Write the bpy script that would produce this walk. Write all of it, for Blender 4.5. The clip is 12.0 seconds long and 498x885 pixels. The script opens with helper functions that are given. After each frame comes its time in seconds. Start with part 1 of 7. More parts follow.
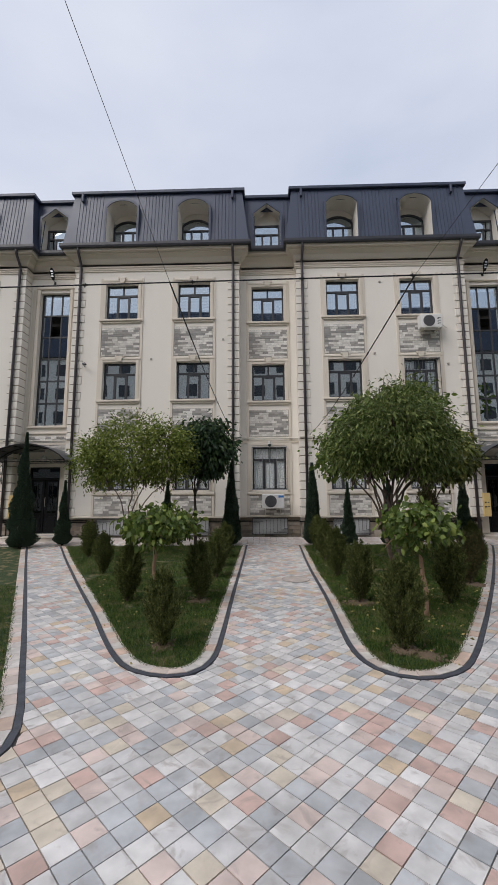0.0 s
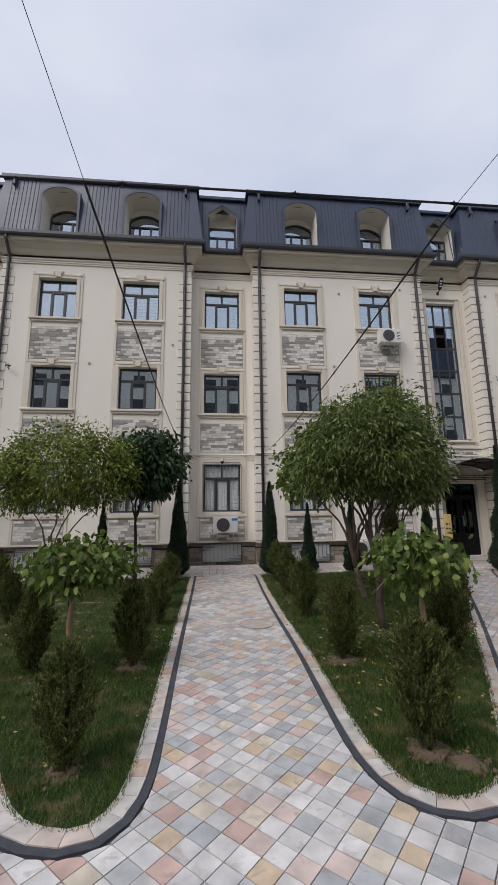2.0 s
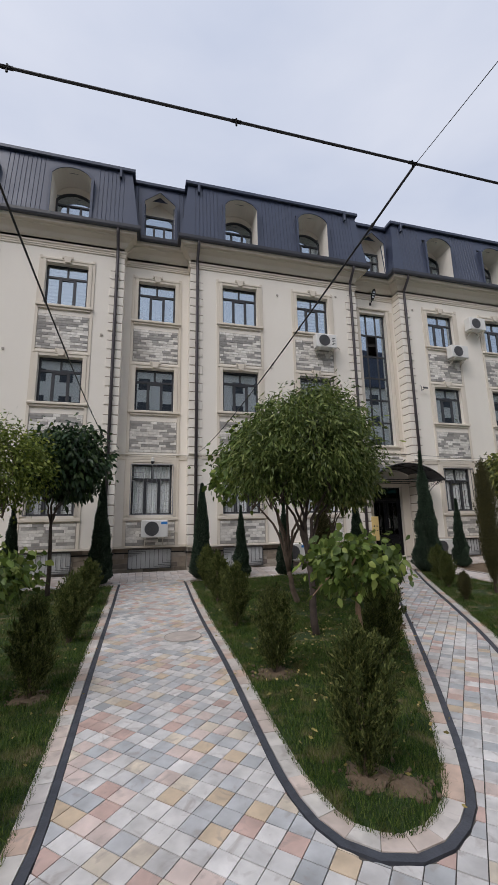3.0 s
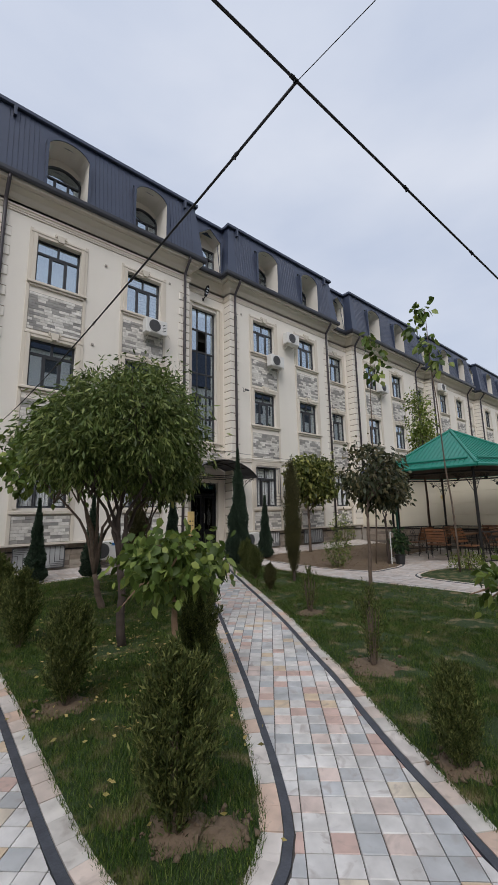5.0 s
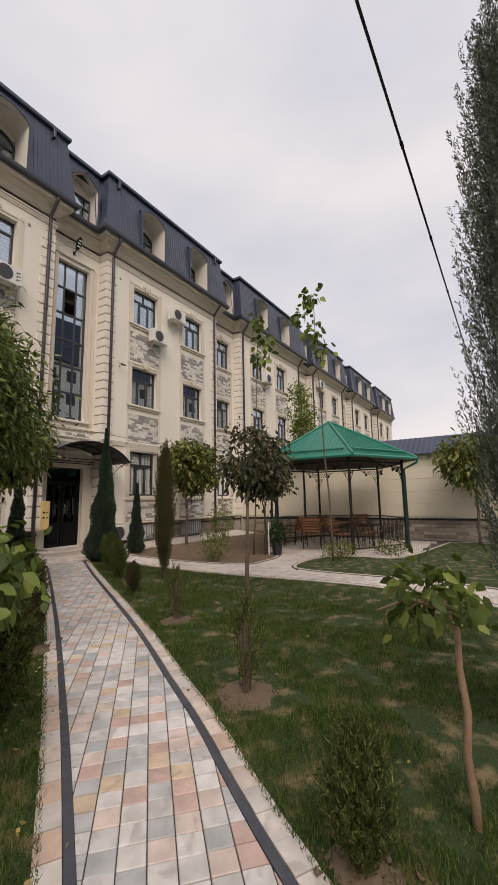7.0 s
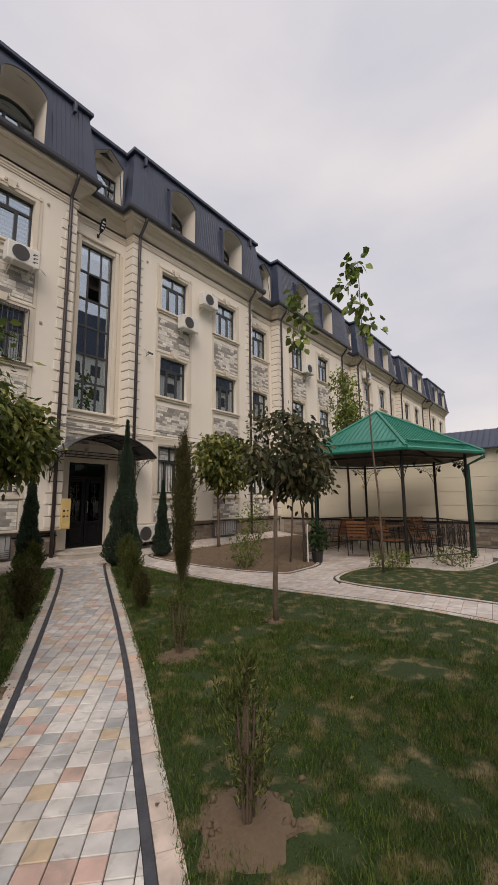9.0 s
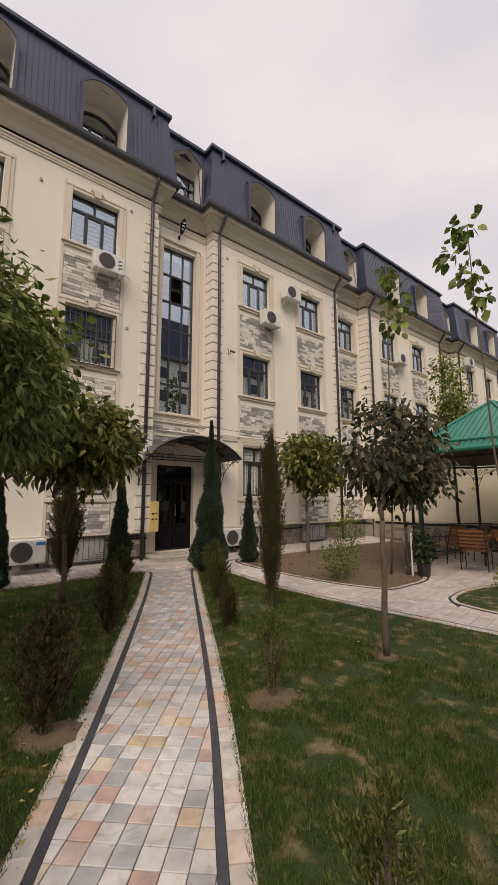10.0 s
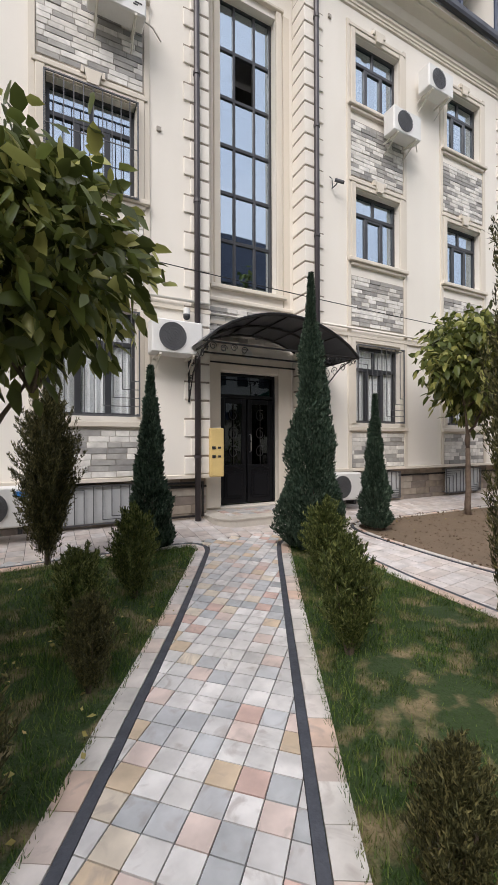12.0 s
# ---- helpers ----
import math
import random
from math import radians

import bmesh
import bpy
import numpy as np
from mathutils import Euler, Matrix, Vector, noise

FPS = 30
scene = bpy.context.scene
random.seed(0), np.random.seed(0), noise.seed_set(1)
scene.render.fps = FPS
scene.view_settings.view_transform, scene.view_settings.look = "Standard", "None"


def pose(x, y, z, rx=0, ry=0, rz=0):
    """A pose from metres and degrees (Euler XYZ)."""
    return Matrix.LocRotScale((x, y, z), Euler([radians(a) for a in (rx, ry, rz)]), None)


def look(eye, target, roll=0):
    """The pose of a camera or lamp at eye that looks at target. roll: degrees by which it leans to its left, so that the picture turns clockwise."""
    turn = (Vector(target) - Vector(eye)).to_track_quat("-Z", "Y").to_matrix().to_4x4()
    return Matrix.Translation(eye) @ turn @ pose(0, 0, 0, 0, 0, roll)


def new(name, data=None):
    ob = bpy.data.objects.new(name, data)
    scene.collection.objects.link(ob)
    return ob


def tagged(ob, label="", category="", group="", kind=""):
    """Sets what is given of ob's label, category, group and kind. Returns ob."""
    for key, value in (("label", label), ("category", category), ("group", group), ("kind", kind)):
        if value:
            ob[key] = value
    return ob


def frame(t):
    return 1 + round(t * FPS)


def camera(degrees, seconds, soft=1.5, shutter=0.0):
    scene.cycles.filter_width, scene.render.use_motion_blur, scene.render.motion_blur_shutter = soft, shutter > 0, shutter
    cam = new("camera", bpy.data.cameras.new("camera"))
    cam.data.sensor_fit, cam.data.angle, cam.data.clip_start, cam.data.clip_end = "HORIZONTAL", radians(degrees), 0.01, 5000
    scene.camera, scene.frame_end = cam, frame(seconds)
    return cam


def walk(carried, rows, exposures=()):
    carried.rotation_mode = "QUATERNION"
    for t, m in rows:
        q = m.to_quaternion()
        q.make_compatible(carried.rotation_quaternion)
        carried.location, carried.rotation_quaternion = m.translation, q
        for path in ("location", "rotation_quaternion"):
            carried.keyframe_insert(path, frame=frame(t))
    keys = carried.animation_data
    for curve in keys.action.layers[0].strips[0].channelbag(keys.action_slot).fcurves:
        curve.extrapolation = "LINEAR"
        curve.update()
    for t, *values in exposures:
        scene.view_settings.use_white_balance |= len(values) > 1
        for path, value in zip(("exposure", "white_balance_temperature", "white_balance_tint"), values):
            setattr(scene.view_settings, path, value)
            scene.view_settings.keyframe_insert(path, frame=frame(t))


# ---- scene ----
cam = camera(63.6, 12.0)
PATH = [
    (0, (0.006, 1.554, 1.386), (-0.050, 3.535, 1.657), -0.30),
    (0.5, (-0.022, 1.904, 1.406), (-0.059, 3.880, 1.715), -0.50),
    (1, (-0.047, 2.239, 1.421), (-0.039, 4.210, 1.761), -0.60),
    (1.5, (-0.090, 2.509, 1.446), (-0.003, 4.475, 1.804), -0.70),
    (2, (-0.085, 2.737, 1.462), (0.113, 4.693, 1.828), -0.70),
    (2.5, (-0.049, 2.958, 1.451), (0.292, 4.893, 1.826), -0.90),
    (4.5, (0.158, 3.465, 1.425), (1.261, 5.094, 1.785), -1.00),
    (5, (0.199, 3.621, 1.434), (1.487, 5.112, 1.776), -1.10),
    (5.5, (0.334, 3.769, 1.427), (1.784, 5.108, 1.749), -0.90),
    (6, (0.539, 3.931, 1.396), (2.115, 5.124, 1.703), -1.00),
    (6.5, (0.772, 4.089, 1.400), (2.437, 5.160, 1.690), -1.10),
    (8.5, (1.874, 4.412, 1.418), (3.524, 5.510, 1.687), -0.40),
    (9, (2.127, 4.658, 1.423), (3.666, 5.904, 1.705), -0.50),
    (9.5, (2.298, 4.920, 1.490), (3.698, 6.319, 1.774), -0.40),
    (10, (2.536, 5.165, 1.517), (3.782, 6.704, 1.799), -0.20),
    (10.5, (2.782, 5.529, 1.475), (3.898, 7.165, 1.753), -0.10),
    (11, (3.142, 6.030, 1.407), (4.170, 7.725, 1.673), -0.10),
    (11.1, (3.298, 6.277, 1.384), (4.308, 7.985, 1.633), -0.16),
    (11.2, (3.454, 6.524, 1.361), (4.446, 8.244, 1.593), -0.22),
    (11.3, (3.610, 6.771, 1.338), (4.583, 8.504, 1.553), -0.28),
    (11.4, (3.766, 7.018, 1.314), (4.721, 8.763, 1.513), -0.34),
    (11.5, (3.919, 7.265, 1.291), (4.855, 9.023, 1.473), -0.40),
    (11.6, (4.052, 7.528, 1.286), (4.983, 9.292, 1.432), -0.36),
    (11.7, (4.184, 7.792, 1.281), (5.110, 9.562, 1.392), -0.32),
    (11.8, (4.316, 8.056, 1.276), (5.237, 9.831, 1.351), -0.28),
    (11.9, (4.448, 8.320, 1.270), (5.363, 10.100, 1.310), -0.24),
    (12, (4.580, 8.584, 1.265), (5.490, 10.365, 1.269), -0.20),
]
# seconds, stops, kelvin, tint: the clip's camera warms and brightens on the way
LIGHT = [(0, 0.14, 6450, 13), (2.5, 0.1, 6400, 14), (5, 0.08, 6350, 12), (5.8, 0.17, 7100, 18), (6.5, 0.22, 7450, 18), (9, 0.1, 7450, 17), (9.5, 0.13, 7550, 18), (10, 0.23, 7850, 19), (10.5, 0.27, 7150, 15), (11.4, 0.47, 6550, 13), (12, 0.83, 6550, 14)]
walk(cam, [(t, look(eye, target, roll)) for t, eye, target, roll in PATH], LIGHT)

# ---- sky, sun, exposure ----
world = bpy.data.worlds.new("overcast_sky")
scene.world = world
world.use_nodes = True
wn, wl = world.node_tree.nodes, world.node_tree.links
wn.clear()
w_out = wn.new("ShaderNodeOutputWorld")
w_bg = wn.new("ShaderNodeBackground")
w_sky = wn.new("ShaderNodeTexSky")
w_sky.sky_type, w_sky.sun_disc = "NISHITA", False
w_sky.sun_elevation, w_sky.sun_rotation = radians(47), radians(226)
w_sky.air_density, w_sky.dust_density, w_sky.ozone_density = 1.0, 4.0, 2.0
w_tc = wn.new("ShaderNodeTexCoord")
w_map = wn.new("ShaderNodeMapping")
w_map.inputs["Scale"].default_value = (1.0, 1.0, 2.6)
w_noise = wn.new("ShaderNodeTexNoise")
w_noise.inputs["Scale"].default_value, w_noise.inputs["Detail"].default_value = 1.6, 5.0
w_ramp = wn.new("ShaderNodeValToRGB")
w_ramp.color_ramp.elements[0].position, w_ramp.color_ramp.elements[0].color = 0.3, (5.6, 6.25, 7.45, 1)
w_ramp.color_ramp.elements[1].position, w_ramp.color_ramp.elements[1].color = 0.72, (7.9, 8.2, 8.75, 1)
w_mix = wn.new("ShaderNodeMix")
w_mix.data_type = "RGBA"
w_mix.inputs["Factor"].default_value = 0.86
wl.new(w_tc.outputs["Generated"], w_map.inputs["Vector"])
wl.new(w_map.outputs["Vector"], w_noise.inputs["Vector"])
wl.new(w_noise.outputs["Fac"], w_ramp.inputs["Fac"])
wl.new(w_sky.outputs["Color"], w_mix.inputs["A"])
wl.new(w_ramp.outputs["Color"], w_mix.inputs["B"])
w_sep = wn.new("ShaderNodeSeparateXYZ")
w_up = wn.new("ShaderNodeValToRGB")
w_up.color_ramp.elements[0].position, w_up.color_ramp.elements[0].color = 0.2, (1.04, 1.03, 1.01, 1)
w_up.color_ramp.elements[1].position, w_up.color_ramp.elements[1].color = 0.85, (0.94, 0.96, 0.99, 1)
w_grade = wn.new("ShaderNodeMix")
w_grade.data_type, w_grade.blend_type = "RGBA", "MULTIPLY"
w_grade.inputs["Factor"].default_value = 1.0
wl.new(w_tc.outputs["Generated"], w_sep.inputs["Vector"])
wl.new(w_sep.outputs["Z"], w_up.inputs["Fac"])
wl.new(w_mix.outputs["Result"], w_grade.inputs["A"])
wl.new(w_up.outputs["Color"], w_grade.inputs["B"])
wl.new(w_grade.outputs["Result"], w_bg.inputs["Color"])
w_bg.inputs["Strength"].default_value = 0.1
wl.new(w_bg.outputs["Background"], w_out.inputs["Surface"])

sun_data = bpy.data.lights.new("sun", "SUN")
sun_data.energy, sun_data.angle, sun_data.color = 1.65, radians(40), (1.0, 0.97, 0.92)
sun = new("sun", sun_data)
sun.matrix_world = look((-14, -13.5, 21), (0, 0, 0))


# ---- materials ----
def lin(r, g, b):
    return (r, g, b, 1.0)


def material(name, base, rough=0.7, metal=0.0, vary=0.12, scale=6.0, fine=60.0, bump=0.15, tint=None, per="", spec=0.5, stain=0.0):
    """Base colour with two scales of variation, stains and fine relief. per: 'object' or 'island' for a random shift per piece."""
    m = bpy.data.materials.new(name)
    m.use_nodes = True
    n, k = m.node_tree.nodes, m.node_tree.links
    p = n["Principled BSDF"]
    p.inputs["Roughness"].default_value, p.inputs["Metallic"].default_value = rough, metal
    p.inputs["Specular IOR Level"].default_value = spec
    tc = n.new("ShaderNodeTexCoord")
    geo = n.new("ShaderNodeNewGeometry")
    big, small = n.new("ShaderNodeTexNoise"), n.new("ShaderNodeTexNoise")
    for t, s, d in ((big, scale, 4.0), (small, fine, 3.0)):
        t.inputs["Scale"].default_value, t.inputs["Detail"].default_value = s, d
        k.new(geo.outputs["Position"], t.inputs["Vector"])
    dark = tint or tuple(c * 0.55 for c in base)
    mix = n.new("ShaderNodeMix")
    mix.data_type = "RGBA"
    mix.inputs["A"].default_value, mix.inputs["B"].default_value = lin(*base), lin(*dark)
    amount = n.new("ShaderNodeMapRange")
    amount.inputs["From Min"].default_value, amount.inputs["From Max"].default_value = 0.35, 0.75
    amount.inputs["To Max"].default_value = min(1.0, vary * 3)
    k.new(big.outputs["Fac"], amount.inputs["Value"])
    k.new(amount.outputs["Result"], mix.inputs["Factor"])
    hsv = n.new("ShaderNodeHueSaturation")
    val = n.new("ShaderNodeMapRange")
    val.inputs["To Min"].default_value, val.inputs["To Max"].default_value = 1 - vary, 1 + vary
    k.new(small.outputs["Fac"], val.inputs["Value"])
    last = val.outputs["Result"]
    if per:
        src = n.new("ShaderNodeObjectInfo").outputs["Random"] if per == "object" else geo.outputs["Random Per Island"]
        pr = n.new("ShaderNodeMapRange")
        pr.inputs["To Min"].default_value, pr.inputs["To Max"].default_value = 1 - 1.6 * vary, 1 + 1.6 * vary
        k.new(src, pr.inputs["Value"])
        mul = n.new("ShaderNodeMath")
        mul.operation = "MULTIPLY"
        k.new(last, mul.inputs[0]), k.new(pr.outputs["Result"], mul.inputs[1])
        last = mul.outputs["Value"]
    k.new(last, hsv.inputs["Value"])
    k.new(mix.outputs["Result"], hsv.inputs["Color"])
    col = hsv.outputs["Color"]
    if stain:
        st = n.new("ShaderNodeTexNoise")
        st.inputs["Scale"].default_value, st.inputs["Detail"].default_value = 1.1, 7.0
        mp = n.new("ShaderNodeMapping")
        mp.inputs["Scale"].default_value = (1.0, 1.0, 0.22)
        k.new(geo.outputs["Position"], mp.inputs["Vector"]), k.new(mp.outputs["Vector"], st.inputs["Vector"])
        sr = n.new("ShaderNodeMapRange")
        sr.inputs["From Min"].default_value, sr.inputs["From Max"].default_value, sr.inputs["To Max"].default_value = 0.52, 0.8, stain
        k.new(st.outputs["Fac"], sr.inputs["Value"])
        sm = n.new("ShaderNodeMix")
        sm.data_type = "RGBA"
        k.new(sr.outputs["Result"], sm.inputs["Factor"]), k.new(col, sm.inputs["A"])
        sm.inputs["B"].default_value = lin(base[0] * 0.55, base[1] * 0.52, base[2] * 0.48)
        col = sm.outputs["Result"]
    k.new(col, p.inputs["Base Color"])
    if bump:
        b = n.new("ShaderNodeBump")
        b.inputs["Strength"].default_value, b.inputs["Distance"].default_value = bump, 0.01
        k.new(small.outputs["Fac"], b.inputs["Height"]), k.new(b.outputs["Normal"], p.inputs["Normal"])
    rr = n.new("ShaderNodeMapRange")
    rr.inputs["To Min"].default_value, rr.inputs["To Max"].default_value = max(0.02, rough - 0.12), min(1, rough + 0.12)
    k.new(big.outputs["Fac"], rr.inputs["Value"]), k.new(rr.outputs["Result"], p.inputs["Roughness"])
    return m


def marble(name, per, stops, rough=0.38, vein=0.5):
    """Polished-worn stone tiles: one colour of a set per piece, with clouds and veins."""
    m = bpy.data.materials.new(name)
    m.use_nodes = True
    n, k = m.node_tree.nodes, m.node_tree.links
    p = n["Principled BSDF"]
    geo = n.new("ShaderNodeNewGeometry")
    rnd = n.new("ShaderNodeObjectInfo").outputs["Random"] if per == "object" else geo.outputs["Random Per Island"]
    ramp = n.new("ShaderNodeValToRGB")
    ramp.color_ramp.interpolation = "CONSTANT"
    while len(ramp.color_ramp.elements) < len(stops):
        ramp.color_ramp.elements.new(0.5)
    for e, (pos, c) in zip(ramp.color_ramp.elements, stops):
        e.position, e.color = pos, lin(*c)
    k.new(rnd, ramp.inputs["Fac"])
    shift = n.new("ShaderNodeVectorMath")
    shift.operation = "MULTIPLY_ADD"
    comb = n.new("ShaderNodeCombineXYZ")
    k.new(rnd, comb.inputs["X"]), k.new(rnd, comb.inputs["Z"])
    shift.inputs[1].default_value = (37.0, 11.0, 53.0)
    k.new(comb.outputs["Vector"], shift.inputs[0]), k.new(geo.outputs["Position"], shift.inputs[2])
    cloud, veins = n.new("ShaderNodeTexNoise"), n.new("ShaderNodeTexNoise")
    cloud.inputs["Scale"].default_value, cloud.inputs["Detail"].default_value = 7.0, 6.0
    veins.inputs["Scale"].default_value, veins.inputs["Detail"].default_value, veins.inputs["Distortion"].default_value = 5.0, 8.0, 2.2
    k.new(shift.outputs["Vector"], cloud.inputs["Vector"]), k.new(shift.outputs["Vector"], veins.inputs["Vector"])
    vr = n.new("ShaderNodeMapRange")
    vr.inputs["From Min"].default_value, vr.inputs["From Max"].default_value = 0.56, 0.7
    vr.inputs["To Max"].default_value = vein
    k.new(veins.outputs["Fac"], vr.inputs["Value"])
    hsv = n.new("ShaderNodeHueSaturation")
    cv = n.new("ShaderNodeMapRange")
    cv.inputs["From Min"].default_value, cv.inputs["From Max"].default_value = 0.3, 0.7
    cv.inputs["To Min"].default_value, cv.inputs["To Max"].default_value = 0.78, 1.2
    k.new(cloud.outputs["Fac"], cv.inputs["Value"]), k.new(cv.outputs["Result"], hsv.inputs["Value"])
    k.new(ramp.outputs["Color"], hsv.inputs["Color"])
    mix = n.new("ShaderNodeMix")
    mix.data_type = "RGBA"
    mix.inputs["B"].default_value = lin(0.33, 0.27, 0.24)
    k.new(vr.outputs["Result"], mix.inputs["Factor"]), k.new(hsv.outputs["Color"], mix.inputs["A"])
    dirt = n.new("ShaderNodeTexNoise")
    dirt.inputs["Scale"].default_value, dirt.inputs["Detail"].default_value = 0.9, 6.0
    k.new(geo.outputs["Position"], dirt.inputs["Vector"])
    dr = n.new("ShaderNodeMapRange")
    dr.inputs["From Min"].default_value, dr.inputs["From Max"].default_value, dr.inputs["To Max"].default_value = 0.45, 0.8, 0.45
    k.new(dirt.outputs["Fac"], dr.inputs["Value"])
    dm = n.new("ShaderNodeMix")
    dm.data_type = "RGBA"
    dm.inputs["B"].default_value = lin(0.25, 0.22, 0.19)
    k.new(dr.outputs["Result"], dm.inputs["Factor"]), k.new(mix.outputs["Result"], dm.inputs["A"])
    k.new(dm.outputs["Result"], p.inputs["Base Color"])
    rr = n.new("ShaderNodeMapRange")
    rr.inputs["To Min"].default_value, rr.inputs["To Max"].default_value = rough - 0.1, rough + 0.25
    k.new(cloud.outputs["Fac"], rr.inputs["Value"]), k.new(rr.outputs["Result"], p.inputs["Roughness"])
    b = n.new("ShaderNodeBump")
    b.inputs["Strength"].default_value, b.inputs["Distance"].default_value = 0.2, 0.004
    k.new(cloud.outputs["Fac"], b.inputs["Height"]), k.new(b.outputs["Normal"], p.inputs["Normal"])
    return m


def leaf_material(name, base, second, rough=0.5, through_light=0.24, dry=None):
    """Leaves: colour shifts from leaf to leaf, light passes through a little."""
    m = bpy.data.materials.new(name)
    m.use_nodes = True
    n, k = m.node_tree.nodes, m.node_tree.links
    p = n["Principled BSDF"]
    out = n["Material Output"]
    geo = n.new("ShaderNodeNewGeometry")
    ramp = n.new("ShaderNodeValToRGB")
    els = ramp.color_ramp.elements
    els[0].color, els[1].color = lin(*[c * 0.42 for c in base]), lin(*second)
    e = els.new(0.55)
    e.color = lin(*base)
    k.new(geo.outputs["Random Per Island"], ramp.inputs["Fac"])
    noi = n.new("ShaderNodeTexNoise")
    noi.inputs["Scale"].default_value = 3.0
    k.new(geo.outputs["Position"], noi.inputs["Vector"])
    hsv = n.new("ShaderNodeHueSaturation")
    mr = n.new("ShaderNodeMapRange")
    mr.inputs["To Min"].default_value, mr.inputs["To Max"].default_value = 0.6, 1.4
    k.new(noi.outputs["Fac"], mr.inputs["Value"]), k.new(mr.outputs["Result"], hsv.inputs["Value"])
    colour = ramp.outputs["Color"]
    if dry:                                               # straw-coloured patches
        d, r, mx = n.new("ShaderNodeTexNoise"), n.new("ShaderNodeMapRange"), n.new("ShaderNodeMix")
        d.inputs["Scale"].default_value, d.inputs["Detail"].default_value = 5.5, 9.0
        r.inputs["From Min"].default_value, r.inputs["From Max"].default_value = 0.51, 0.63
        r.inputs["To Max"].default_value = 0.42
        mx.data_type = "RGBA"
        mx.inputs["B"].default_value = lin(*dry)
        k.new(geo.outputs["Position"], d.inputs["Vector"]), k.new(d.outputs["Fac"], r.inputs["Value"]), k.new(r.outputs["Result"], mx.inputs["Factor"])
        k.new(colour, mx.inputs["A"])
        colour = mx.outputs["Result"]
    k.new(colour, hsv.inputs["Color"]), k.new(hsv.outputs["Color"], p.inputs["Base Color"])
    p.inputs["Roughness"].default_value = rough
    p.inputs["Specular IOR Level"].default_value = 0.3
    tr = n.new("ShaderNodeBsdfTranslucent")
    k.new(hsv.outputs["Color"], tr.inputs["Color"])
    ms = n.new("ShaderNodeMixShader")
    ms.inputs["Fac"].default_value = through_light
    k.new(p.outputs["BSDF"], ms.inputs[1]), k.new(tr.outputs["BSDF"], ms.inputs[2]), k.new(ms.outputs["Shader"], out.inputs["Surface"])
    return m


def glass_material(name, tint, mirror):
    """Coated window glass: part mirror, part clear tinted pane."""
    m = bpy.data.materials.new(name)
    m.use_nodes = True
    n, k = m.node_tree.nodes, m.node_tree.links
    out = n["Material Output"]
    n.remove(n["Principled BSDF"])
    tr, gl, ms = n.new("ShaderNodeBsdfTransparent"), n.new("ShaderNodeBsdfGlossy"), n.new("ShaderNodeMixShader")
    tr.inputs["Color"].default_value = lin(*tint)
    gl.inputs["Roughness"].default_value = 0.015
    gl.inputs["Color"].default_value = lin(0.80, 0.91, 1.0)
    geo, noi, b = n.new("ShaderNodeNewGeometry"), n.new("ShaderNodeTexNoise"), n.new("ShaderNodeBump")
    noi.inputs["Scale"].default_value, noi.inputs["Detail"].default_value = 1.2, 1.0
    b.inputs["Strength"].default_value, b.inputs["Distance"].default_value = 0.05, 0.02
    k.new(geo.outputs["Position"], noi.inputs["Vector"]), k.new(noi.outputs["Fac"], b.inputs["Height"]), k.new(b.outputs["Normal"], gl.inputs["Normal"])
    ms.inputs["Fac"].default_value = mirror
    k.new(tr.outputs["BSDF"], ms.inputs[1]), k.new(gl.outputs["BSDF"], ms.inputs[2]), k.new(ms.outputs["Shader"], out.inputs["Surface"])
    return m


STUCCO = material("cream_stucco", (0.825, 0.775, 0.695), 0.85, vary=0.05, scale=0.7, fine=140, bump=0.25, tint=(0.75, 0.69, 0.61), stain=0.13)
TRIM = material("beige_trim", (0.70, 0.635, 0.54), 0.8, vary=0.06, scale=2.0, fine=120, bump=0.15, tint=(0.62, 0.55, 0.45), stain=0.22)
# brown that paints both shade and dirt in the quoin joints
GROOVE = material("groove_shade_and_dirt", (0.30, 0.25, 0.20), 0.9, vary=0.1)
CLAD_LIGHT = marble("clad_brick", "island", [(0.0, (0.76, 0.73, 0.68)), (0.34, (0.66, 0.63, 0.58)), (0.58, (0.37, 0.355, 0.33)), (0.82, (0.29, 0.28, 0.265))], 0.7, 0.15)
CLAD_PIECE = marble("clad_brick_piece", "object", [(0.0, (0.76, 0.73, 0.68)), (0.34, (0.66, 0.63, 0.58)), (0.58, (0.37, 0.355, 0.33)), (0.82, (0.29, 0.28, 0.265))], 0.7, 0.15)
MORTAR = material("mortar", (0.42, 0.38, 0.33), 0.95, vary=0.12, scale=4)
PLINTH = marble("plinth_stone", "island", [(0.0, (0.27, 0.22, 0.17)), (0.35, (0.36, 0.30, 0.24)), (0.65, (0.22, 0.18, 0.15)), (0.85, (0.42, 0.37, 0.31))], 0.75, 0.3)
ROOF = material("anthracite_roof_sheet", (0.044, 0.057, 0.098), 0.42, vary=0.10, scale=1.5, fine=30, bump=0.05, tint=(0.036, 0.045, 0.075), stain=0.12)
GUTTER = material("dark_gutter_metal", (0.035, 0.036, 0.045), 0.4, vary=0.1, scale=3)
PIPE = material("brown_downpipe", (0.045, 0.036, 0.04), 0.42, vary=0.12, scale=4)
FRAME = material("dark_window_frame", (0.040, 0.042, 0.048), 0.4, vary=0.08, scale=5)
GLASS = glass_material("window_glass", (0.5, 0.54, 0.56), 0.46)
DOOR_GLASS = glass_material("door_glass", (0.12, 0.12, 0.13), 0.05)
LOW_GLASS = glass_material("ground_floor_glass", (0.95, 0.96, 0.96), 0.05)
# dark base colour stands in for the shade inside unlit rooms
ROOM = material("room_painted_dim", (0.09, 0.085, 0.08), 0.9, vary=0.2, scale=2)
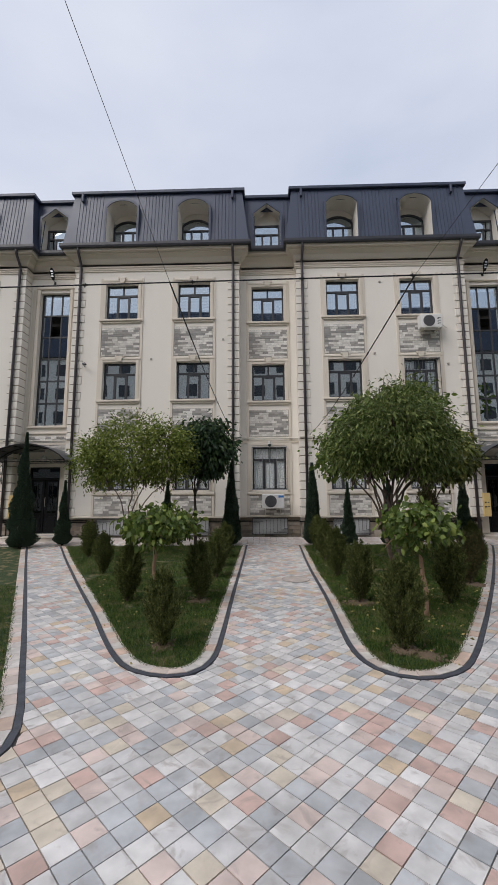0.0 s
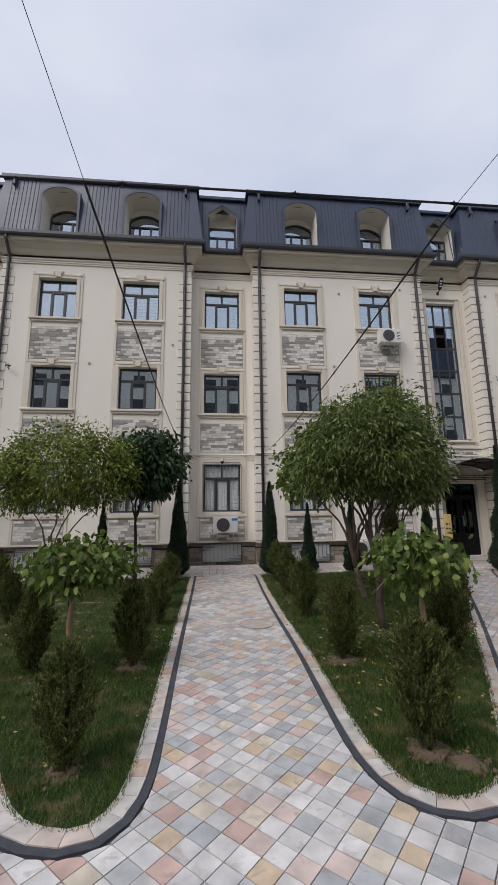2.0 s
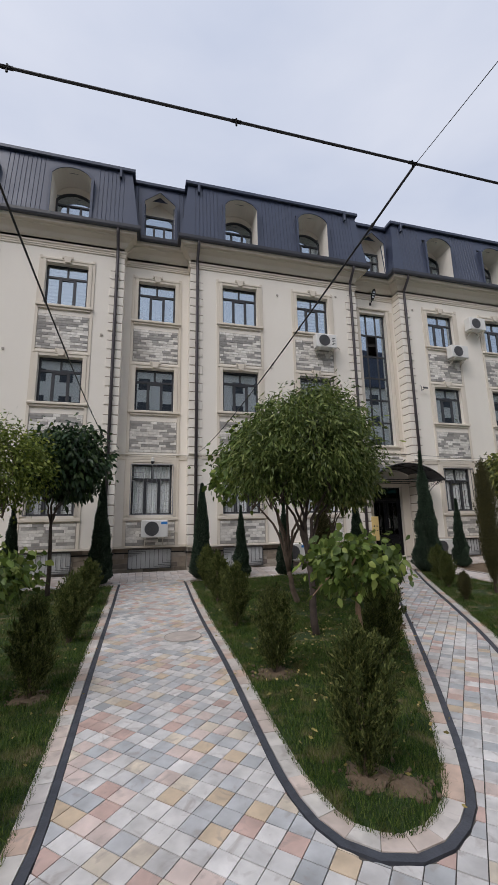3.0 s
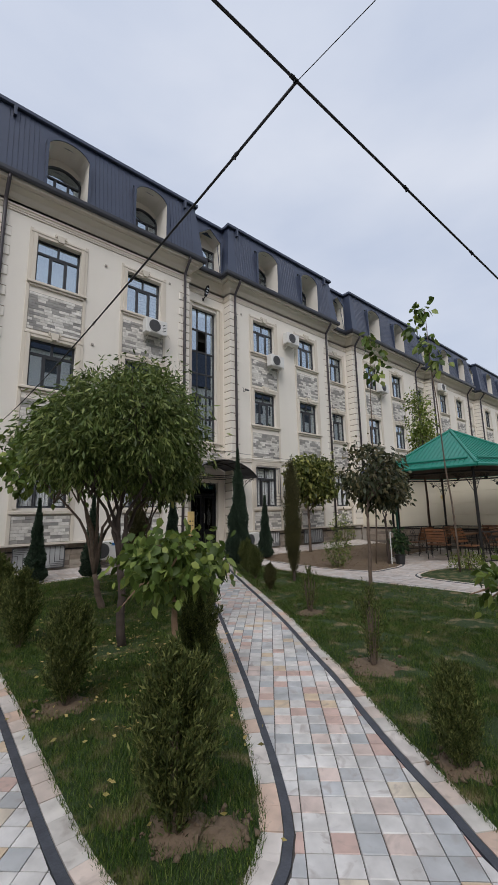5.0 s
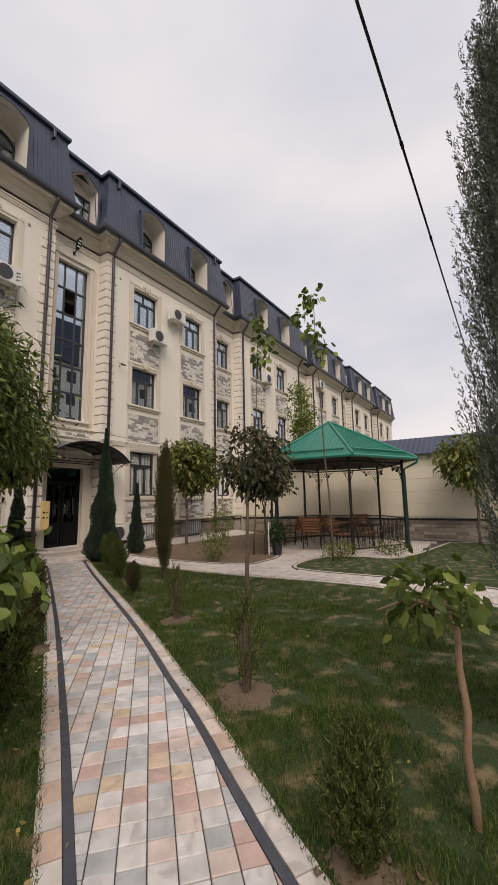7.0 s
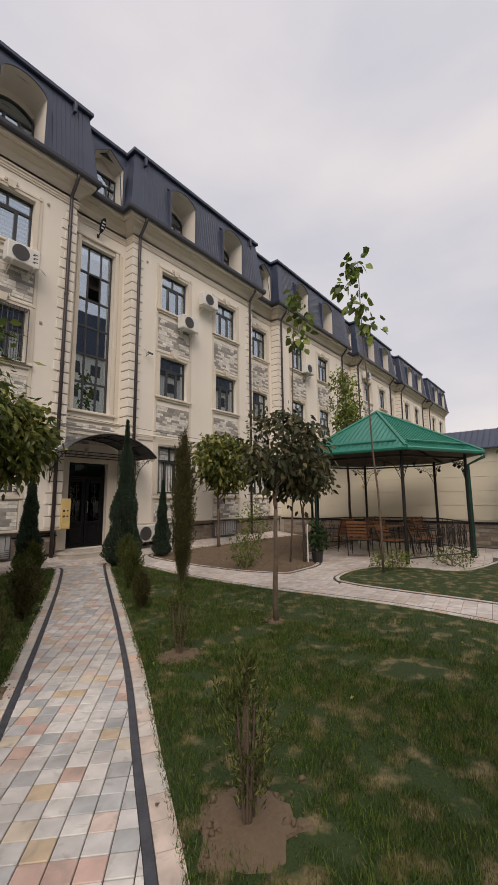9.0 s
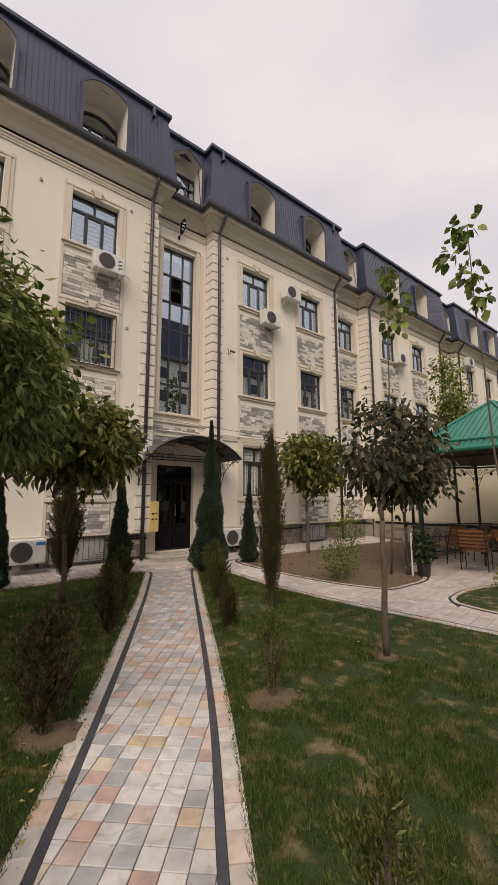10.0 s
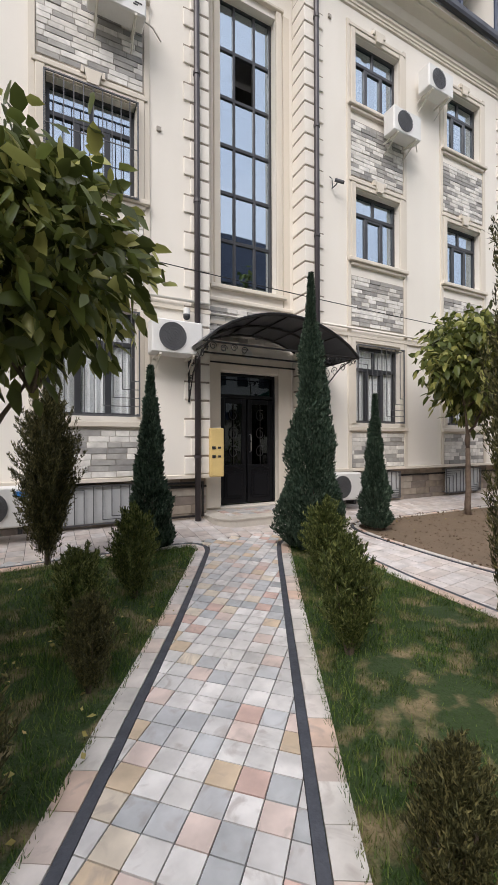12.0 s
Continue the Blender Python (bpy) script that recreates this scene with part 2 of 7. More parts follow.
CURTAIN = material("white_curtain", (0.80, 0.80, 0.80), 0.9, vary=0.05, scale=20, fine=200, bump=0.1)
DIM_CURTAIN = material("grey_curtain", (0.22, 0.21, 0.20), 0.9, vary=0.1, scale=12)
DOOR = material("black_metal_door", (0.008, 0.008, 0.010), 0.42, vary=0.15, scale=5, spec=0.22)
IRON = material("wrought_iron", (0.022, 0.020, 0.020), 0.45, metal=0.3, vary=0.15, scale=8)
GREY_IRON = material("grey_painted_iron", (0.10, 0.10, 0.105), 0.5, vary=0.12, scale=8)
STEEL = material("worn_steel", (0.5, 0.5, 0.5), 0.3, metal=0.9, vary=0.1)
CANOPY = material("smoked_sheet", (0.075, 0.08, 0.092), 0.38, vary=0.1, scale=3)
WHITE_PLASTIC = material("white_enamel", (0.74, 0.73, 0.70), 0.45, vary=0.05, scale=5, bump=0.03, stain=0.12)
BLACK_PLASTIC = material("black_plastic", (0.02, 0.02, 0.022), 0.5, vary=0.1)
BLUE = material("blue_sticker", (0.03, 0.2, 0.55), 0.5, vary=0.05)
YELLOW = material("yellow_box_paint", (0.72, 0.53, 0.22), 0.55, vary=0.08, scale=6)
GAS = material("cream_gas_pipe", (0.72, 0.68, 0.60), 0.5, vary=0.08, scale=6)
GREEN_ROOF = material("green_roof_sheet", (0.012, 0.19, 0.135), 0.35, vary=0.10, scale=2, fine=40, bump=0.04, tint=(0.02, 0.25, 0.18))
GREEN_PAINT = material("green_pipe_paint", (0.015, 0.10, 0.075), 0.4, vary=0.1)
WOOD = material("orange_slat_wood", (0.26, 0.105, 0.04), 0.5, vary=0.25, scale=9, fine=70, bump=0.2, per="island")
UNDER = material("gazebo_ceiling_board", (0.10, 0.075, 0.055), 0.7, vary=0.2, scale=5)
STEP = material("pale_stone_step", (0.60, 0.55, 0.48), 0.55, vary=0.12, scale=5, stain=0.3)
STRIP = material("dark_granite_strip", (0.075, 0.080, 0.096), 0.5, vary=0.25, scale=12, fine=90)
PAVE_BASE = material("joint_mortar", (0.11, 0.10, 0.09), 0.95, vary=0.2, scale=5, bump=0.3)
TILE_SET = [(0.0, (0.63, 0.61, 0.59)), (0.17, (0.70, 0.675, 0.645)), (0.34, (0.53, 0.535, 0.54)), (0.50, (0.75, 0.72, 0.69)), (0.64, (0.45, 0.46, 0.465)),
            (0.71, (0.69, 0.56, 0.50)), (0.82, (0.70, 0.61, 0.49)), (0.88, (0.61, 0.43, 0.37)), (0.95, (0.65, 0.51, 0.36))]
TILE = marble("marble_tile", "object", TILE_SET)
TILE_JOINED = marble("marble_tile_far", "island", TILE_SET)
PINK_SET = [(0.0, (0.62, 0.55, 0.50)), (0.3, (0.66, 0.60, 0.56)), (0.55, (0.58, 0.50, 0.45)), (0.8, (0.64, 0.59, 0.56))]
PINK_TILE = marble("pinkish_tile", "island", PINK_SET, 0.55, 0.25)
BORDER_SET = [(0.0, (0.65, 0.61, 0.56)), (0.35, (0.66, 0.55, 0.48)), (0.6, (0.67, 0.61, 0.56)), (0.8, (0.65, 0.48, 0.38))]
BORDER = marble("border_tile", "object", BORDER_SET)
BORDER_JOINED = marble("border_tile_far", "island", BORDER_SET)
BARK = material("grey_brown_bark", (0.16, 0.115, 0.085), 0.9, vary=0.25, scale=14, fine=90, bump=0.6)
BARK_DARK = material("dark_bark", (0.075, 0.055, 0.045), 0.9, vary=0.25, scale=14, fine=90, bump=0.6)
BARK_PALE = material("pale_tan_bark", (0.34, 0.22, 0.14), 0.85, vary=0.2, scale=14, fine=90, bump=0.4)
LEAF_WILLOW = leaf_material("narrow_green_leaf", (0.105, 0.155, 0.036), (0.27, 0.31, 0.10))
LEAF_LIGHT = leaf_material("bright_green_leaf", (0.15, 0.205, 0.034), (0.33, 0.37, 0.08))
LEAF_DARK = leaf_material("dark_glossy_leaf", (0.030, 0.065, 0.028), (0.09, 0.135, 0.05), 0.38)
LEAF_PLUM = leaf_material("plum_leaf", (0.066, 0.078, 0.038), (0.19, 0.16, 0.08), 0.42)
LEAF_BROAD = leaf_material("broad_drooping_leaf", (0.125, 0.155, 0.040), (0.40, 0.39, 0.12), 0.34, 0.32)
LEAF_FIG = leaf_material("lobed_green_leaf", (0.105, 0.165, 0.032), (0.26, 0.31, 0.075), 0.45)
NEEDLE = leaf_material("juniper_sprig", (0.078, 0.105, 0.026), (0.23, 0.24, 0.075), 0.6, 0.2)
NEEDLE_BLUE = leaf_material("thuja_sprig", (0.042, 0.074, 0.048), (0.105, 0.145, 0.098), 0.6, 0.2)
NEEDLE_BROWN = leaf_material("brownish_juniper_sprig", (0.075, 0.075, 0.028), (0.19, 0.165, 0.065), 0.6, 0.2)
NEEDLE_GREY = leaf_material("grey_green_sprig", (0.105, 0.135, 0.098), (0.23, 0.27, 0.205), 0.6, 0.2)
GRASS = leaf_material("grass_blade", (0.052, 0.112, 0.014), (0.19, 0.235, 0.05), 0.55, 0.3, (0.21, 0.17, 0.075))
DRY_LEAF = leaf_material("fallen_leaf", (0.42, 0.36, 0.12), (0.55, 0.38, 0.16), 0.7, 0.2)
EARTH = material("bare_earth", (0.165, 0.115, 0.075), 0.95, vary=0.25, scale=3, fine=50, bump=0.7, tint=(0.13, 0.095, 0.06))
WALL_FAR = material("cream_panel_wall", (0.80, 0.73, 0.58), 0.8, vary=0.05, scale=0.8, fine=80, bump=0.12, stain=0.15)
PALE_SHEET = material("pale_grey_sheet", (0.52, 0.53, 0.53), 0.6, vary=0.08, scale=6, stain=0.3)
PALE_IRON = material("pale_grey_iron", (0.30, 0.30, 0.31), 0.5, vary=0.1, scale=8)
CABLE = material("black_cable", (0.012, 0.012, 0.014), 0.5, vary=0.1)


def turf_material():
    """Soil under the grass: green with worn, dry patches."""
    m = bpy.data.materials.new("turf_soil")
    m.use_nodes = True
    n, k = m.node_tree.nodes, m.node_tree.links
    p = n["Principled BSDF"]
    p.inputs["Roughness"].default_value = 0.95
    geo = n.new("ShaderNodeNewGeometry")
    a, b = n.new("ShaderNodeTexNoise"), n.new("ShaderNodeTexNoise")
    a.inputs["Scale"].default_value, a.inputs["Detail"].default_value = 5.5, 9.0
    b.inputs["Scale"].default_value, b.inputs["Detail"].default_value = 70.0, 6.0
    k.new(geo.outputs["Position"], a.inputs["Vector"]), k.new(geo.outputs["Position"], b.inputs["Vector"])
    r = n.new("ShaderNodeValToRGB")
    r.color_ramp.elements[0].position, r.color_ramp.elements[0].color = 0.51, lin(0.028, 0.050, 0.011)
    r.color_ramp.elements[1].position, r.color_ramp.elements[1].color = 0.65, lin(0.20, 0.155, 0.08)
    k.new(a.outputs["Fac"], r.inputs["Fac"])
    h = n.new("ShaderNodeHueSaturation")
    mr = n.new("ShaderNodeMapRange")
    mr.inputs["To Min"].default_value, mr.inputs["To Max"].default_value = 0.5, 1.5
    k.new(b.outputs["Fac"], mr.inputs["Value"]), k.new(mr.outputs["Result"], h.inputs["Value"])
    k.new(r.outputs["Color"], h.inputs["Color"]), k.new(h.outputs["Color"], p.inputs["Base Color"])
    bp = n.new("ShaderNodeBump")
    bp.inputs["Strength"].default_value, bp.inputs["Distance"].default_value = 0.6, 0.02
    k.new(b.outputs["Fac"], bp.inputs["Height"]), k.new(bp.outputs["Normal"], p.inputs["Normal"])
    return m


TURF = turf_material()


# ---- building helpers ----
class Shape:
    """Collects vertices and faces for one mesh."""

    def __init__(self):
        self.v, self.f = [], []

    def face(self, *pts):
        i = len(self.v)
        self.v += [tuple(p) for p in pts]
        self.f.append(tuple(range(i, i + len(pts))))

    def box(self, x0, x1, y0, y1, z0, z1, b=0.0):
        """A box; with b its edges are chamfered."""
        if b <= 0:
            i = len(self.v)
            self.v += [(x, y, z) for z in (z0, z1) for y in (y0, y1) for x in (x0, x1)]
            self.f += [tuple(i + j for j in q) for q in ((0, 2, 3, 1), (4, 5, 7, 6), (0, 1, 5, 4), (2, 6, 7, 3), (0, 4, 6, 2), (1, 3, 7, 5))]
            return
        c, h = ((x0 + x1) / 2, (y0 + y1) / 2, (z0 + z1) / 2), ((x1 - x0) / 2, (y1 - y0) / 2, (z1 - z0) / 2)
        i, idx = len(self.v), {}
        for sx in (-1, 1):
            for sy in (-1, 1):
                for sz in (-1, 1):
                    s = (sx, sy, sz)
                    for a in range(3):
                        idx[s, a] = len(self.v)
                        self.v.append(tuple(c[d] + s[d] * (h[d] if d == a else h[d] - b) for d in range(3)))
        for a in range(3):
            o = [d for d in range(3) if d != a]
            for sa in (-1, 1):
                q = []
                for u, w in ((-1, -1), (1, -1), (1, 1), (-1, 1)):
                    s = [0, 0, 0]
                    s[a], s[o[0]], s[o[1]] = sa, u, w
                    q.append(idx[tuple(s), a])
                flip = (sa > 0) == (a == 1)
                self.f.append(tuple(q[::-1] if flip else q))
        for a in range(3):
            o = [d for d in range(3) if d != a]
            for u in (-1, 1):
                for w in (-1, 1):
                    s0, s1 = [0, 0, 0], [0, 0, 0]
                    s0[a], s1[a] = -1, 1
                    for s in (s0, s1):
                        s[o[0]], s[o[1]] = u, w
                    s0, s1 = tuple(s0), tuple(s1)
                    self.f.append((idx[s0, o[0]], idx[s1, o[0]], idx[s1, o[1]], idx[s0, o[1]]))
        for sx in (-1, 1):
            for sy in (-1, 1):
                for sz in (-1, 1):
                    self.f.append(tuple(idx[(sx, sy, sz), a] for a in range(3)))

    def tube(self, pts, radii, n=8, cap=True):
        """A round tube along pts, with a radius (or one per point)."""
        pts = [Vector(p) for p in pts]
        if not isinstance(radii, (list, tuple)):
            radii = [radii] * len(pts)
        rings, side = [], None
        for j, p in enumerate(pts):
            t = (pts[min(j + 1, len(pts) - 1)] - pts[max(j - 1, 0)]).normalized()
            if side is None:
                side = t.orthogonal().normalized()
            side = (side - t * side.dot(t))
            side = side.normalized() if side.length > 1e-6 else t.orthogonal().normalized()
            up = t.cross(side)
            i = len(self.v)
            self.v += [tuple(p + radii[j] * (math.cos(2 * math.pi * a / n) * side + math.sin(2 * math.pi * a / n) * up)) for a in range(n)]
            rings.append(i)
        for a, b in zip(rings, rings[1:]):
            self.f += [(a + q, a + (q + 1) % n, b + (q + 1) % n, b + q) for q in range(n)]
        if cap:
            self.f.append(tuple(rings[0] + q for q in range(n))[::-1])
            self.f.append(tuple(rings[-1] + q for q in range(n)))

    def prism(self, poly, y0, y1):
        """A polygon in x, z pushed from y0 to y1."""
        i, n = len(self.v), len(poly)
        self.v += [(x, y0, z) for x, z in poly] + [(x, y1, z) for x, z in poly]
        self.f += [tuple(range(i, i + n)), tuple(range(i + 2 * n - 1, i + n - 1, -1))]
        self.f += [(i + q, i + n + q, i + n + (q + 1) % n, i + (q + 1) % n) for q in range(n)]

    def slab(self, poly, z0, z1):
        """A polygon in x, y pushed from z0 to z1 (numbers or functions of x, y)."""
        i, n = len(self.v), len(poly)
        za = z0 if callable(z0) else (lambda x, y: z0)
        zb = z1 if callable(z1) else (lambda x, y: z1)
        self.v += [(x, y, za(x, y)) for x, y in poly] + [(x, y, zb(x, y)) for x, y in poly]
        self.f += [tuple(range(i + n - 1, i - 1, -1)), tuple(range(i + n, i + 2 * n))]
        self.f += [(i + q, i + (q + 1) % n, i + n + (q + 1) % n, i + n + q) for q in range(n)]

    def sweep(self, line, profile, closed=False):
        """A profile of (offset to the right-hand side, z) drawn along a plan line with mitred corners."""
        rings = []
        for j, p in enumerate(line):
            p = Vector(p)
            a = (p - Vector(line[j - 1])).normalized() if j else None
            b = (Vector(line[j + 1]) - p).normalized() if j + 1 < len(line) else None
            a, b = a or b, b or a
            na, nb = Vector((a.y, -a.x)), Vector((b.y, -b.x))
            m = (na + nb) / max(0.2, 1 + na.dot(nb))
            i = len(self.v)
            self.v += [(p.x + m.x * o, p.y + m.y * o, z) for o, z in profile]
            rings.append(i)
        n = len(profile)
        for a, b in zip(rings, rings[1:]):
            self.f += [(a + q, b + q, b + q + 1, a + q + 1) for q in range(n - 1)]

    def mesh(self, name, smooth=False):
        me = bpy.data.meshes.new(name)
        me.from_pydata(self.v, [], self.f)
        if smooth:
            me.polygons.foreach_set("use_smooth", [True] * len(me.polygons))
        me.validate()
        return me


def part(name, shape, mat, parent=None, label="", smooth=False, kind=""):
    """One mesh object, under a thing or a part."""
    me = shape if isinstance(shape, bpy.types.Mesh) else shape.mesh(name, smooth)
    if mat and not me.materials:
        me.materials.append(mat)
    ob = new(name, me)
    ob.parent = parent
    return tagged(ob, label, kind=kind)


def at(ob, x=0, y=0, z=0, rz=0):
    ob.matrix_basis = pose(x, y, z, 0, 0, rz)
    return ob


def thing(name, label, category, x=0, y=0, z=0, rz=0, group="", kind=""):
    return tagged(at(new(name), x, y, z, rz), label, category, group, kind)


def fast_mesh(name, verts, loops, size, mat):
    """A mesh of equal polygons from arrays."""
    me = bpy.data.meshes.new(name)
    nv, nf = len(verts), len(loops) // size
    me.vertices.add(nv)
    me.vertices.foreach_set("co", np.asarray(verts, np.float32).ravel())
    me.loops.add(nf * size)
    me.loops.foreach_set("vertex_index", np.asarray(loops, np.int32))
    me.polygons.add(nf)
    me.polygons.foreach_set("loop_start", np.arange(nf, dtype=np.int32) * size)
    me.update(calc_edges=True)
    me.materials.append(mat)
    return me


def unit(a):
    return a / np.maximum(1e-6, np.linalg.norm(a, axis=1, keepdims=True))


def leaves(name, rng, place, way, length, width, mat, fold=0.25, droop=0.0):
    """Many folded, pointed leaves: place (n, 3), way (n, 3) along the leaf."""
    n = len(place)
    way = unit(way + np.array([0, 0, -droop]))
    side = unit(np.cross(way, rng.normal(size=(n, 3))))
    up = np.cross(side, way)
    s = rng.uniform(0.65, 1.25, (n, 1))
    l, w = length * s, width * s
    if width > 0.02:                                      # a broad leaf: bent, folded along its rib
        down = np.array([0, 0, -1.0]) * l
        c1, c2 = place + way * l * 0.33 - up * w * 0.12, place + way * l * 0.68 - up * w * 0.1 + down * 0.05
        tip = place + way * l * 0.96 + down * 0.16
        v = np.stack([place, c1 + side * w + up * w * fold, c1, c1 - side * w + up * w * fold, c2 + side * w * 0.72 + up * w * fold * 0.8, c2, c2 - side * w * 0.72 + up * w * fold * 0.8, tip], 1).reshape(-1, 3)
        i = np.arange(n)[:, None] * 8
        tri = ((0, 1, 2), (0, 2, 3), (1, 4, 5), (1, 5, 2), (2, 5, 6), (2, 6, 3), (4, 7, 5), (5, 7, 6))
        return fast_mesh(name, v, np.concatenate([i + np.array(t) for t in tri], 1).ravel(), 3, mat)
    mid = place + way * l * 0.45
    v = np.stack([place, mid + side * w + up * w * fold, place + way * l, mid - side * w + up * w * fold], 1).reshape(-1, 3)
    i = np.arange(n)[:, None] * 4
    loops = np.concatenate([i + np.array([0, 1, 2]), i + np.array([0, 2, 3])], 1).ravel()
    return fast_mesh(name, v, loops, 3, mat)


RISE_Y, RISE_Z = (5.5, 11.0, 12.5, 14.5, 15.6), (0.0, 0.0, 0.012, 0.094, 0.20)


def ground_z(x, y):
    """The paving lies level and then rises towards the house."""
    return float(np.interp(y, RISE_Y, RISE_Z))


# ---- the house ----
FRONT, BACK, REACH = 15.57, 15.98, 0.43          # wall faces of bays and recesses, overhang of the eaves
RECESSES = [(-23.9, 0.95, "E"), (-15.85, 1.06, "C"), (-7.76, 0.95, "E"), (0.327, 1.06, "C"), (8.39, 0.95, "E"), (16.45, 1.0, "C"), (25.3, 0.95, "E"), (33.5, 1.06, "C"), (41.6, 0.95, "E")]
X_FIRST, X_LAST = -30.0, 49.0
house = thing("apartment_building", "long cream stuccoed apartment house with anthracite mansard roof", "building")

outline = [(X_FIRST, FRONT)]
for c, h, _ in RECESSES:
    outline += [(c - h, FRONT), (c - h, BACK), (c + h, BACK), (c + h, FRONT)]
outline.append((X_LAST, FRONT))

bays = []
edges = [X_FIRST] + [e for c, h, _ in RECESSES for e in (c - h, c + h)] + [X_LAST]
for a, b in zip(edges[::2], edges[1::2]):
    bays.append((a, b))


def wall_with_holes(s, x0, x1, z0, z1, y, holes, deep=0.16):
    """The face of a wall in the plane y, with reveals going back round every hole."""
    xs = sorted({x0, x1, *[v for h in holes for v in h[:2]]})
    zs = sorted({z0, z1, *[v for h in holes for v in h[2:]]})
    for a, b in zip(xs, xs[1:]):
        for c, d in zip(zs, zs[1:]):
            if not any(h[0] <= (a + b) / 2 <= h[1] and h[2] <= (c + d) / 2 <= h[3] for h in holes):
                s.face((a, y, c), (b, y, c), (b, y, d), (a, y, d))
    for a, b, c, d in holes:
        s.face((a, y, c), (a, y + deep, c), (b, y + deep, c), (b, y, c))
        s.face((a, y, d), (b, y, d), (b, y + deep, d), (a, y + deep, d))
        s.face((a, y, c), (a, y, d), (a, y + deep, d), (a, y + deep, c))
        s.face((b, y, c), (b, y + deep, c), (b, y + deep, d), (b, y, d))


HALF = 0.597                                       # half a window's width
ROWS_Z = [(1.80, 3.33), (5.02, 6.38), (8.04, 9.39)]   # the windows of three storeys
CLAD_Z = [(0.93, 1.60), (3.70, 4.66), (6.62, 7.70)]   # the stone-clad panels below them
BOTTOM, TOP = 0.86, 10.25


def ring(s, w, h, t, y0, y1):
    """A closed rectangular frame."""
    i = len(s.v)
    for y in (y0, y1):
        s.v += [(-w, y, 0), (w, y, 0), (w, y, h), (-w, y, h), (-w + t, y, t), (w - t, y, t), (w - t, y, h - t), (-w + t, y, h - t)]
    for a in range(4):
        b = (a + 1) % 4
        s.f += [(i + a, i + b, i + 4 + b, i + 4 + a), (i + 8 + a, i + 12 + a, i + 12 + b, i + 8 + b),
                (i + a, i + 8 + a, i + 8 + b, i + b), (i + 4 + a, i + 4 + b, i + 12 + b, i + 12 + a)]


def window_meshes(w, h):
    """Dark frame, and its transom, lower mullions, upper mullion and inner sash; centred at x = 0, base at z = 0."""
    t, k = 0.055, h * 0.70
    s = Shape()
    ring(s, w, h, t, -0.03, 0.04)
    out = [("window", s.mesh("window"))]
    for name, box in (("transom", (-w + t, w - t, -0.034, 0.036, k - 0.035, k + 0.035)), ("mullion", (-0.03, 0.03, -0.026, 0.03, k + 0.035, h - t)),
                      ("mullion", (-w * 0.33 - 0.042, -w * 0.33 + 0.042, -0.034, 0.036, t, k - 0.035)), ("mullion", (w * 0.36 - 0.042, w * 0.36 + 0.042, -0.034, 0.036, t, k - 0.035)),
                      ("sash_rail", (-w * 0.33 + 0.042, w * 0.36 - 0.042, -0.030, 0.030, k - 0.085, k - 0.035))):
        s = Shape()
        s.box(*box, 0.006)
        out.append((name, s.mesh(name)))
    for _, me in out:
        me.materials.append(FRAME)
    return out


def pane_mesh(w, h):
    s = Shape()
    s.box(-w + 0.05, w - 0.05, 0.0, 0.008, 0.05, h - 0.05)
    return s.mesh("pane")


# unseen room box behind a window, its shade put into a dark colour
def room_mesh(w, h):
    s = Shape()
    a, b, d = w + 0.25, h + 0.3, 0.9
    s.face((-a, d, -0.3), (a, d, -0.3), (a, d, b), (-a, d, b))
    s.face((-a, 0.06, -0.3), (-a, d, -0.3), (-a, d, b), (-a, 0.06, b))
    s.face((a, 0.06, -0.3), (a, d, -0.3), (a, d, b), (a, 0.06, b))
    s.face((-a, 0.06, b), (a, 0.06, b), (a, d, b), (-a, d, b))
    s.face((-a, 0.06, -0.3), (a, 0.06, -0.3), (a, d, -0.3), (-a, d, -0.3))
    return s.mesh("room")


def curtain_mesh(x0, x1, z0, z1, waves=True, depth=0.12):
    """A hanging cloth in soft folds, or a flat blind of slats."""
    s = Shape()
    if waves:
        n = max(8, int((x1 - x0) / 0.03))
        for j in range(n):
            a, b = x0 + (x1 - x0) * j / n, x0 + (x1 - x0) * (j + 1) / n
            ya, yb = depth + 0.018 * math.sin(a * 70), depth + 0.018 * math.sin(b * 70)
            s.face((a, ya, z0), (b, yb, z0), (b, yb, z1), (a, ya, z1))
    else:
        z = z0
        while z < z1 - 0.02:
            s.box(x0, x1, 0.10, 0.105, z, min(z1, z + 0.075))
            z += 0.12
    return s.mesh("curtain")


SASH, SASH_LOW = window_meshes(HALF, 1.36), window_meshes(HALF, 1.53)
PANE, PANE_LOW = pane_mesh(HALF, 1.36), pane_mesh(HALF, 1.53)
ROOM_BOX = room_mesh(HALF, 1.4)
CURT_FULL = curtain_mesh(-0.55, 0.55, 0.05, 1.31)
CURT_LEFT = curtain_mesh(-0.55, -0.12, 0.05, 1.31)
CURT_RIGHT = curtain_mesh(0.2, 0.55, 0.05, 1.31)
BLIND_LOW = curtain_mesh(-0.57, 0.57, 0.05, 1.48, depth=0.035)
BLIND = curtain_mesh(-0.55, 0.55, 0.05, 1.30, False)
for me, mm in ((PANE, GLASS), (PANE_LOW, LOW_GLASS), (ROOM_BOX, ROOM)):
    me.materials.append(mm)


def window(x, y, z, storey, dress):
    low = storey == 0
    pieces = SASH_LOW if low else SASH
    w = at(part("window", pieces[0][1], FRAME, house), x, y, z)
    for name, me in pieces[1:]:
        part(name, me, FRAME, w)
    p = part("pane", PANE_LOW if low else PANE, GLASS, w)
    p.visible_shadow = False
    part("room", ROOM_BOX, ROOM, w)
    for me, mm in dress:
        part("curtain", me.copy(), mm, w)
    return w


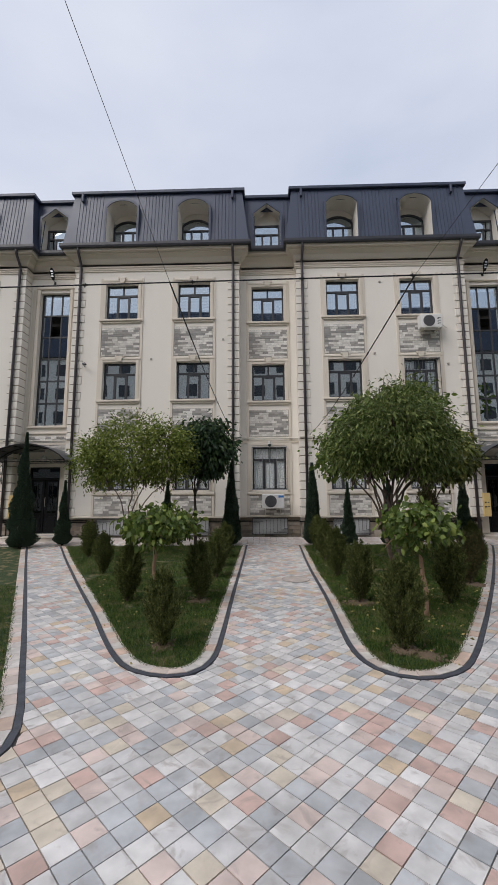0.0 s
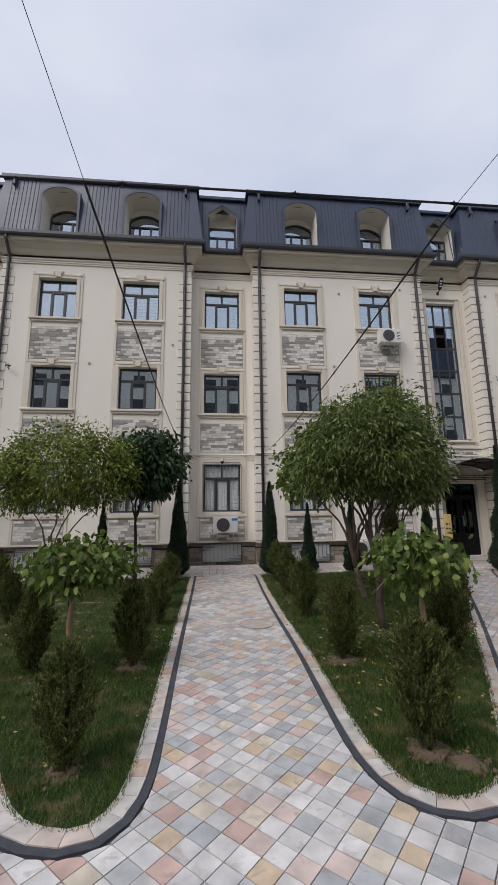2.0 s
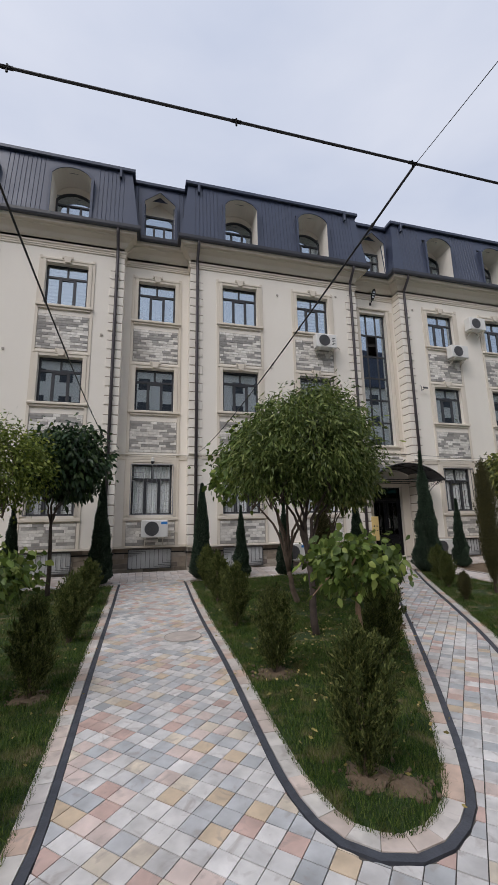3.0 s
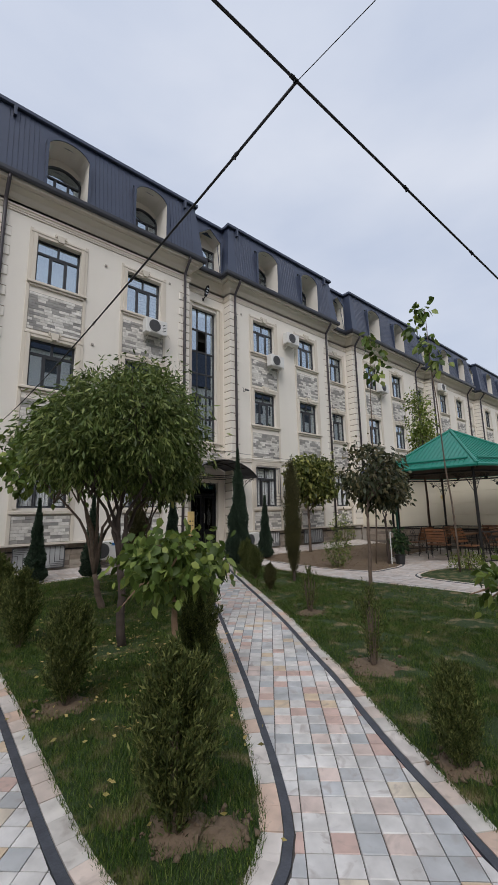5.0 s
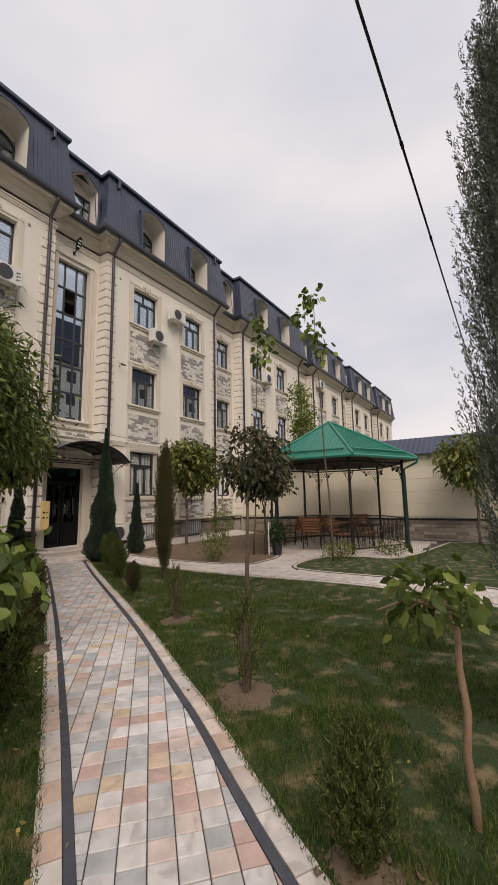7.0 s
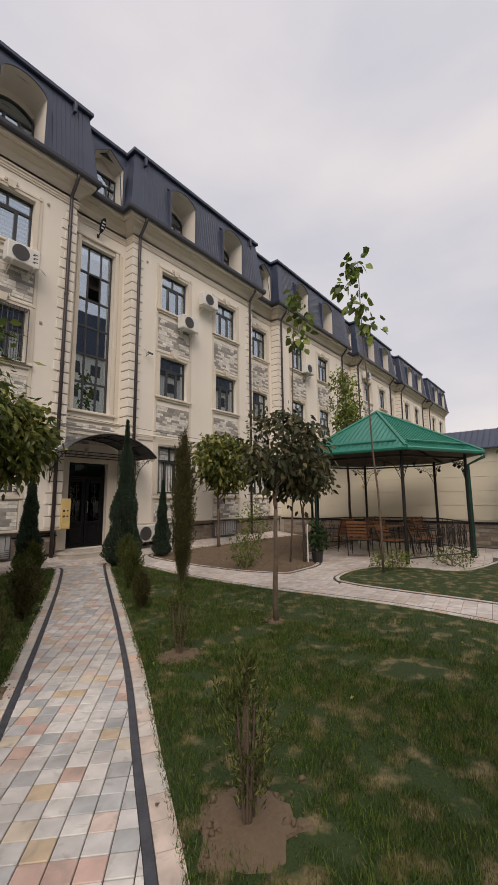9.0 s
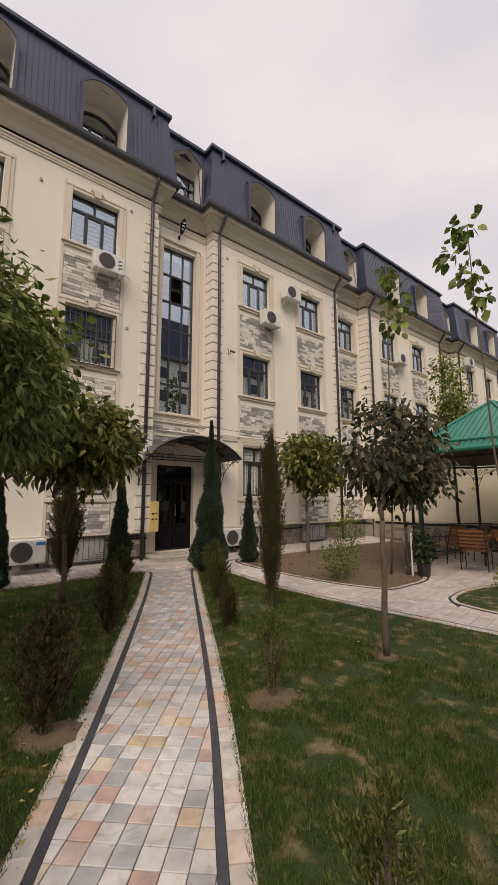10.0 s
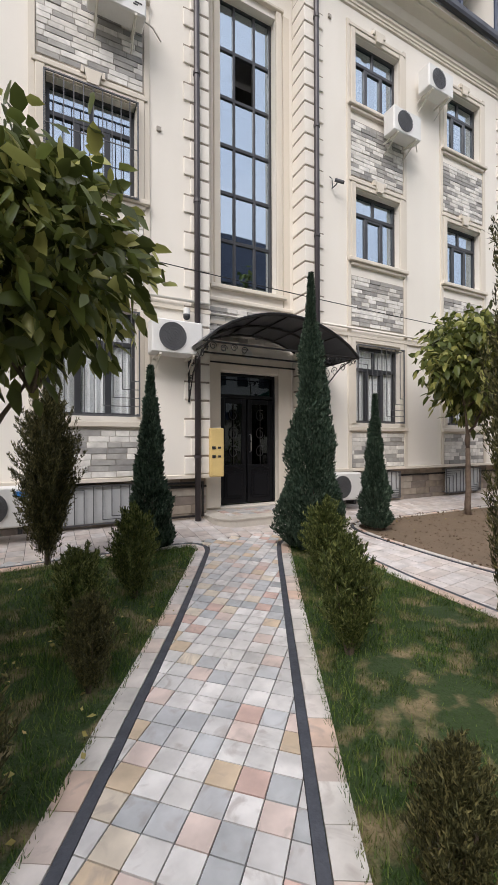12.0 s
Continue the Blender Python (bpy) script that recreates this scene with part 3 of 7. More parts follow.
def surround_meshes():
    """Border strips, architraves, sills and keystones of one window axis, all storeys, about x = 0 in front of y = 0."""
    out = []

    def keep(name, s):
        me = s.mesh(name)
        me.materials.append(TRIM)
        out.append((name, me))
    for side in (-1, 1):
        s = Shape()
        a, b = sorted((side * 0.715, side * 0.80))
        s.box(a, b, -0.028, 0.01, BOTTOM + 0.02, 9.62, 0.006)
        keep("border_strip", s)
    for st, (z0, z1) in enumerate(ROWS_Z):
        deep, rise, bev = (0.03, 0.06, 0.006) if st == 0 else (0.045, 0.1, 0.008)
        s = Shape()
        for side in (-1, 1):
            c, d = sorted((side * (HALF + 0.002), side * 0.715))
            s.box(c, d, -deep, 0.01, z0 - 0.02, z1 + rise, bev)
        if st == 0:
            s.box(-0.715, 0.715, -0.028, 0.01, z1 + 0.05, z1 + 0.16, 0.006)
        else:
            s.box(-0.76, 0.76, -0.052, 0.01, z1 + 0.1, z1 + 0.165, 0.008)
            s.box(-HALF, HALF, -0.035, 0.01, z1 + 0.012, z1 + 0.1, 0.006)
        keep("architrave", s)
        s = Shape()
        if st == 0:
            s.box(-0.80, 0.80, -0.06, 0.01, 1.64, 1.72, 0.012)
        else:
            s.box(-0.80, 0.80, -0.095, 0.01, z0 - 0.10, z0 - 0.022, 0.014)
            s.box(-0.73, 0.73, -0.055, 0.01, z0 - 0.17, z0 - 0.10, 0.014)
        keep("window_sill", s)
        if st:
            s = Shape()
            s.prism([(-0.075, z1 + 0.04), (0.075, z1 + 0.04), (0.115, z1 + 0.235), (-0.115, z1 + 0.235)], -0.085, 0.0)
            for side in (-1, 1):
                s.prism([(side * 0.115, z1 + 0.165), (side * 0.165, z1 + 0.165), (side * 0.155, z1 + 0.26), (side * 0.125, z1 + 0.25)][::side], -0.075, 0.0)
            keep("keystone", s)
    return out


def clad_mesh():
    """Joined cladding bricks of the panels of one axis."""
    s, rng = Shape(), random.Random(5)
    for z0, z1 in CLAD_Z:
        clad_rows(rng, z0, z1, lambda x0, x1, a, b, d: s.box(x0, x1, -d, 0.005, a, b, 0.004))
    return s.mesh("cladding")


def clad_rows(rng, z0, z1, lay):
    rows = max(1, round((z1 - z0) / 0.082))
    step = (z1 - z0) / rows
    for r in range(rows):
        x = -0.70 - rng.uniform(0, 0.28)
        while x < 0.70:
            w = rng.choice((0.2, 0.28, 0.34))
            a, b = max(-0.70, x), min(0.70, x + w)
            if b - a > 0.03:
                lay(a, b - 0.006, z0 + r * step, z0 + (r + 1) * step - 0.006, rng.uniform(0.012, 0.024))
            x += w


def backing_mesh(z0, z1):
    s = Shape()
    s.box(-0.712, 0.712, -0.008, 0.004, z0 - 0.01, z1 + 0.01)
    me = s.mesh("mortar_bed")
    me.materials.append(MORTAR)
    return me


SURROUND, CLAD, BEDS = surround_meshes(), clad_mesh(), [backing_mesh(a, b) for a, b in CLAD_Z]
CLAD.materials.append(CLAD_LIGHT)
near_axes = []
dress_rng = random.Random(11)


def axis(x, y, near=False):
    """One window axis: surround, cladding, three windows."""
    for name, me in SURROUND:
        at(part(name, me, TRIM, house), x, y, 0)
    for me in BEDS:
        bed = at(part("mortar_bed", me, MORTAR, house), x, y, 0)
    if near:
        near_axes.append((bed, y))
    else:
        at(part("cladding", CLAD, CLAD_LIGHT, house, kind="stuff"), x, y, 0)
    for st, (z0, z1) in enumerate(ROWS_Z):
        if st == 2:
            dress = dress_rng.choice(([(BLIND, CURTAIN)], [(CURT_FULL, CURTAIN)], [(CURT_LEFT, CURTAIN), (CURT_RIGHT, CURTAIN)]))
        elif st == 1:
            dress = dress_rng.choice(([(CURT_LEFT, DIM_CURTAIN), (CURT_RIGHT, DIM_CURTAIN)], [(BLIND, DIM_CURTAIN)], [(CURT_LEFT, DIM_CURTAIN)]))
        else:
            dress = [(BLIND_LOW, CURTAIN)]
        window(x, y + 0.15, z0, st, dress)


wall_shapes = []
axes = []
for a, b in bays:
    mids = []
    lo_open, hi_open = a <= X_FIRST, b >= X_LAST
    if b - a > 4:
        for c, h, kind in RECESSES:
            for off in (-5.385, -2.72, 2.72, 5.385):
                x = c + off
                if a + 0.9 < x < b - 0.9 and all(abs(x - m) > 1.5 for m in mids):
                    mids.append(x)
    s = Shape()
    holes = [(x - HALF, x + HALF, z0, z1) for x in mids for z0, z1 in ROWS_Z]
    wall_with_holes(s, a, b, BOTTOM, TOP, FRONT, holes)
    part("wall", s, STUCCO, house)
    axes += [(x, FRONT) for x in mids]

for c, h, kind in RECESSES:
    s = Shape()
    if kind == "C":
        holes = [(c - HALF, c + HALF, z0, z1) for z0, z1 in ROWS_Z]
        axes.append((c, BACK))
    else:
        holes = [(c - 0.565, c + 0.565, 4.18, 9.33), (c - 0.58, c + 0.58, 0.30, 2.66)]
    wall_with_holes(s, c - h, c + h, 0.2 if kind == "E" else BOTTOM, TOP, BACK, holes)
    for e, sgn in ((c - h, 1), (c + h, -1)):
        s.face((e, FRONT, BOTTOM), (e, BACK, BOTTOM), (e, BACK, TOP), (e, FRONT, TOP))
    part("recess_wall", s, STUCCO, house)
for x, y in axes:
    axis(x, y, near=abs(x - 11.1) < 0.4 or abs(x - 5.71) < 0.4)

# plinth, set back under the wall, with its capping
s = Shape()
rng = random.Random(3)
inner = [(X_FIRST, FRONT + 0.14)]
for c, h, _ in RECESSES:
    inner += [(c - h - 0.0, FRONT + 0.14), (c - h, BACK + 0.10), (c + h, BACK + 0.10), (c + h, FRONT + 0.14)]
inner.append((X_LAST, FRONT + 0.14))
runs, caps = [[inner[0]]], [[(X_FIRST, FRONT)]]          # the plinth stops at the doors
for c, h, kind in RECESSES:
    if kind == "E":
        runs[-1].append((c - h, FRONT + 0.14)), caps[-1].append((c - h, FRONT))
        runs.append([(c + h, FRONT + 0.14)]), caps.append([(c + h, FRONT)])
    else:
        runs[-1] += [(c - h, FRONT + 0.14), (c - h, BACK + 0.10), (c + h, BACK + 0.10), (c + h, FRONT + 0.14)]
        caps[-1] += [(c - h, FRONT), (c - h, BACK), (c + h, BACK), (c + h, FRONT)]
runs[-1].append(inner[-1]), caps[-1].append((X_LAST, FRONT))
for run in runs:
    s.sweep(run, [(0.0, 0.0), (0.0, BOTTOM + 0.02)])
for c, h, kind in RECESSES:
    if kind == "E":
        for sg in (-1, 1):
            a, b = sorted((c + sg * h, c + sg * (h - 0.004)))
            s.box(a, b, FRONT + 0.14, BACK, 0.0, BOTTOM + 0.02)
part("plinth", s, MORTAR, house)
s = Shape()
doors_at = [c for c, h, kind in RECESSES if kind == "E"]
for (ax, ay), (bx, by) in zip(inner, inner[1:]):
    if abs(ay - by) > 0.01 or bx < -10 or ax > 18 or any(ax < c < bx for c in doors_at):
        continue
    for r in range(5):
        x = ax
        while x < bx - 0.02:
            w = rng.uniform(0.3, 0.6)
            s.box(x, min(bx, x + w) - 0.006, ay - rng.uniform(0.015, 0.03), ay + 0.01, 0.15 + r * 0.14, 0.15 + (r + 1) * 0.14 - 0.006, 0.004)
            x += w
part("plinth_stone", s, PLINTH, house, kind="stuff")
s = Shape()
for run in caps:
    s.sweep(run, [(-0.14, BOTTOM), (0.03, BOTTOM), (0.03, BOTTOM + 0.05), (0.0, BOTTOM + 0.06)])
part("plinth_cap", s, TRIM, house)
s = Shape()
for run in runs:
    s.sweep(run, [(0.045, 0.70), (0.05, 0.70), (0.05, 0.735), (0.01, 0.735), (0.01, 0.70)])
part("plinth_rail", s, IRON, house)

# cornice: string moulding, cove, soffit, fascia; gutter; mansard
s = Shape()
s.sweep(outline, [(0, 9.88), (0.03, 9.90), (0.03, 9.945), (0.045, 9.955), (0.045, 10.0), (0.03, 10.01), (0.06, 10.04), (0.065, 10.085), (0.0, 10.10), (0.0, 10.2),
                  (0.05, 10.25), (0.12, 10.37), (0.24, 10.46), (0.27, 10.47), (0.27, 10.52), (0.36, 10.54), (0.36, 10.64), (0.1, 10.64)])
part("cornice", s, TRIM, house)
s = Shape()
s.sweep(outline, [(0.33, 10.70), (0.35, 10.66), (0.40, 10.625), (0.455, 10.64), (0.475, 10.70), (0.475, 10.80), (0.455, 10.80), (0.45, 10.70)])
part("gutter", s, GUTTER, house)
ROOF_LOW, ROOF_TOP, OFF_LOW, OFF_TOP = 10.72, 13.02, 0.40, 0.13


def roof_offset(z):
    return OFF_LOW + (OFF_TOP - OFF_LOW) * (z - ROOF_LOW) / (ROOF_TOP - ROOF_LOW)


dormers = [(x, y) for x, y in axes] + [(c, BACK) for c, h, k in RECESSES if k == "E"]
# mansard slope, with holes where dormers stand
s = Shape()
for (ax, ay), (bx, by) in zip(outline, outline[1:]):
    if abs(ay - by) > 0.01:                          # the short returns
        x = ax
        lo, hi = sorted((ay, by))
        d = 1 if by > ay else -1
        s.face((x + d * OFF_LOW, lo - OFF_LOW, ROOF_LOW), (x + d * OFF_LOW, hi - OFF_LOW, ROOF_LOW), (x + d * OFF_TOP, hi - OFF_TOP, ROOF_TOP), (x + d * OFF_TOP, lo - OFF_TOP, ROOF_TOP))
        continue
    recess = ay > FRONT + 0.01
    e0 = 0 if ax <= X_FIRST else (1 if recess else -1)
    e1 = 0 if bx >= X_LAST else (-1 if recess else 1)
    mine = sorted(x for x, y in dormers if abs(y - ay) < 0.01 and ax < x < bx)
    w = 0.60 if not recess else 0.46
    zt = 12.48 if not recess else 12.35

    def pt(x, z, end=0):
        o = roof_offset(z)
        return (x + end * o, ay - o, z)
    cuts = [(ax, e0)] + [(v, 0) for x in mine for v in (x - w, x + w)] + [(bx, e1)]
    for j in range(0, len(cuts), 2):
        (u, eu), (v, ev) = cuts[j], cuts[j + 1]
        s.face(pt(u, ROOF_LOW, eu), pt(v, ROOF_LOW, ev), pt(v, zt, ev), pt(u, zt, eu))
    s.face(pt(ax, zt, e0), pt(bx, zt, e1), pt(bx, ROOF_TOP, e1), pt(ax, ROOF_TOP, e0))
roof = part("roof", s, ROOF, house)
s = Shape()
s.sweep(outline, [(0.10, 12.94), (0.20, 12.94), (0.235, 12.96), (0.235, 13.06), (0.2, 13.09), (-6.0, 13.35)])
part("ridge_cap", s, ROOF, roof)
# standing seams
s = Shape()
for (ax, ay), (bx, by) in zip(outline, outline[1:]):
    if abs(ay - by) > 0.01 or bx < -12 or ax > 44:
        continue
    recess = ay > FRONT + 0.01
    mine = [x for x, y in dormers if abs(y - ay) < 0.01]
    x = ax + 0.1
    while x < bx - 0.05:
        if all(abs(x - m) > (0.72 if not recess else 0.6) for m in mine):
            o0, o1 = roof_offset(ROOF_LOW + 0.03) + 0.002, roof_offset(ROOF_TOP - 0.06) + 0.002
            y0, y1, z0, z1 = ay - o0, ay - o1, ROOF_LOW + 0.03, ROOF_TOP - 0.06
            s.face((x - 0.008, y0, z0), (x, y0 - 0.013, z0), (x, y1 - 0.013, z1), (x - 0.008, y1, z1))
            s.face((x, y0 - 0.013, z0), (x + 0.008, y0, z0), (x + 0.008, y1, z1), (x, y1 - 0.013, z1))
        x += 0.125
part("seams", s, ROOF, roof, kind="stuff")


def dormer(x, ay, arched):
    """A boxed dormer with a deep cream niche and a window at its back."""
    w = 0.565 if arched else 0.50
    t = 0.075
    y0 = ay - OFF_LOW - 0.02
    yb = ay + 0.30 if arched else ay + 0.02
    z0, zs, zt = ROOF_LOW + 0.0, (12.22 if arched else 12.16), (12.50 if arched else 12.56)
    n = 10 if arched else 2

    def arch(k, h0):
        pts = []
        for j in range(n + 1):
            u = -1 + 2 * j / n
            if arched:
                ang = math.asin(min(1, abs(u) * 0.92))
                e = (math.cos(ang) - math.cos(math.asin(0.92))) / (1 - math.cos(math.asin(0.92)))
            else:
                e = 1 - abs(u)
            pts.append((x + u * k, h0 + (zt - zs) * e))
        return pts
    d = new("dormer")
    d.parent = house
    inn, outr = arch(w, zs), arch(w + t, zs + t * 0.8)
    s = Shape()
    for (ix, iz), (jx, jz), (ox, oz), (px, pz) in zip(inn, inn[1:], outr, outr[1:]):
        s.face((ix, y0, iz), (jx, y0, jz), (px, y0, pz), (ox, y0, oz))
        s.face((ox, y0, oz), (px, y0, pz), (px, yb, pz), (ox, yb, oz))
        s.face((ix, y0, iz), (ix, y0 + 0.03, iz), (jx, y0 + 0.03, jz), (jx, y0, jz))
    for sg in (-1, 1):
        a, b = x + sg * w, x + sg * (w + t)
        s.face((a, y0, z0), (b, y0, z0), (b, y0, zs + t * 0.8), (a, y0, zs))
        s.face((b, y0, z0), (b, yb, z0), (b, yb, zs + t * 0.8), (b, y0, zs + t * 0.8))
        s.face((a, y0, z0), (a, y0 + 0.03, z0), (a, y0 + 0.03, zs), (a, y0, zs))
    part("hood", s, ROOF, d)
    s = Shape()
    for (ix, iz), (jx, jz) in zip(inn, inn[1:]):
        s.face((ix, y0 + 0.03, iz), (jx, y0 + 0.03, jz), (jx, yb + 0.3, jz), (ix, yb + 0.3, iz))
    for sg in (-1, 1):
        a = x + sg * w
        s.face((a, y0 + 0.03, z0), (a, yb + 0.3, z0), (a, yb + 0.3, zs), (a, y0 + 0.03, zs))
    wz = 12.2 if arched else 11.98
    s.face((x - w, yb + 0.1, wz - (0.28 if arched else 0)), (x + w, yb + 0.1, wz - (0.28 if arched else 0)), (x + w, yb + 0.1, zt), (x - w, yb + 0.1, zt))
    part("niche", s, STUCCO, d)
    s = Shape()
    s.face((x - w, y0 + 0.03, z0 + 0.02), (x + w, y0 + 0.03, z0 + 0.02), (x + w, yb + 0.3, z0 + 0.02), (x - w, yb + 0.3, z0 + 0.02))
    part("niche_floor", s, ROOF, d)
    fr = Shape()
    h = wz - z0
    if arched:
        top = [(px, min(pz, 99) - (zt - wz)) for px, pz in arch(w - 0.01, zs)]
        for (ax_, az), (bx_, bz) in zip(top, top[1:]):
            fr.prism([(ax_, az - 0.06), (bx_, bz - 0.06), (bx_, bz), (ax_, az)], yb + 0.02, yb + 0.09)
        fr.box(x - w, x - w + 0.06, yb + 0.02, yb + 0.09, z0, zs - (zt - wz), 0.006)
        fr.box(x + w - 0.06, x + w, yb + 0.02, yb + 0.09, z0, zs - (zt - wz), 0.006)
    else:
        fr.box(x - w, x + w, yb + 0.02, yb + 0.09, wz - 0.06, wz, 0.006)
        fr.box(x - w, x - w + 0.06, yb + 0.02, yb + 0.09, z0, wz - 0.06, 0.006)
        fr.box(x + w - 0.06, x + w, yb + 0.02, yb + 0.09, z0, wz - 0.06, 0.006)
    fr.box(x - w + 0.06, x + w - 0.06, yb + 0.018, yb + 0.085, z0 + h * 0.66, z0 + h * 0.66 + 0.06, 0.006)
    for u in (-0.34, 0.34):
        fr.box(x + u * w - 0.035, x + u * w + 0.035, yb + 0.018, yb + 0.085, z0, z0 + h * 0.66, 0.006)
    part("window_frame", fr, FRAME, d)
    s = Shape()
    s.box(x - w + 0.01, x + w - 0.01, yb + 0.06, yb + 0.066, z0, wz - (0.1 if arched else 0.02))
    p = part("pane", s, GLASS, d)
    p.visible_shadow = False
    s = Shape()
    for k in range(22):
        a, b = x - w + 2 * w * k / 22, x - w + 2 * w * (k + 1) / 22
        s.face((a, yb + 0.2 + 0.015 * (k % 2), z0), (b, yb + 0.2 + 0.015 * ((k + 1) % 2), z0), (b, yb + 0.2 + 0.015 * ((k + 1) % 2), z0 + h * 0.5), (a, yb + 0.2 + 0.015 * (k % 2), z0 + h * 0.5))
    part("curtain", s, CURTAIN, d)
    # dark sheet in place of the shaded room behind the dormer
    s = Shape()
    s.face((x - w, yb + 0.3, z0), (x + w, yb + 0.3, z0), (x + w, yb + 0.3, zt), (x - w, yb + 0.3, zt))
    part("room", s, ROOM, d)


for x, y in dormers:
    dormer(x, y, y < FRONT + 0.01)

# snow stops and roof ends: short vent stubs below the cap
for x in (-6.6, -0.95, 1.6, 7.1, 9.55, 15.1):
    s = Shape()
    s.box(x - 0.04, x + 0.04, FRONT - 0.30, FRONT - 0.16, 12.62, 12.95, 0.01)
    part("roof_stub", s, ROOF, roof)


def downpipe(x):
    s = Shape()
    y = FRONT - 0.075
    g = ground_z(x, 15.4)
    s.tube([(x, FRONT - 0.40, 10.66), (x, FRONT - 0.40, 10.52), (x, y, 10.14), (x, y, 10.0), (x, y, 6), (x, y, g + 0.02)], 0.048, 10)
    pipe = part("downpipe", s, PIPE, house, smooth=True)
    s = Shape()
    for z in (1.2, 3.2, 5.2, 7.2, 9.2):
        s.tube([(x, y, z - 0.025), (x, y, z + 0.025)], 0.058, 10)
        s.box(x - 0.012, x + 0.012, y, FRONT + 0.01, z - 0.012, z + 0.012)
    part("pipe_clamp", s, PIPE, pipe)


for c, h, kind in RECESSES:
    for e in (-1, 1):
        downpipe(c + e * (h + 0.205))

# tall stair windows and their surrounds
for c, h, kind in RECESSES:
    if kind != "E":
        continue
    w, z0, z1 = 0.565, 4.18, 9.33
    s = Shape()
    y = BACK + 0.14
    for a, b in ((-w, -w + 0.06), (w - 0.06, w), (-0.24, -0.19), (0.17, 0.22)):
        s.box(c + a, c + b, y, y + 0.07, z0, z1, 0.008)
    for k in range(7):
        z = z0 + (z1 - z0) * k / 6
        s.box(c - w + 0.06, c + w - 0.06, y + 0.004, y + 0.066, max(z0, z - 0.032), min(z1, z + 0.032), 0.006)
    win = part("stair_window", s, FRAME, house)
    for k in range(6):
        for a, b in ((-w + 0.06, -0.24), (-0.19, 0.17), (0.22, w - 0.06)):
            if k == 4 and a == -0.19:
                continue                                  # one light stands open
            s = Shape()
            za, zb = z0 + (z1 - z0) * k / 6 + 0.03, z0 + (z1 - z0) * (k + 1) / 6 - 0.03
            s.box(c + a, c + b, y + 0.03, y + 0.036, za, zb)
            p = part("pane", s, GLASS, win)
            p.visible_shadow = False
    # added stairwell box, coloured dark for the shade behind the glass
    s = Shape()
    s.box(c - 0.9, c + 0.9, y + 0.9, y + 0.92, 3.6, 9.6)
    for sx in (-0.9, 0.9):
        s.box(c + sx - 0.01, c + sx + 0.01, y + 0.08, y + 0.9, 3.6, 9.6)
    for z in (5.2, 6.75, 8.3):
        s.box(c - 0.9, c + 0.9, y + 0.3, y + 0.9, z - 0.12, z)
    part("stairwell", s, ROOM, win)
    s = Shape()
    for sg in (-1, 1):
        a, b = sorted((c + sg * (w + 0.002), c + sg * (w + 0.12)))
        s.box(a, b, BACK - 0.05, BACK + 0.01, z0 - 0.02, z1 + 0.13, 0.012)
        a, b = sorted((c + sg * (w + 0.16), c + sg * (w + 0.30)))
        s.box(a, b, BACK - 0.022, BACK + 0.01, z0 - 0.4, z1 + 0.13, 0.006)
    s.box(c - w - 0.16, c + w + 0.16, BACK - 0.075, BACK + 0.01, z1 + 0.13, z1 + 0.19, 0.012)
    s.box(c - w - 0.2, c + w + 0.2, BACK - 0.09, BACK + 0.01, z0 - 0.10, z0 - 0.022, 0.014)
    s.box(c - h + 0.02, c + h - 0.02, BACK - 0.06, BACK + 0.01, 3.86, 3.93, 0.012)
    part("surround", s, TRIM, house)
    s = Shape()
    rg = random.Random(8)
    for r in range(7):
        x = c - 0.80 - rg.uniform(0, 0.2)
        while x < c + 0.80:
            ww = rg.choice((0.2, 0.28, 0.34))
            a, b = max(c - 0.80, x), min(c + 0.80, x + ww)
            if b - a > 0.03:
                s.box(a, b - 0.006, BACK - rg.uniform(0.012, 0.024), BACK + 0.005, 3.20 + r * 0.082, 3.276 + r * 0.082, 0.004)
            x += ww
    part("cladding", s, CLAD_LIGHT, house, kind="stuff")
    # door: jambs, two panelled leaves with glazed upper parts, top light
    s = Shape()
    for sg in (-1, 1):
        a, b = sorted((c + sg * 0.582, c + sg * 0.86))
        s.box(a, b, BACK - 0.06, BACK + 0.01, 0.30, 2.80, 0.01)
    s.box(c - 0.86, c + 0.86, BACK - 0.07, BACK + 0.01, 2.80, 2.93, 0.012)
    s.box(c - 0.582, c + 0.582, BACK - 0.05, BACK + 0.01, 2.662, 2.80, 0.01)
    part("door_surround", s, TRIM, house)
    dr = new("entrance_door")
    dr.parent = house
    y = BACK + 0.10
    s = Shape()
    for a, b, z0_, z1_ in ((-0.58, -0.53, 0.32, 2.66), (0.53, 0.58, 0.32, 2.66), (-0.53, 0.53, 2.61, 2.66), (-0.53, 0.53, 2.22, 2.28)):
        s.box(c + a, c + b, y - 0.02, y + 0.06, z0_, z1_, 0.006)
    part("door_frame", s, DOOR, dr)
    for sg in (-1, 1):
        s = Shape()
        a, b = sorted((c + sg * 0.012, c + sg * 0.528))
        s.box(a, b, y, y + 0.05, 0.33, 1.02, 0.006)
        s.box(a, a + 0.09, y, y + 0.05, 1.02, 2.21, 0.006)
        s.box(b - 0.09, b, y, y + 0.05, 1.02, 2.21, 0.006)
        s.box(a + 0.09, b - 0.09, y, y + 0.05, 2.12, 2.21, 0.006)
        s.box(a + 0.07, b - 0.07, y - 0.018, y, 0.42, 0.90, 0.014)
        s.box(a + 0.11, b - 0.11, y - 0.030, y - 0.018, 0.47, 0.85, 0.010)
        m = (a + b) / 2
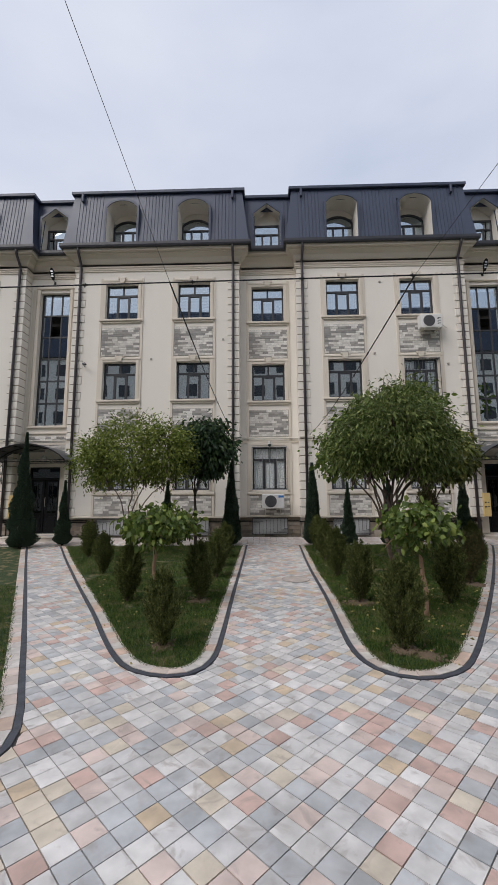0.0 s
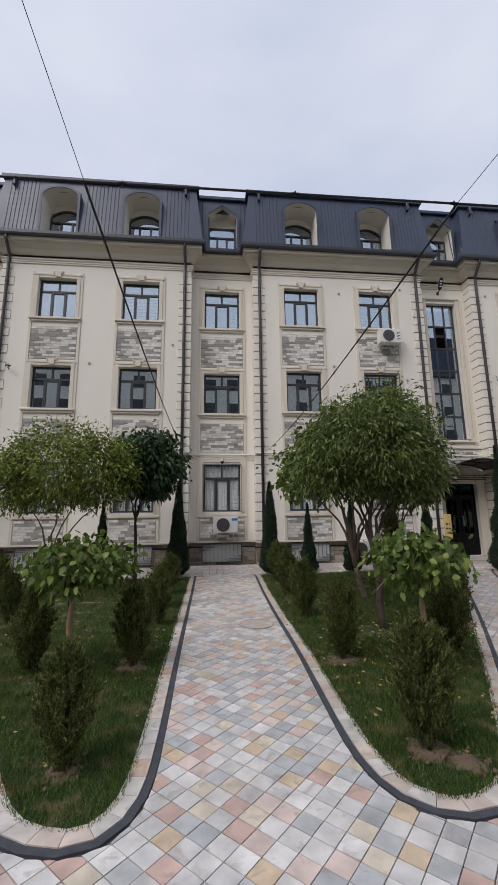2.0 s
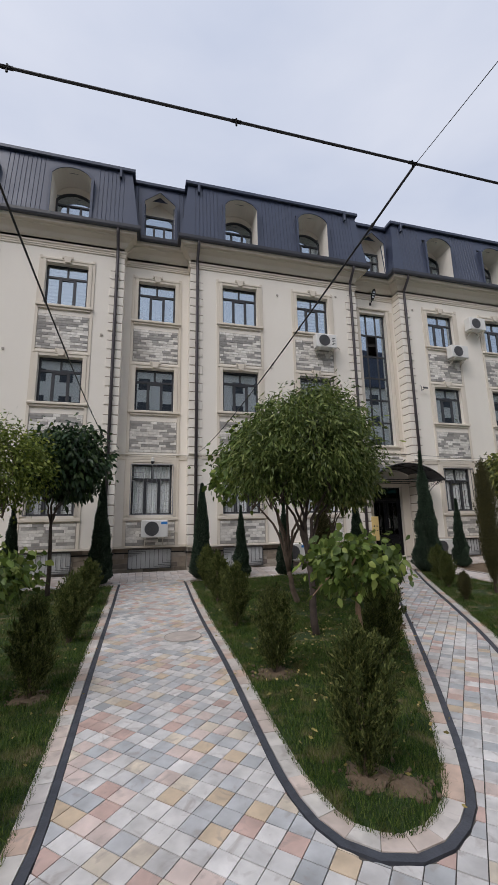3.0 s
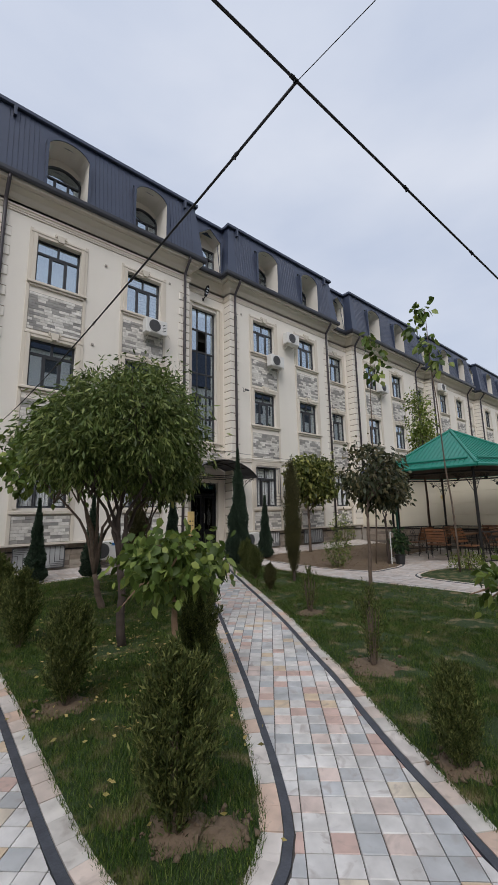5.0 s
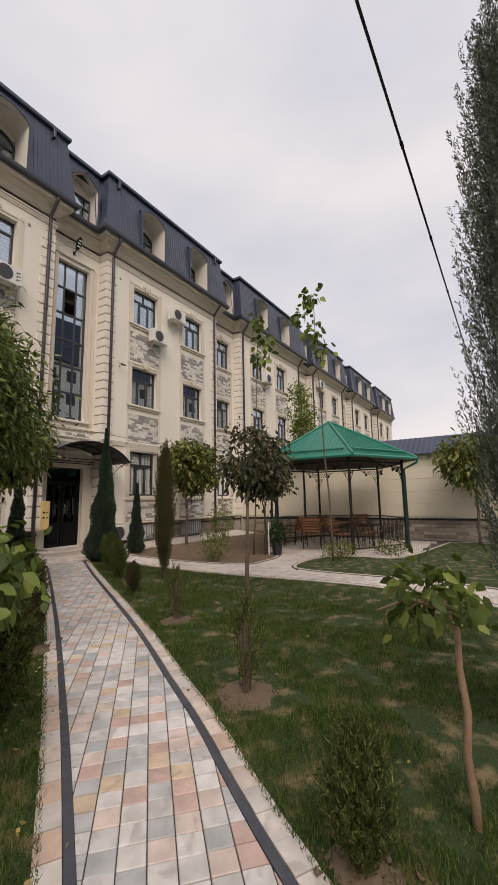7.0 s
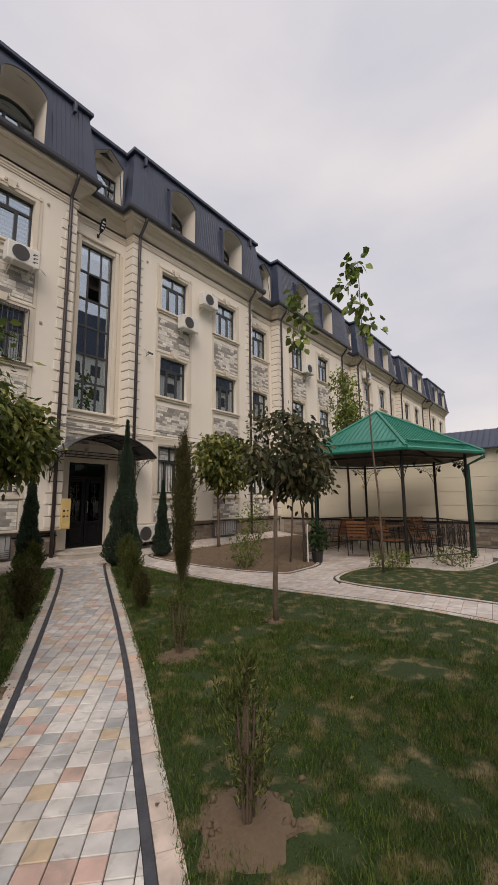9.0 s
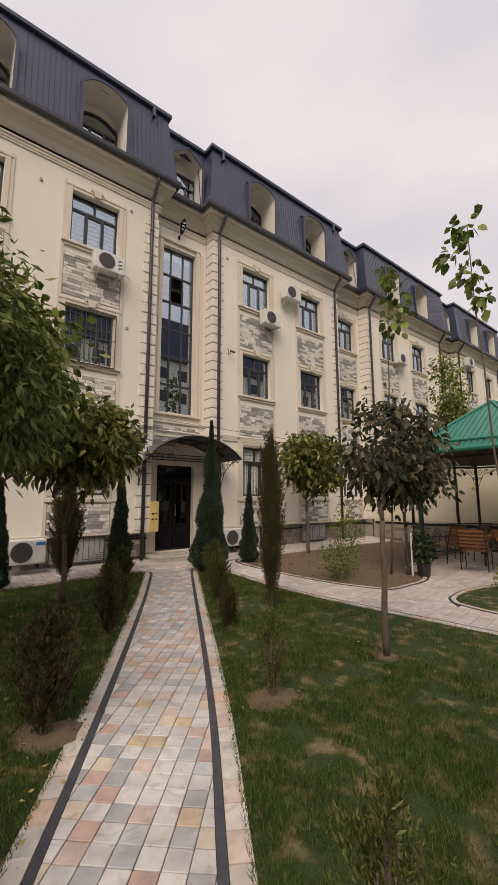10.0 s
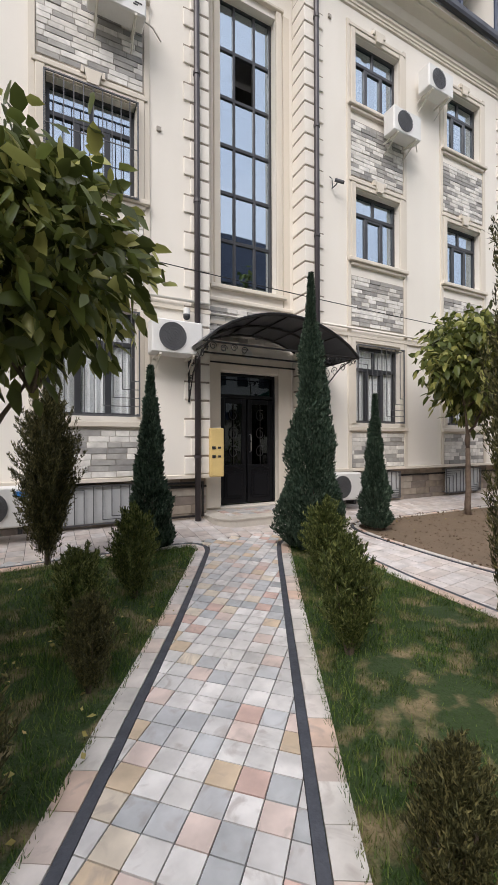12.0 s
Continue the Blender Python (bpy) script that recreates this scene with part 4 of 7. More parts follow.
        s.tube([(a + 0.07, y - 0.015, 0.93), (m - 0.08, y - 0.018, 0.97), (m, y - 0.018, 1.0), (m + 0.08, y - 0.018, 0.97), (b - 0.07, y - 0.015, 0.93)], 0.014, 6)
        leaf = part("door_leaf", s, DOOR, dr)
        s = Shape()
        s.box(a + 0.09, b - 0.09, y + 0.02, y + 0.03, 1.02, 2.12)
        part("door_glass", s, DOOR_GLASS, dr)
        s = Shape()
        for k in range(3):                                # iron scrollwork on the glass
            zc = 1.25 + 0.33 * k
            s.tube([(m + 0.10 * math.sin(q / 10 * 2 * math.pi) * (0.4 + q / 18), y - 0.005, zc + 0.12 * math.cos(q / 10 * 2 * math.pi) * (0.4 + q / 18)) for q in range(12)], 0.008, 5)
        s.tube([(m, y - 0.004, 1.03), (m, y - 0.004, 2.11)], 0.008, 5)
        part("scrollwork", s, IRON, dr)
    s = Shape()
    s.tube([(c + 0.05, y - 0.02, 1.25), (c + 0.05, y - 0.07, 1.27), (c + 0.05, y - 0.07, 1.55), (c + 0.05, y - 0.02, 1.57)], 0.012, 8)
    part("door_handle", s, STEEL, dr)
    s = Shape()
    s.box(c - 0.53, c + 0.53, y + 0.02, y + 0.03, 2.28, 2.61)
    part("top_light", s, DOOR_GLASS, dr)
    # unseen hallway box, painted dark so the doorway reads as unlit
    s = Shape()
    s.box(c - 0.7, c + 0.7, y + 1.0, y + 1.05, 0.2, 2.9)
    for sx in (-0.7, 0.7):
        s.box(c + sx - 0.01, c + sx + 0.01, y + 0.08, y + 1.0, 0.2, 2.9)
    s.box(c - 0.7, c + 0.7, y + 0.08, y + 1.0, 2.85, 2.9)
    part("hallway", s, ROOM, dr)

# quoins at the corners of the bays
def quoin_mesh(w):
    s = Shape()
    s.box(-0.024, w, -0.026, 0.40, 0.0, 0.262, 0.008)
    return s.mesh("quoin")


QUOINS = [quoin_mesh(0.40), quoin_mesh(0.29)]
for q in QUOINS:
    q.materials.append(STUCCO)
spare = Shape()
for c, h, kind in RECESSES:
    for sg in (-1, 1):
        e = c + sg * h
        z, k = BOTTOM + 0.07, 0
        # strips filling the gaps, coloured for the shade and dirt under each quoin
        joint = Shape()
        while z < 9.6:
            wj = (0.40, 0.29)[k % 2]
            a, b = sorted((e - sg * 0.012, e + sg * wj))
            joint.box(a, b, FRONT - 0.013, FRONT + 0.39, z + 0.263, z + 0.2905)
            if -9.5 < e < 16.0:
                ob = part("quoin", QUOINS[k % 2], STUCCO, house)
                ob.matrix_basis = Matrix.Translation((e, FRONT, z)) @ Matrix.Diagonal((sg, 1, 1, 1))
            else:
                w = (0.40, 0.29)[k % 2]
                a, b = sorted((e - sg * 0.024, e + sg * w))
                spare.box(a, b, FRONT - 0.026, FRONT + 0.40, z, z + 0.262, 0.008)
            z, k = z + 0.292, k + 1
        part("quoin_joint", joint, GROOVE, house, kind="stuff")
part("quoin_far", spare, STUCCO, house, kind="stuff")

# gas pipe along the front at the first floor
g = Shape()
g.tube([(x, y - 0.06, 3.62) for x, y in outline], 0.022, 8)
part("gas_pipe", g, GAS, house, smooth=True)
s = Shape()
s.sweep(outline, [(0.0, 3.46), (0.035, 3.47), (0.035, 3.53), (0.0, 3.54)])
part("string_course", s, TRIM, house)
for c, h, kind in RECESSES:
    if kind == "E":
        s = Shape()
        s.tube([(c - h + 0.06, FRONT + 0.2, 3.55), (c - h + 0.06, FRONT + 0.2, 1.7)], 0.018, 8)
        part("gas_drop", s, GAS, house, smooth=True)

# ---- ground and lawns ----
def bend(points, n=6):
    """A smooth line through points (Catmull-Rom)."""
    p = [points[0]] + list(points) + [points[-1]]
    out = []
    for a, b, c, d in zip(p, p[1:], p[2:], p[3:]):
        for k in range(n):
            t = k / n
            out.append(tuple(0.5 * (2 * b[i] + (c[i] - a[i]) * t + (2 * a[i] - 5 * b[i] + 4 * c[i] - d[i]) * t * t + (3 * b[i] - a[i] - 3 * c[i] + d[i]) * t ** 3) for i in (0, 1)))
    return out + [tuple(points[-1])]


# edges of the planted areas, counter-clockwise or clockwise, as the centre line of the dark strip
BED_LEFT = [(-6.2, 14.30)] + bend([(-5.75, 13.5), (-3.46, 9.43), (-2.29, 7.39), (-1.75, 6.40), (-1.42, 5.85), (-1.20, 5.59), (-0.96, 5.47), (-0.75, 5.45), (-0.57, 5.56), (-0.46, 5.88), (-0.44, 6.6), (-0.45, 8.2), (-0.45, 10.5), (-0.44, 13.6)], 5) + [(-0.43, 14.35)]
BED_RIGHT = [(1.18, 14.35)] + bend([(1.16, 13.6), (1.06, 10.6), (1.01, 8.3), (0.95, 6.9), (0.93, 6.15), (0.99, 5.74), (1.15, 5.52), (1.37, 5.44), (1.60, 5.49), (1.86, 5.67), (2.13, 6.02), (2.46, 6.53), (3.06, 7.5), (4.12, 9.27), (5.12, 11.0), (6.06, 12.66), (6.80, 14.02), (6.92, 14.32), (6.86, 14.52), (6.6, 14.58)], 5)
LAWN_LEFT = bend([(-7.25, 14.3), (-6.1, 12.3), (-3.01, 7.01), (-2.08, 5.40), (-1.73, 4.78), (-1.60, 4.42), (-1.72, 4.05), (-2.3, 3.70), (-6.0, 2.3), (-12.0, 1.0)], 5) + [(-12.0, 14.3)]
LAWN_RIGHT = bend([(8.15, 14.16), (7.97, 14.18), (7.77, 13.95), (6.93, 12.45), (5.64, 10.14), (4.72, 8.54), (4.04, 7.45), (3.56, 6.67), (3.17, 6.10), (2.88, 5.66), (2.62, 5.22), (2.42, 4.90), (2.30, 4.52), (2.36, 4.18), (2.55, 3.95), (3.1, 3.68), (6.0, 2.6), (7.0, 3.0), (7.9, 4.4), (8.45, 5.5), (8.68, 6.6), (8.72, 7.6), (8.62, 8.6), (8.50, 9.7), (8.42, 10.9), (8.46, 12.2), (8.52, 13.3), (8.36, 13.98), (8.15, 14.16)], 5)
EARTH_BED = bend([(10.35, 10.15), (9.85, 10.2), (9.62, 10.7), (9.45, 11.4), (9.38, 12.3), (9.30, 13.2), (9.30, 14.1), (9.55, 14.55), (10.3, 14.66)], 5) + bend([(17.1, 14.62), (17.1, 11.9), (12.8, 11.4), (11.9, 10.6), (11.2, 10.2), (10.35, 10.15)], 5)
GAZEBO_BED = bend([(9.72, 8.95), (10.1, 9.2), (11.0, 9.28), (11.9, 9.0), (12.3, 8.2), (12.7, 7.2), (17.1, 6.6)], 5) + bend([(17.1, 2.0), (8.6, 2.4), (9.2, 4.4), (9.5, 5.6), (9.60, 6.6), (9.58, 7.6), (9.60, 8.4), (9.72, 8.95)], 5)
PLANTED = [BED_LEFT, BED_RIGHT, LAWN_LEFT, LAWN_RIGHT, EARTH_BED, GAZEBO_BED]


def inside(poly, x, y):
    hit = False
    for (ax, ay), (bx, by) in zip(poly, poly[1:] + poly[:1]):
        if (ay > y) != (by > y) and x < (bx - ax) * (y - ay) / (by - ay) + ax:
            hit = not hit
    return hit


def inside_many(poly, p):
    hit = np.zeros(len(p), bool)
    for (ax, ay), (bx, by) in zip(poly, poly[1:] + poly[:1]):
        if abs(by - ay) > 1e-9:
            hit ^= ((ay > p[:, 1]) != (by > p[:, 1])) & (p[:, 0] < (bx - ax) * (p[:, 1] - ay) / (by - ay) + ax)
    return hit


def edge_distance(poly, p):
    d = np.full(len(p), 1e9)
    for a, b in zip(poly, poly[1:] + poly[:1]):
        a, b = np.array(a), np.array(b)
        ab = b - a
        t = np.clip(((p - a) @ ab) / max(1e-9, ab @ ab), 0, 1)
        d = np.minimum(d, np.linalg.norm(p - a - t[:, None] * ab, axis=1))
    return d


def z_many(p):
    return np.interp(p[:, 1], RISE_Y, RISE_Z)


s = Shape()
ys = [-3000, -200, -30, 0, 5.5, 11.0, 12.5, 14.5, 15.6, 40, 200, 3000]
for a, b in zip(ys, ys[1:]):
    s.face((-3000, a, ground_z(0, a) - 0.03), (3000, a, ground_z(0, a) - 0.03), (3000, b, ground_z(0, b) - 0.03), (-3000, b, ground_z(0, b) - 0.03))
tagged(part("ground", s, TURF), "green and worn turf soil round the houses", "ground", kind="structure")

# soil of each planted area, slightly domed
def soil(name, poly, mat, label):
    p = np.array(poly)
    lo, hi = p.min(0), p.max(0)
    step = 0.16
    nx, ny = int((hi[0] - lo[0]) / step) + 2, int((hi[1] - lo[1]) / step) + 2
    gx, gy = np.meshgrid(lo[0] + np.arange(nx) * step, lo[1] + np.arange(ny) * step, indexing="ij")
    pts = np.stack([gx.ravel(), gy.ravel()], 1)
    ins = inside_many(poly, pts)
    d = edge_distance(poly, pts)
    bump = np.array([noise.noise((x * 1.3, y * 1.3, 0)) * 0.018 + noise.noise((x * 5, y * 5, 3)) * 0.008 for x, y in pts])
    z = z_many(pts) + np.where(ins, np.minimum(d * 0.12, 0.022) + np.minimum(d * 0.4, 1) * bump, -0.02) - 0.012
    v = np.column_stack([pts, z])
    ok = (ins | (d < step * 1.5)).reshape(nx, ny)
    f = []
    for i in range(nx - 1):
        for j in range(ny - 1):
            if ok[i, j] and ok[i + 1, j] and ok[i, j + 1] and ok[i + 1, j + 1]:
                a = i * ny + j
                f.append((a, a + ny, a + ny + 1, a + 1))
    me = bpy.data.meshes.new(name)
    me.from_pydata(v.tolist(), [], f)
    me.polygons.foreach_set("use_smooth", [True] * len(me.polygons))
    tagged(part(name, me, mat), label, "lawn" if mat is TURF else "flower bed", kind="structure")


soil("lawn_bed_1", BED_LEFT, TURF, "turf bed between the paved paths")
soil("lawn_bed_2", BED_RIGHT, TURF, "turf bed between the paved paths")
soil("lawn_1", LAWN_LEFT, TURF, "turf lawn beside the paved path")
soil("lawn_2", LAWN_RIGHT, TURF, "turf lawn with dry worn patches")
soil("earth_bed_1", EARTH_BED, EARTH, "bare brown earth bed below the house")
soil("lawn_3", GAZEBO_BED, TURF, "thin turf in front of the gazebo")


def worn(p):
    """Where the turf is thin: dry patches on the right-hand lawn and under shrubs."""
    v = np.array([noise.noise((x * 1.5 + 7, y * 1.5, 1)) + 0.7 * noise.noise((x * 4.6, y * 4.6, 9)) for x, y in p])
    return v


def grass(name, poly, density, height, seed, cut=0.3, label="", box=None, skip=()):
    rng = np.random.default_rng(seed)
    q = np.array(poly)
    lo, hi = q.min(0), q.max(0)
    if box:
        lo, hi = np.maximum(lo, box[:2]), np.minimum(hi, box[2:])
    n = int((hi[0] - lo[0]) * (hi[1] - lo[1]) * density)
    p = lo + rng.random((n, 2)) * (hi - lo)
    p = p[inside_many(poly, p)]
    d = edge_distance(poly, p)
    p, d = p[d > 0.12], d[d > 0.12]
    wv = worn(p)
    keep = rng.random(len(p)) > np.clip((wv - cut) * 3, 0, 0.85) * (d > 0.35)
    for x, y, r in skip:
        keep &= np.hypot(p[:, 0] - x, p[:, 1] - y) > r * rng.uniform(0.35, 1.1, len(p))
    p, d, wv = p[keep], d[keep], wv[keep]
    n = len(p)
    h = height * 0.85 * rng.uniform(0.4, 1.3, n) * np.where(d < 0.2, 0.75, 1.0) * np.clip(1.1 - 0.5 * wv, 0.5, 1.4)
    a = rng.uniform(0, 2 * np.pi, n)
    lean = rng.uniform(0.15, 1.1, n) * h
    w = rng.uniform(0.0016, 0.0036, n)
    z = z_many(p)
    base = np.column_stack([p, z])
    side = np.column_stack([np.cos(a + 1.57), np.sin(a + 1.57), np.zeros(n)]) * w[:, None]
    out = np.column_stack([np.cos(a), np.sin(a), np.zeros(n)])
    tip = base + out * lean[:, None] + np.column_stack([np.zeros(n), np.zeros(n), h])
    v = np.stack([base - side, base + side, tip], 1).reshape(-1, 3)
    loops = np.arange(3 * n)
    tagged(part(name, fast_mesh(name, v, loops, 3, GRASS), None), label or "uneven green grass", "grass", kind="stuff")


MOUNDS = [(4.06, 6.58, 0.34), (3.02, 5.32, 0.19), (5.30, 8.5, 0.28), (1.43, 6.05, 0.2), (1.62, 5.88, 0.14), (3.65, 9.12, 0.3), (1.44, 7.87, 0.26), (-1.03, 6.09, 0.15), (6.85, 8.38, 0.16), (-0.92, 7.96, 0.2)]
grass("grass", BED_LEFT, 14000, 0.05, 1, 0.45, box=(-3.2, 5.0, 0, 10))
grass("grass", BED_LEFT, 5000, 0.06, 2, 0.45, box=(-6.5, 10, 0, 14.6))
grass("grass", BED_RIGHT, 15000, 0.05, 3, 0.40, box=(1, 5.0, 5, 10), skip=MOUNDS)
grass("grass", BED_RIGHT, 6500, 0.06, 4, 0.40, box=(1, 10, 8, 14.6), skip=MOUNDS)
grass("grass", LAWN_RIGHT, 15000, 0.045, 5, 0.16, box=(2.2, 3.4, 7.0, 9.5), skip=MOUNDS)
grass("grass", LAWN_RIGHT, 8000, 0.05, 6, 0.16, box=(4.0, 9.5, 8.5, 14.2), skip=MOUNDS)
grass("grass", LAWN_RIGHT, 3500, 0.05, 7, 0.16, box=(7.0, 3.0, 8.5, 9.5), skip=MOUNDS)
grass("grass", LAWN_LEFT, 5000, 0.055, 8, 0.5, box=(-5.0, 3.5, -1.2, 9))
grass("grass", GAZEBO_BED, 260, 0.06, 9, -0.1, box=(8, 3, 17, 9.6))
for x, y, r in MOUNDS:                                    # low heaps of loose earth round the shrubs
    s, rg = Shape(), random.Random(int(x * 100))
    rings = []
    for k, (f, hz) in enumerate(((1.0, -0.02), (0.8, 0.012), (0.62, 0.022), (0.42, 0.032), (0.2, 0.03))):
        rings.append(len(s.v))
        for j in range(14):
            a = 2 * math.pi * j / 14
            rr = r * f * rg.uniform(0.72, 1.18)
            s.v.append((x + rr * math.cos(a), y + rr * math.sin(a), ground_z(x, y) + hz + rg.uniform(-0.012, 0.016)))
    for a, b in zip(rings, rings[1:]):
        s.f += [(a + j, a + (j + 1) % 14, b + (j + 1) % 14, b + j) for j in range(14)]
    s.f.append(tuple(rings[-1] + j for j in range(14)))
    tagged(part("earth_mound", s, EARTH, smooth=True), "loose brown earth heaped round a shrub", "earth", kind="stuff")

# ---- plants ----
def blob_leaves(rng, lumps, n, shell=0.55, clump=0.16, per=26):
    """Places and directions of leaves in clumps near the surface of a few ellipsoids."""
    place, way = [], []
    vol = np.array([r[0] * r[1] * r[2] for _, r in lumps]) ** 0.67
    for (c, r), share in zip(lumps, vol / vol.sum()):
        k = max(1, int(n * share / per))
        d = unit(rng.normal(size=(k, 3)))
        rad = shell + (1 - shell) * rng.random((k, 1)) ** 0.6
        bump = np.array([1 + 0.22 * noise.noise(Vector(v) * 2.3 + Vector(c)) for v in d])[:, None]
        cc = np.array(c) + d * rad * bump * np.array(r)
        q = np.repeat(cc, per, 0) + rng.normal(size=(k * per, 3)) * clump
        place.append(q)
        way.append(np.repeat(d, per, 0) * 0.8 + rng.normal(size=(k * per, 3)) * 0.7)
    return np.concatenate(place), np.concatenate(way)


def stems(base, tops, r0, rg, wiggle=0.06):
    """Tapered, slightly crooked limbs from base to every top."""
    s = Shape()
    for top in tops:
        b, t = Vector(base), Vector(top)
        pts, rad = [], []
        n = 7
        for k in range(n + 1):
            f = k / n
            p = b.lerp(t, f)
            bow = math.sin(f * math.pi)
            p += Vector((rg.uniform(-1, 1), rg.uniform(-1, 1), 0)) * wiggle * bow
            p.x += (b.x - t.x) * 0.25 * bow
            p.y += (b.y - t.y) * 0.25 * bow
            pts.append(p), rad.append(r0 * (1 - 0.72 * f))
        s.tube(pts, rad, 7)
    return s


def broad_tree(label, base, fork_z, limbs, lumps, n, size, mats, seed, r0=0.05, droop=0.5, clump=0.15, multi=False, twigs=18, category="tree"):
    """Trunk, limbs and a crown of leaves."""
    rng, rg = np.random.default_rng(seed), random.Random(seed)
    x, y = base
    g = ground_z(x, y)
    ob = thing("tree", label, category, x, y, g - 0.02)
    off = Vector((x, y, g - 0.02))
    bark, leaf = mats
    fork = Vector((limbs[0][0] * 0.15 + x * 0.85, limbs[0][1] * 0.15 + y * 0.85, fork_z))
    s = Shape()
    pts = [Vector((x, y, g - 0.06)).lerp(fork, k / 5) + Vector((rg.uniform(-1, 1), rg.uniform(-1, 1), 0)) * 0.02 * (k % 5 > 0) for k in range(6)]
    s.tube([p - off for p in pts], [r0 * (1.3 - 0.45 * k / 5) for k in range(6)], 9)
    part("trunk", s, bark, ob, smooth=True)
    for l in limbs:
        b = Vector((x, y, g)) if multi else fork
        part("limb", stems(b - off, [Vector(l) - off], r0 * 0.72, rg, 0.05), bark, ob, smooth=True)
    p, w = blob_leaves(rng, [((c[0] - off.x, c[1] - off.y, c[2] - off.z), r) for c, r in lumps], n, clump=clump)
    s = Shape()
    for k in range(twigs):
        l = Vector(limbs[k % len(limbs)]) - off
        t = Vector(p[rg.randrange(len(p))])
        s.tube([l.lerp(Vector((fork - off)), 0.25), l.lerp(t, 0.5) + Vector((0, 0, 0.04)), t], [0.014, 0.009, 0.004], 5)
    part("twigwork", s, bark, ob, kind="stuff")
    part("crown", leaves("crown", rng, p, w, size[0], size[1], leaf, droop=droop), None, ob)
    return ob


def conifer_mesh(seed, height, radius, n, mat, shape="cone", sprig=0.075, rag=0.12, stem=0.05):
    """Sprigs of a juniper or thuja, pointing up and out of a cone or column."""
    rng = np.random.default_rng(seed)
    u = rng.random(n) ** (1.0 if shape == "column" else 1.3)
    z = stem + u * (height - stem)
    if shape == "cone":
        prof = np.clip(1 - u, 0, 1) ** 0.8 * np.clip(u * 9 + 0.45, 0, 1)
    elif shape == "spire":                                # full below, drawn out into a thin leader
        prof = np.clip(1 - u, 0, 1) ** 0.95 * np.clip(u * 7 + 0.6, 0, 1) * np.where(u > 0.82, 0.62, 1.0)
    else:
        prof = np.clip((1 - u) * 3.2, 0.0, 1) ** 0.7 * np.clip(u * 8 + 0.5, 0, 1) * (0.9 + 0.1 * np.sin(u * 9))
    a = rng.uniform(0, 2 * np.pi, n)
    lump = np.array([1 + rag * 2.2 * noise.noise((math.cos(t) * 1.6, math.sin(t) * 1.6, h * 4.5 / max(0.6, height) * 2 + seed)) for t, h in zip(a, z)])
    r = radius * prof * lump * (0.45 + 0.55 * rng.random(n) ** 0.45)
    out = np.column_stack([np.cos(a), np.sin(a), np.zeros(n)])
    place = out * r[:, None] + np.column_stack([np.zeros(n), np.zeros(n), z])
    way = out * rng.uniform(0.15, 0.9, n)[:, None] + rng.normal(size=(n, 3)) * 0.28 + np.array([0, 0, 0.95])
    return leaves("sprigs", rng, place, way, sprig, sprig * 0.20, mat, 0.5)


def plume_mesh(seed, height, radius, branches, per, mat, sprig=0.05, spread=0.022, top_bias=1.0, lean=0.35, low=0.14):
    """A loose juniper: many upswept branches, each feathered with fine sprigs."""
    rng = np.random.default_rng(seed)
    u = rng.random(branches) ** top_bias
    z0 = 0.03 + u * 0.72 * height
    prof = np.sin(np.clip(u * (1 - low) + low, 0, 1) * np.pi) ** 0.55
    a = rng.uniform(0, 2 * np.pi, branches)
    out = np.column_stack([np.cos(a), np.sin(a), np.zeros(branches)])
    length = height * rng.uniform(0.16, 0.34, branches) * (1.1 - 0.45 * u)
    reach = radius * prof * rng.uniform(0.5, 1.15, branches)
    tip_z = np.minimum(z0 + length, height * rng.uniform(0.9, 1.04, branches))
    place, way = [], []
    for k in range(branches):
        f = rng.uniform(0.1, 1.0, per)
        c = out[k] * (reach[k] * f ** 0.8)[:, None] + np.column_stack([np.zeros(per), np.zeros(per), z0[k] + (tip_z[k] - z0[k]) * f])
        place.append(c + rng.normal(size=(per, 3)) * spread * (1.15 - f)[:, None])
        way.append(np.tile(out[k] * lean + np.array([0, 0, 1.0]), (per, 1)) + rng.normal(size=(per, 3)) * 0.42)
    return leaves("sprigs", rng, np.concatenate(place), np.concatenate(way), sprig, sprig * 0.125, mat, 0.5)


def conifer(label, x, y, mesh, height, mat_bark=BARK_DARK, rz=0, scale=1.0, group=""):
    ob = thing("conifer", label, "shrub" if height < 1.3 else "tree", x, y, ground_z(x, y) - 0.01, rz, group)
    s = Shape()
    s.tube([(0, 0, -0.04), (0.01, 0, height * 0.4), (0, 0.01, height * 0.85)], [0.022 + 0.006 * height, 0.018, 0.005], 7)
    part("trunk", s, mat_bark, ob)
    part("foliage", mesh, None, ob)
    ob.scale = (scale,) * 3
    return ob


def bush_stems(ob, h, seed):
    s, rg = Shape(), random.Random(seed)
    for k in range(7):
        a = rg.uniform(0, 6.28)
        s = Shape()
        s.tube([(0.02 * math.cos(a), 0.02 * math.sin(a), 0), (0.06 * math.cos(a), 0.06 * math.sin(a), h * 0.3), (0.10 * math.cos(a), 0.10 * math.sin(a), h * 0.7)], [0.009, 0.007, 0.003], 5)
        part("stem", s, BARK, ob)


JUNIPERS = [plume_mesh(21 + k, 0.97, 0.235, 270, 80, (NEEDLE, NEEDLE, NEEDLE_BROWN)[k], 0.036, 0.026) for k in range(3)]
SAPLING = plume_mesh(31, 0.85, 0.17, 60, 44, NEEDLE, 0.032, 0.02)
THUJA = conifer_mesh(41, 2.5, 0.30, 24000, NEEDLE_BLUE, "cone", 0.055, 0.14)
THUJA_DOOR = conifer_mesh(42, 3.5, 0.40, 52000, NEEDLE_BLUE, "spire", 0.05, 0.30)
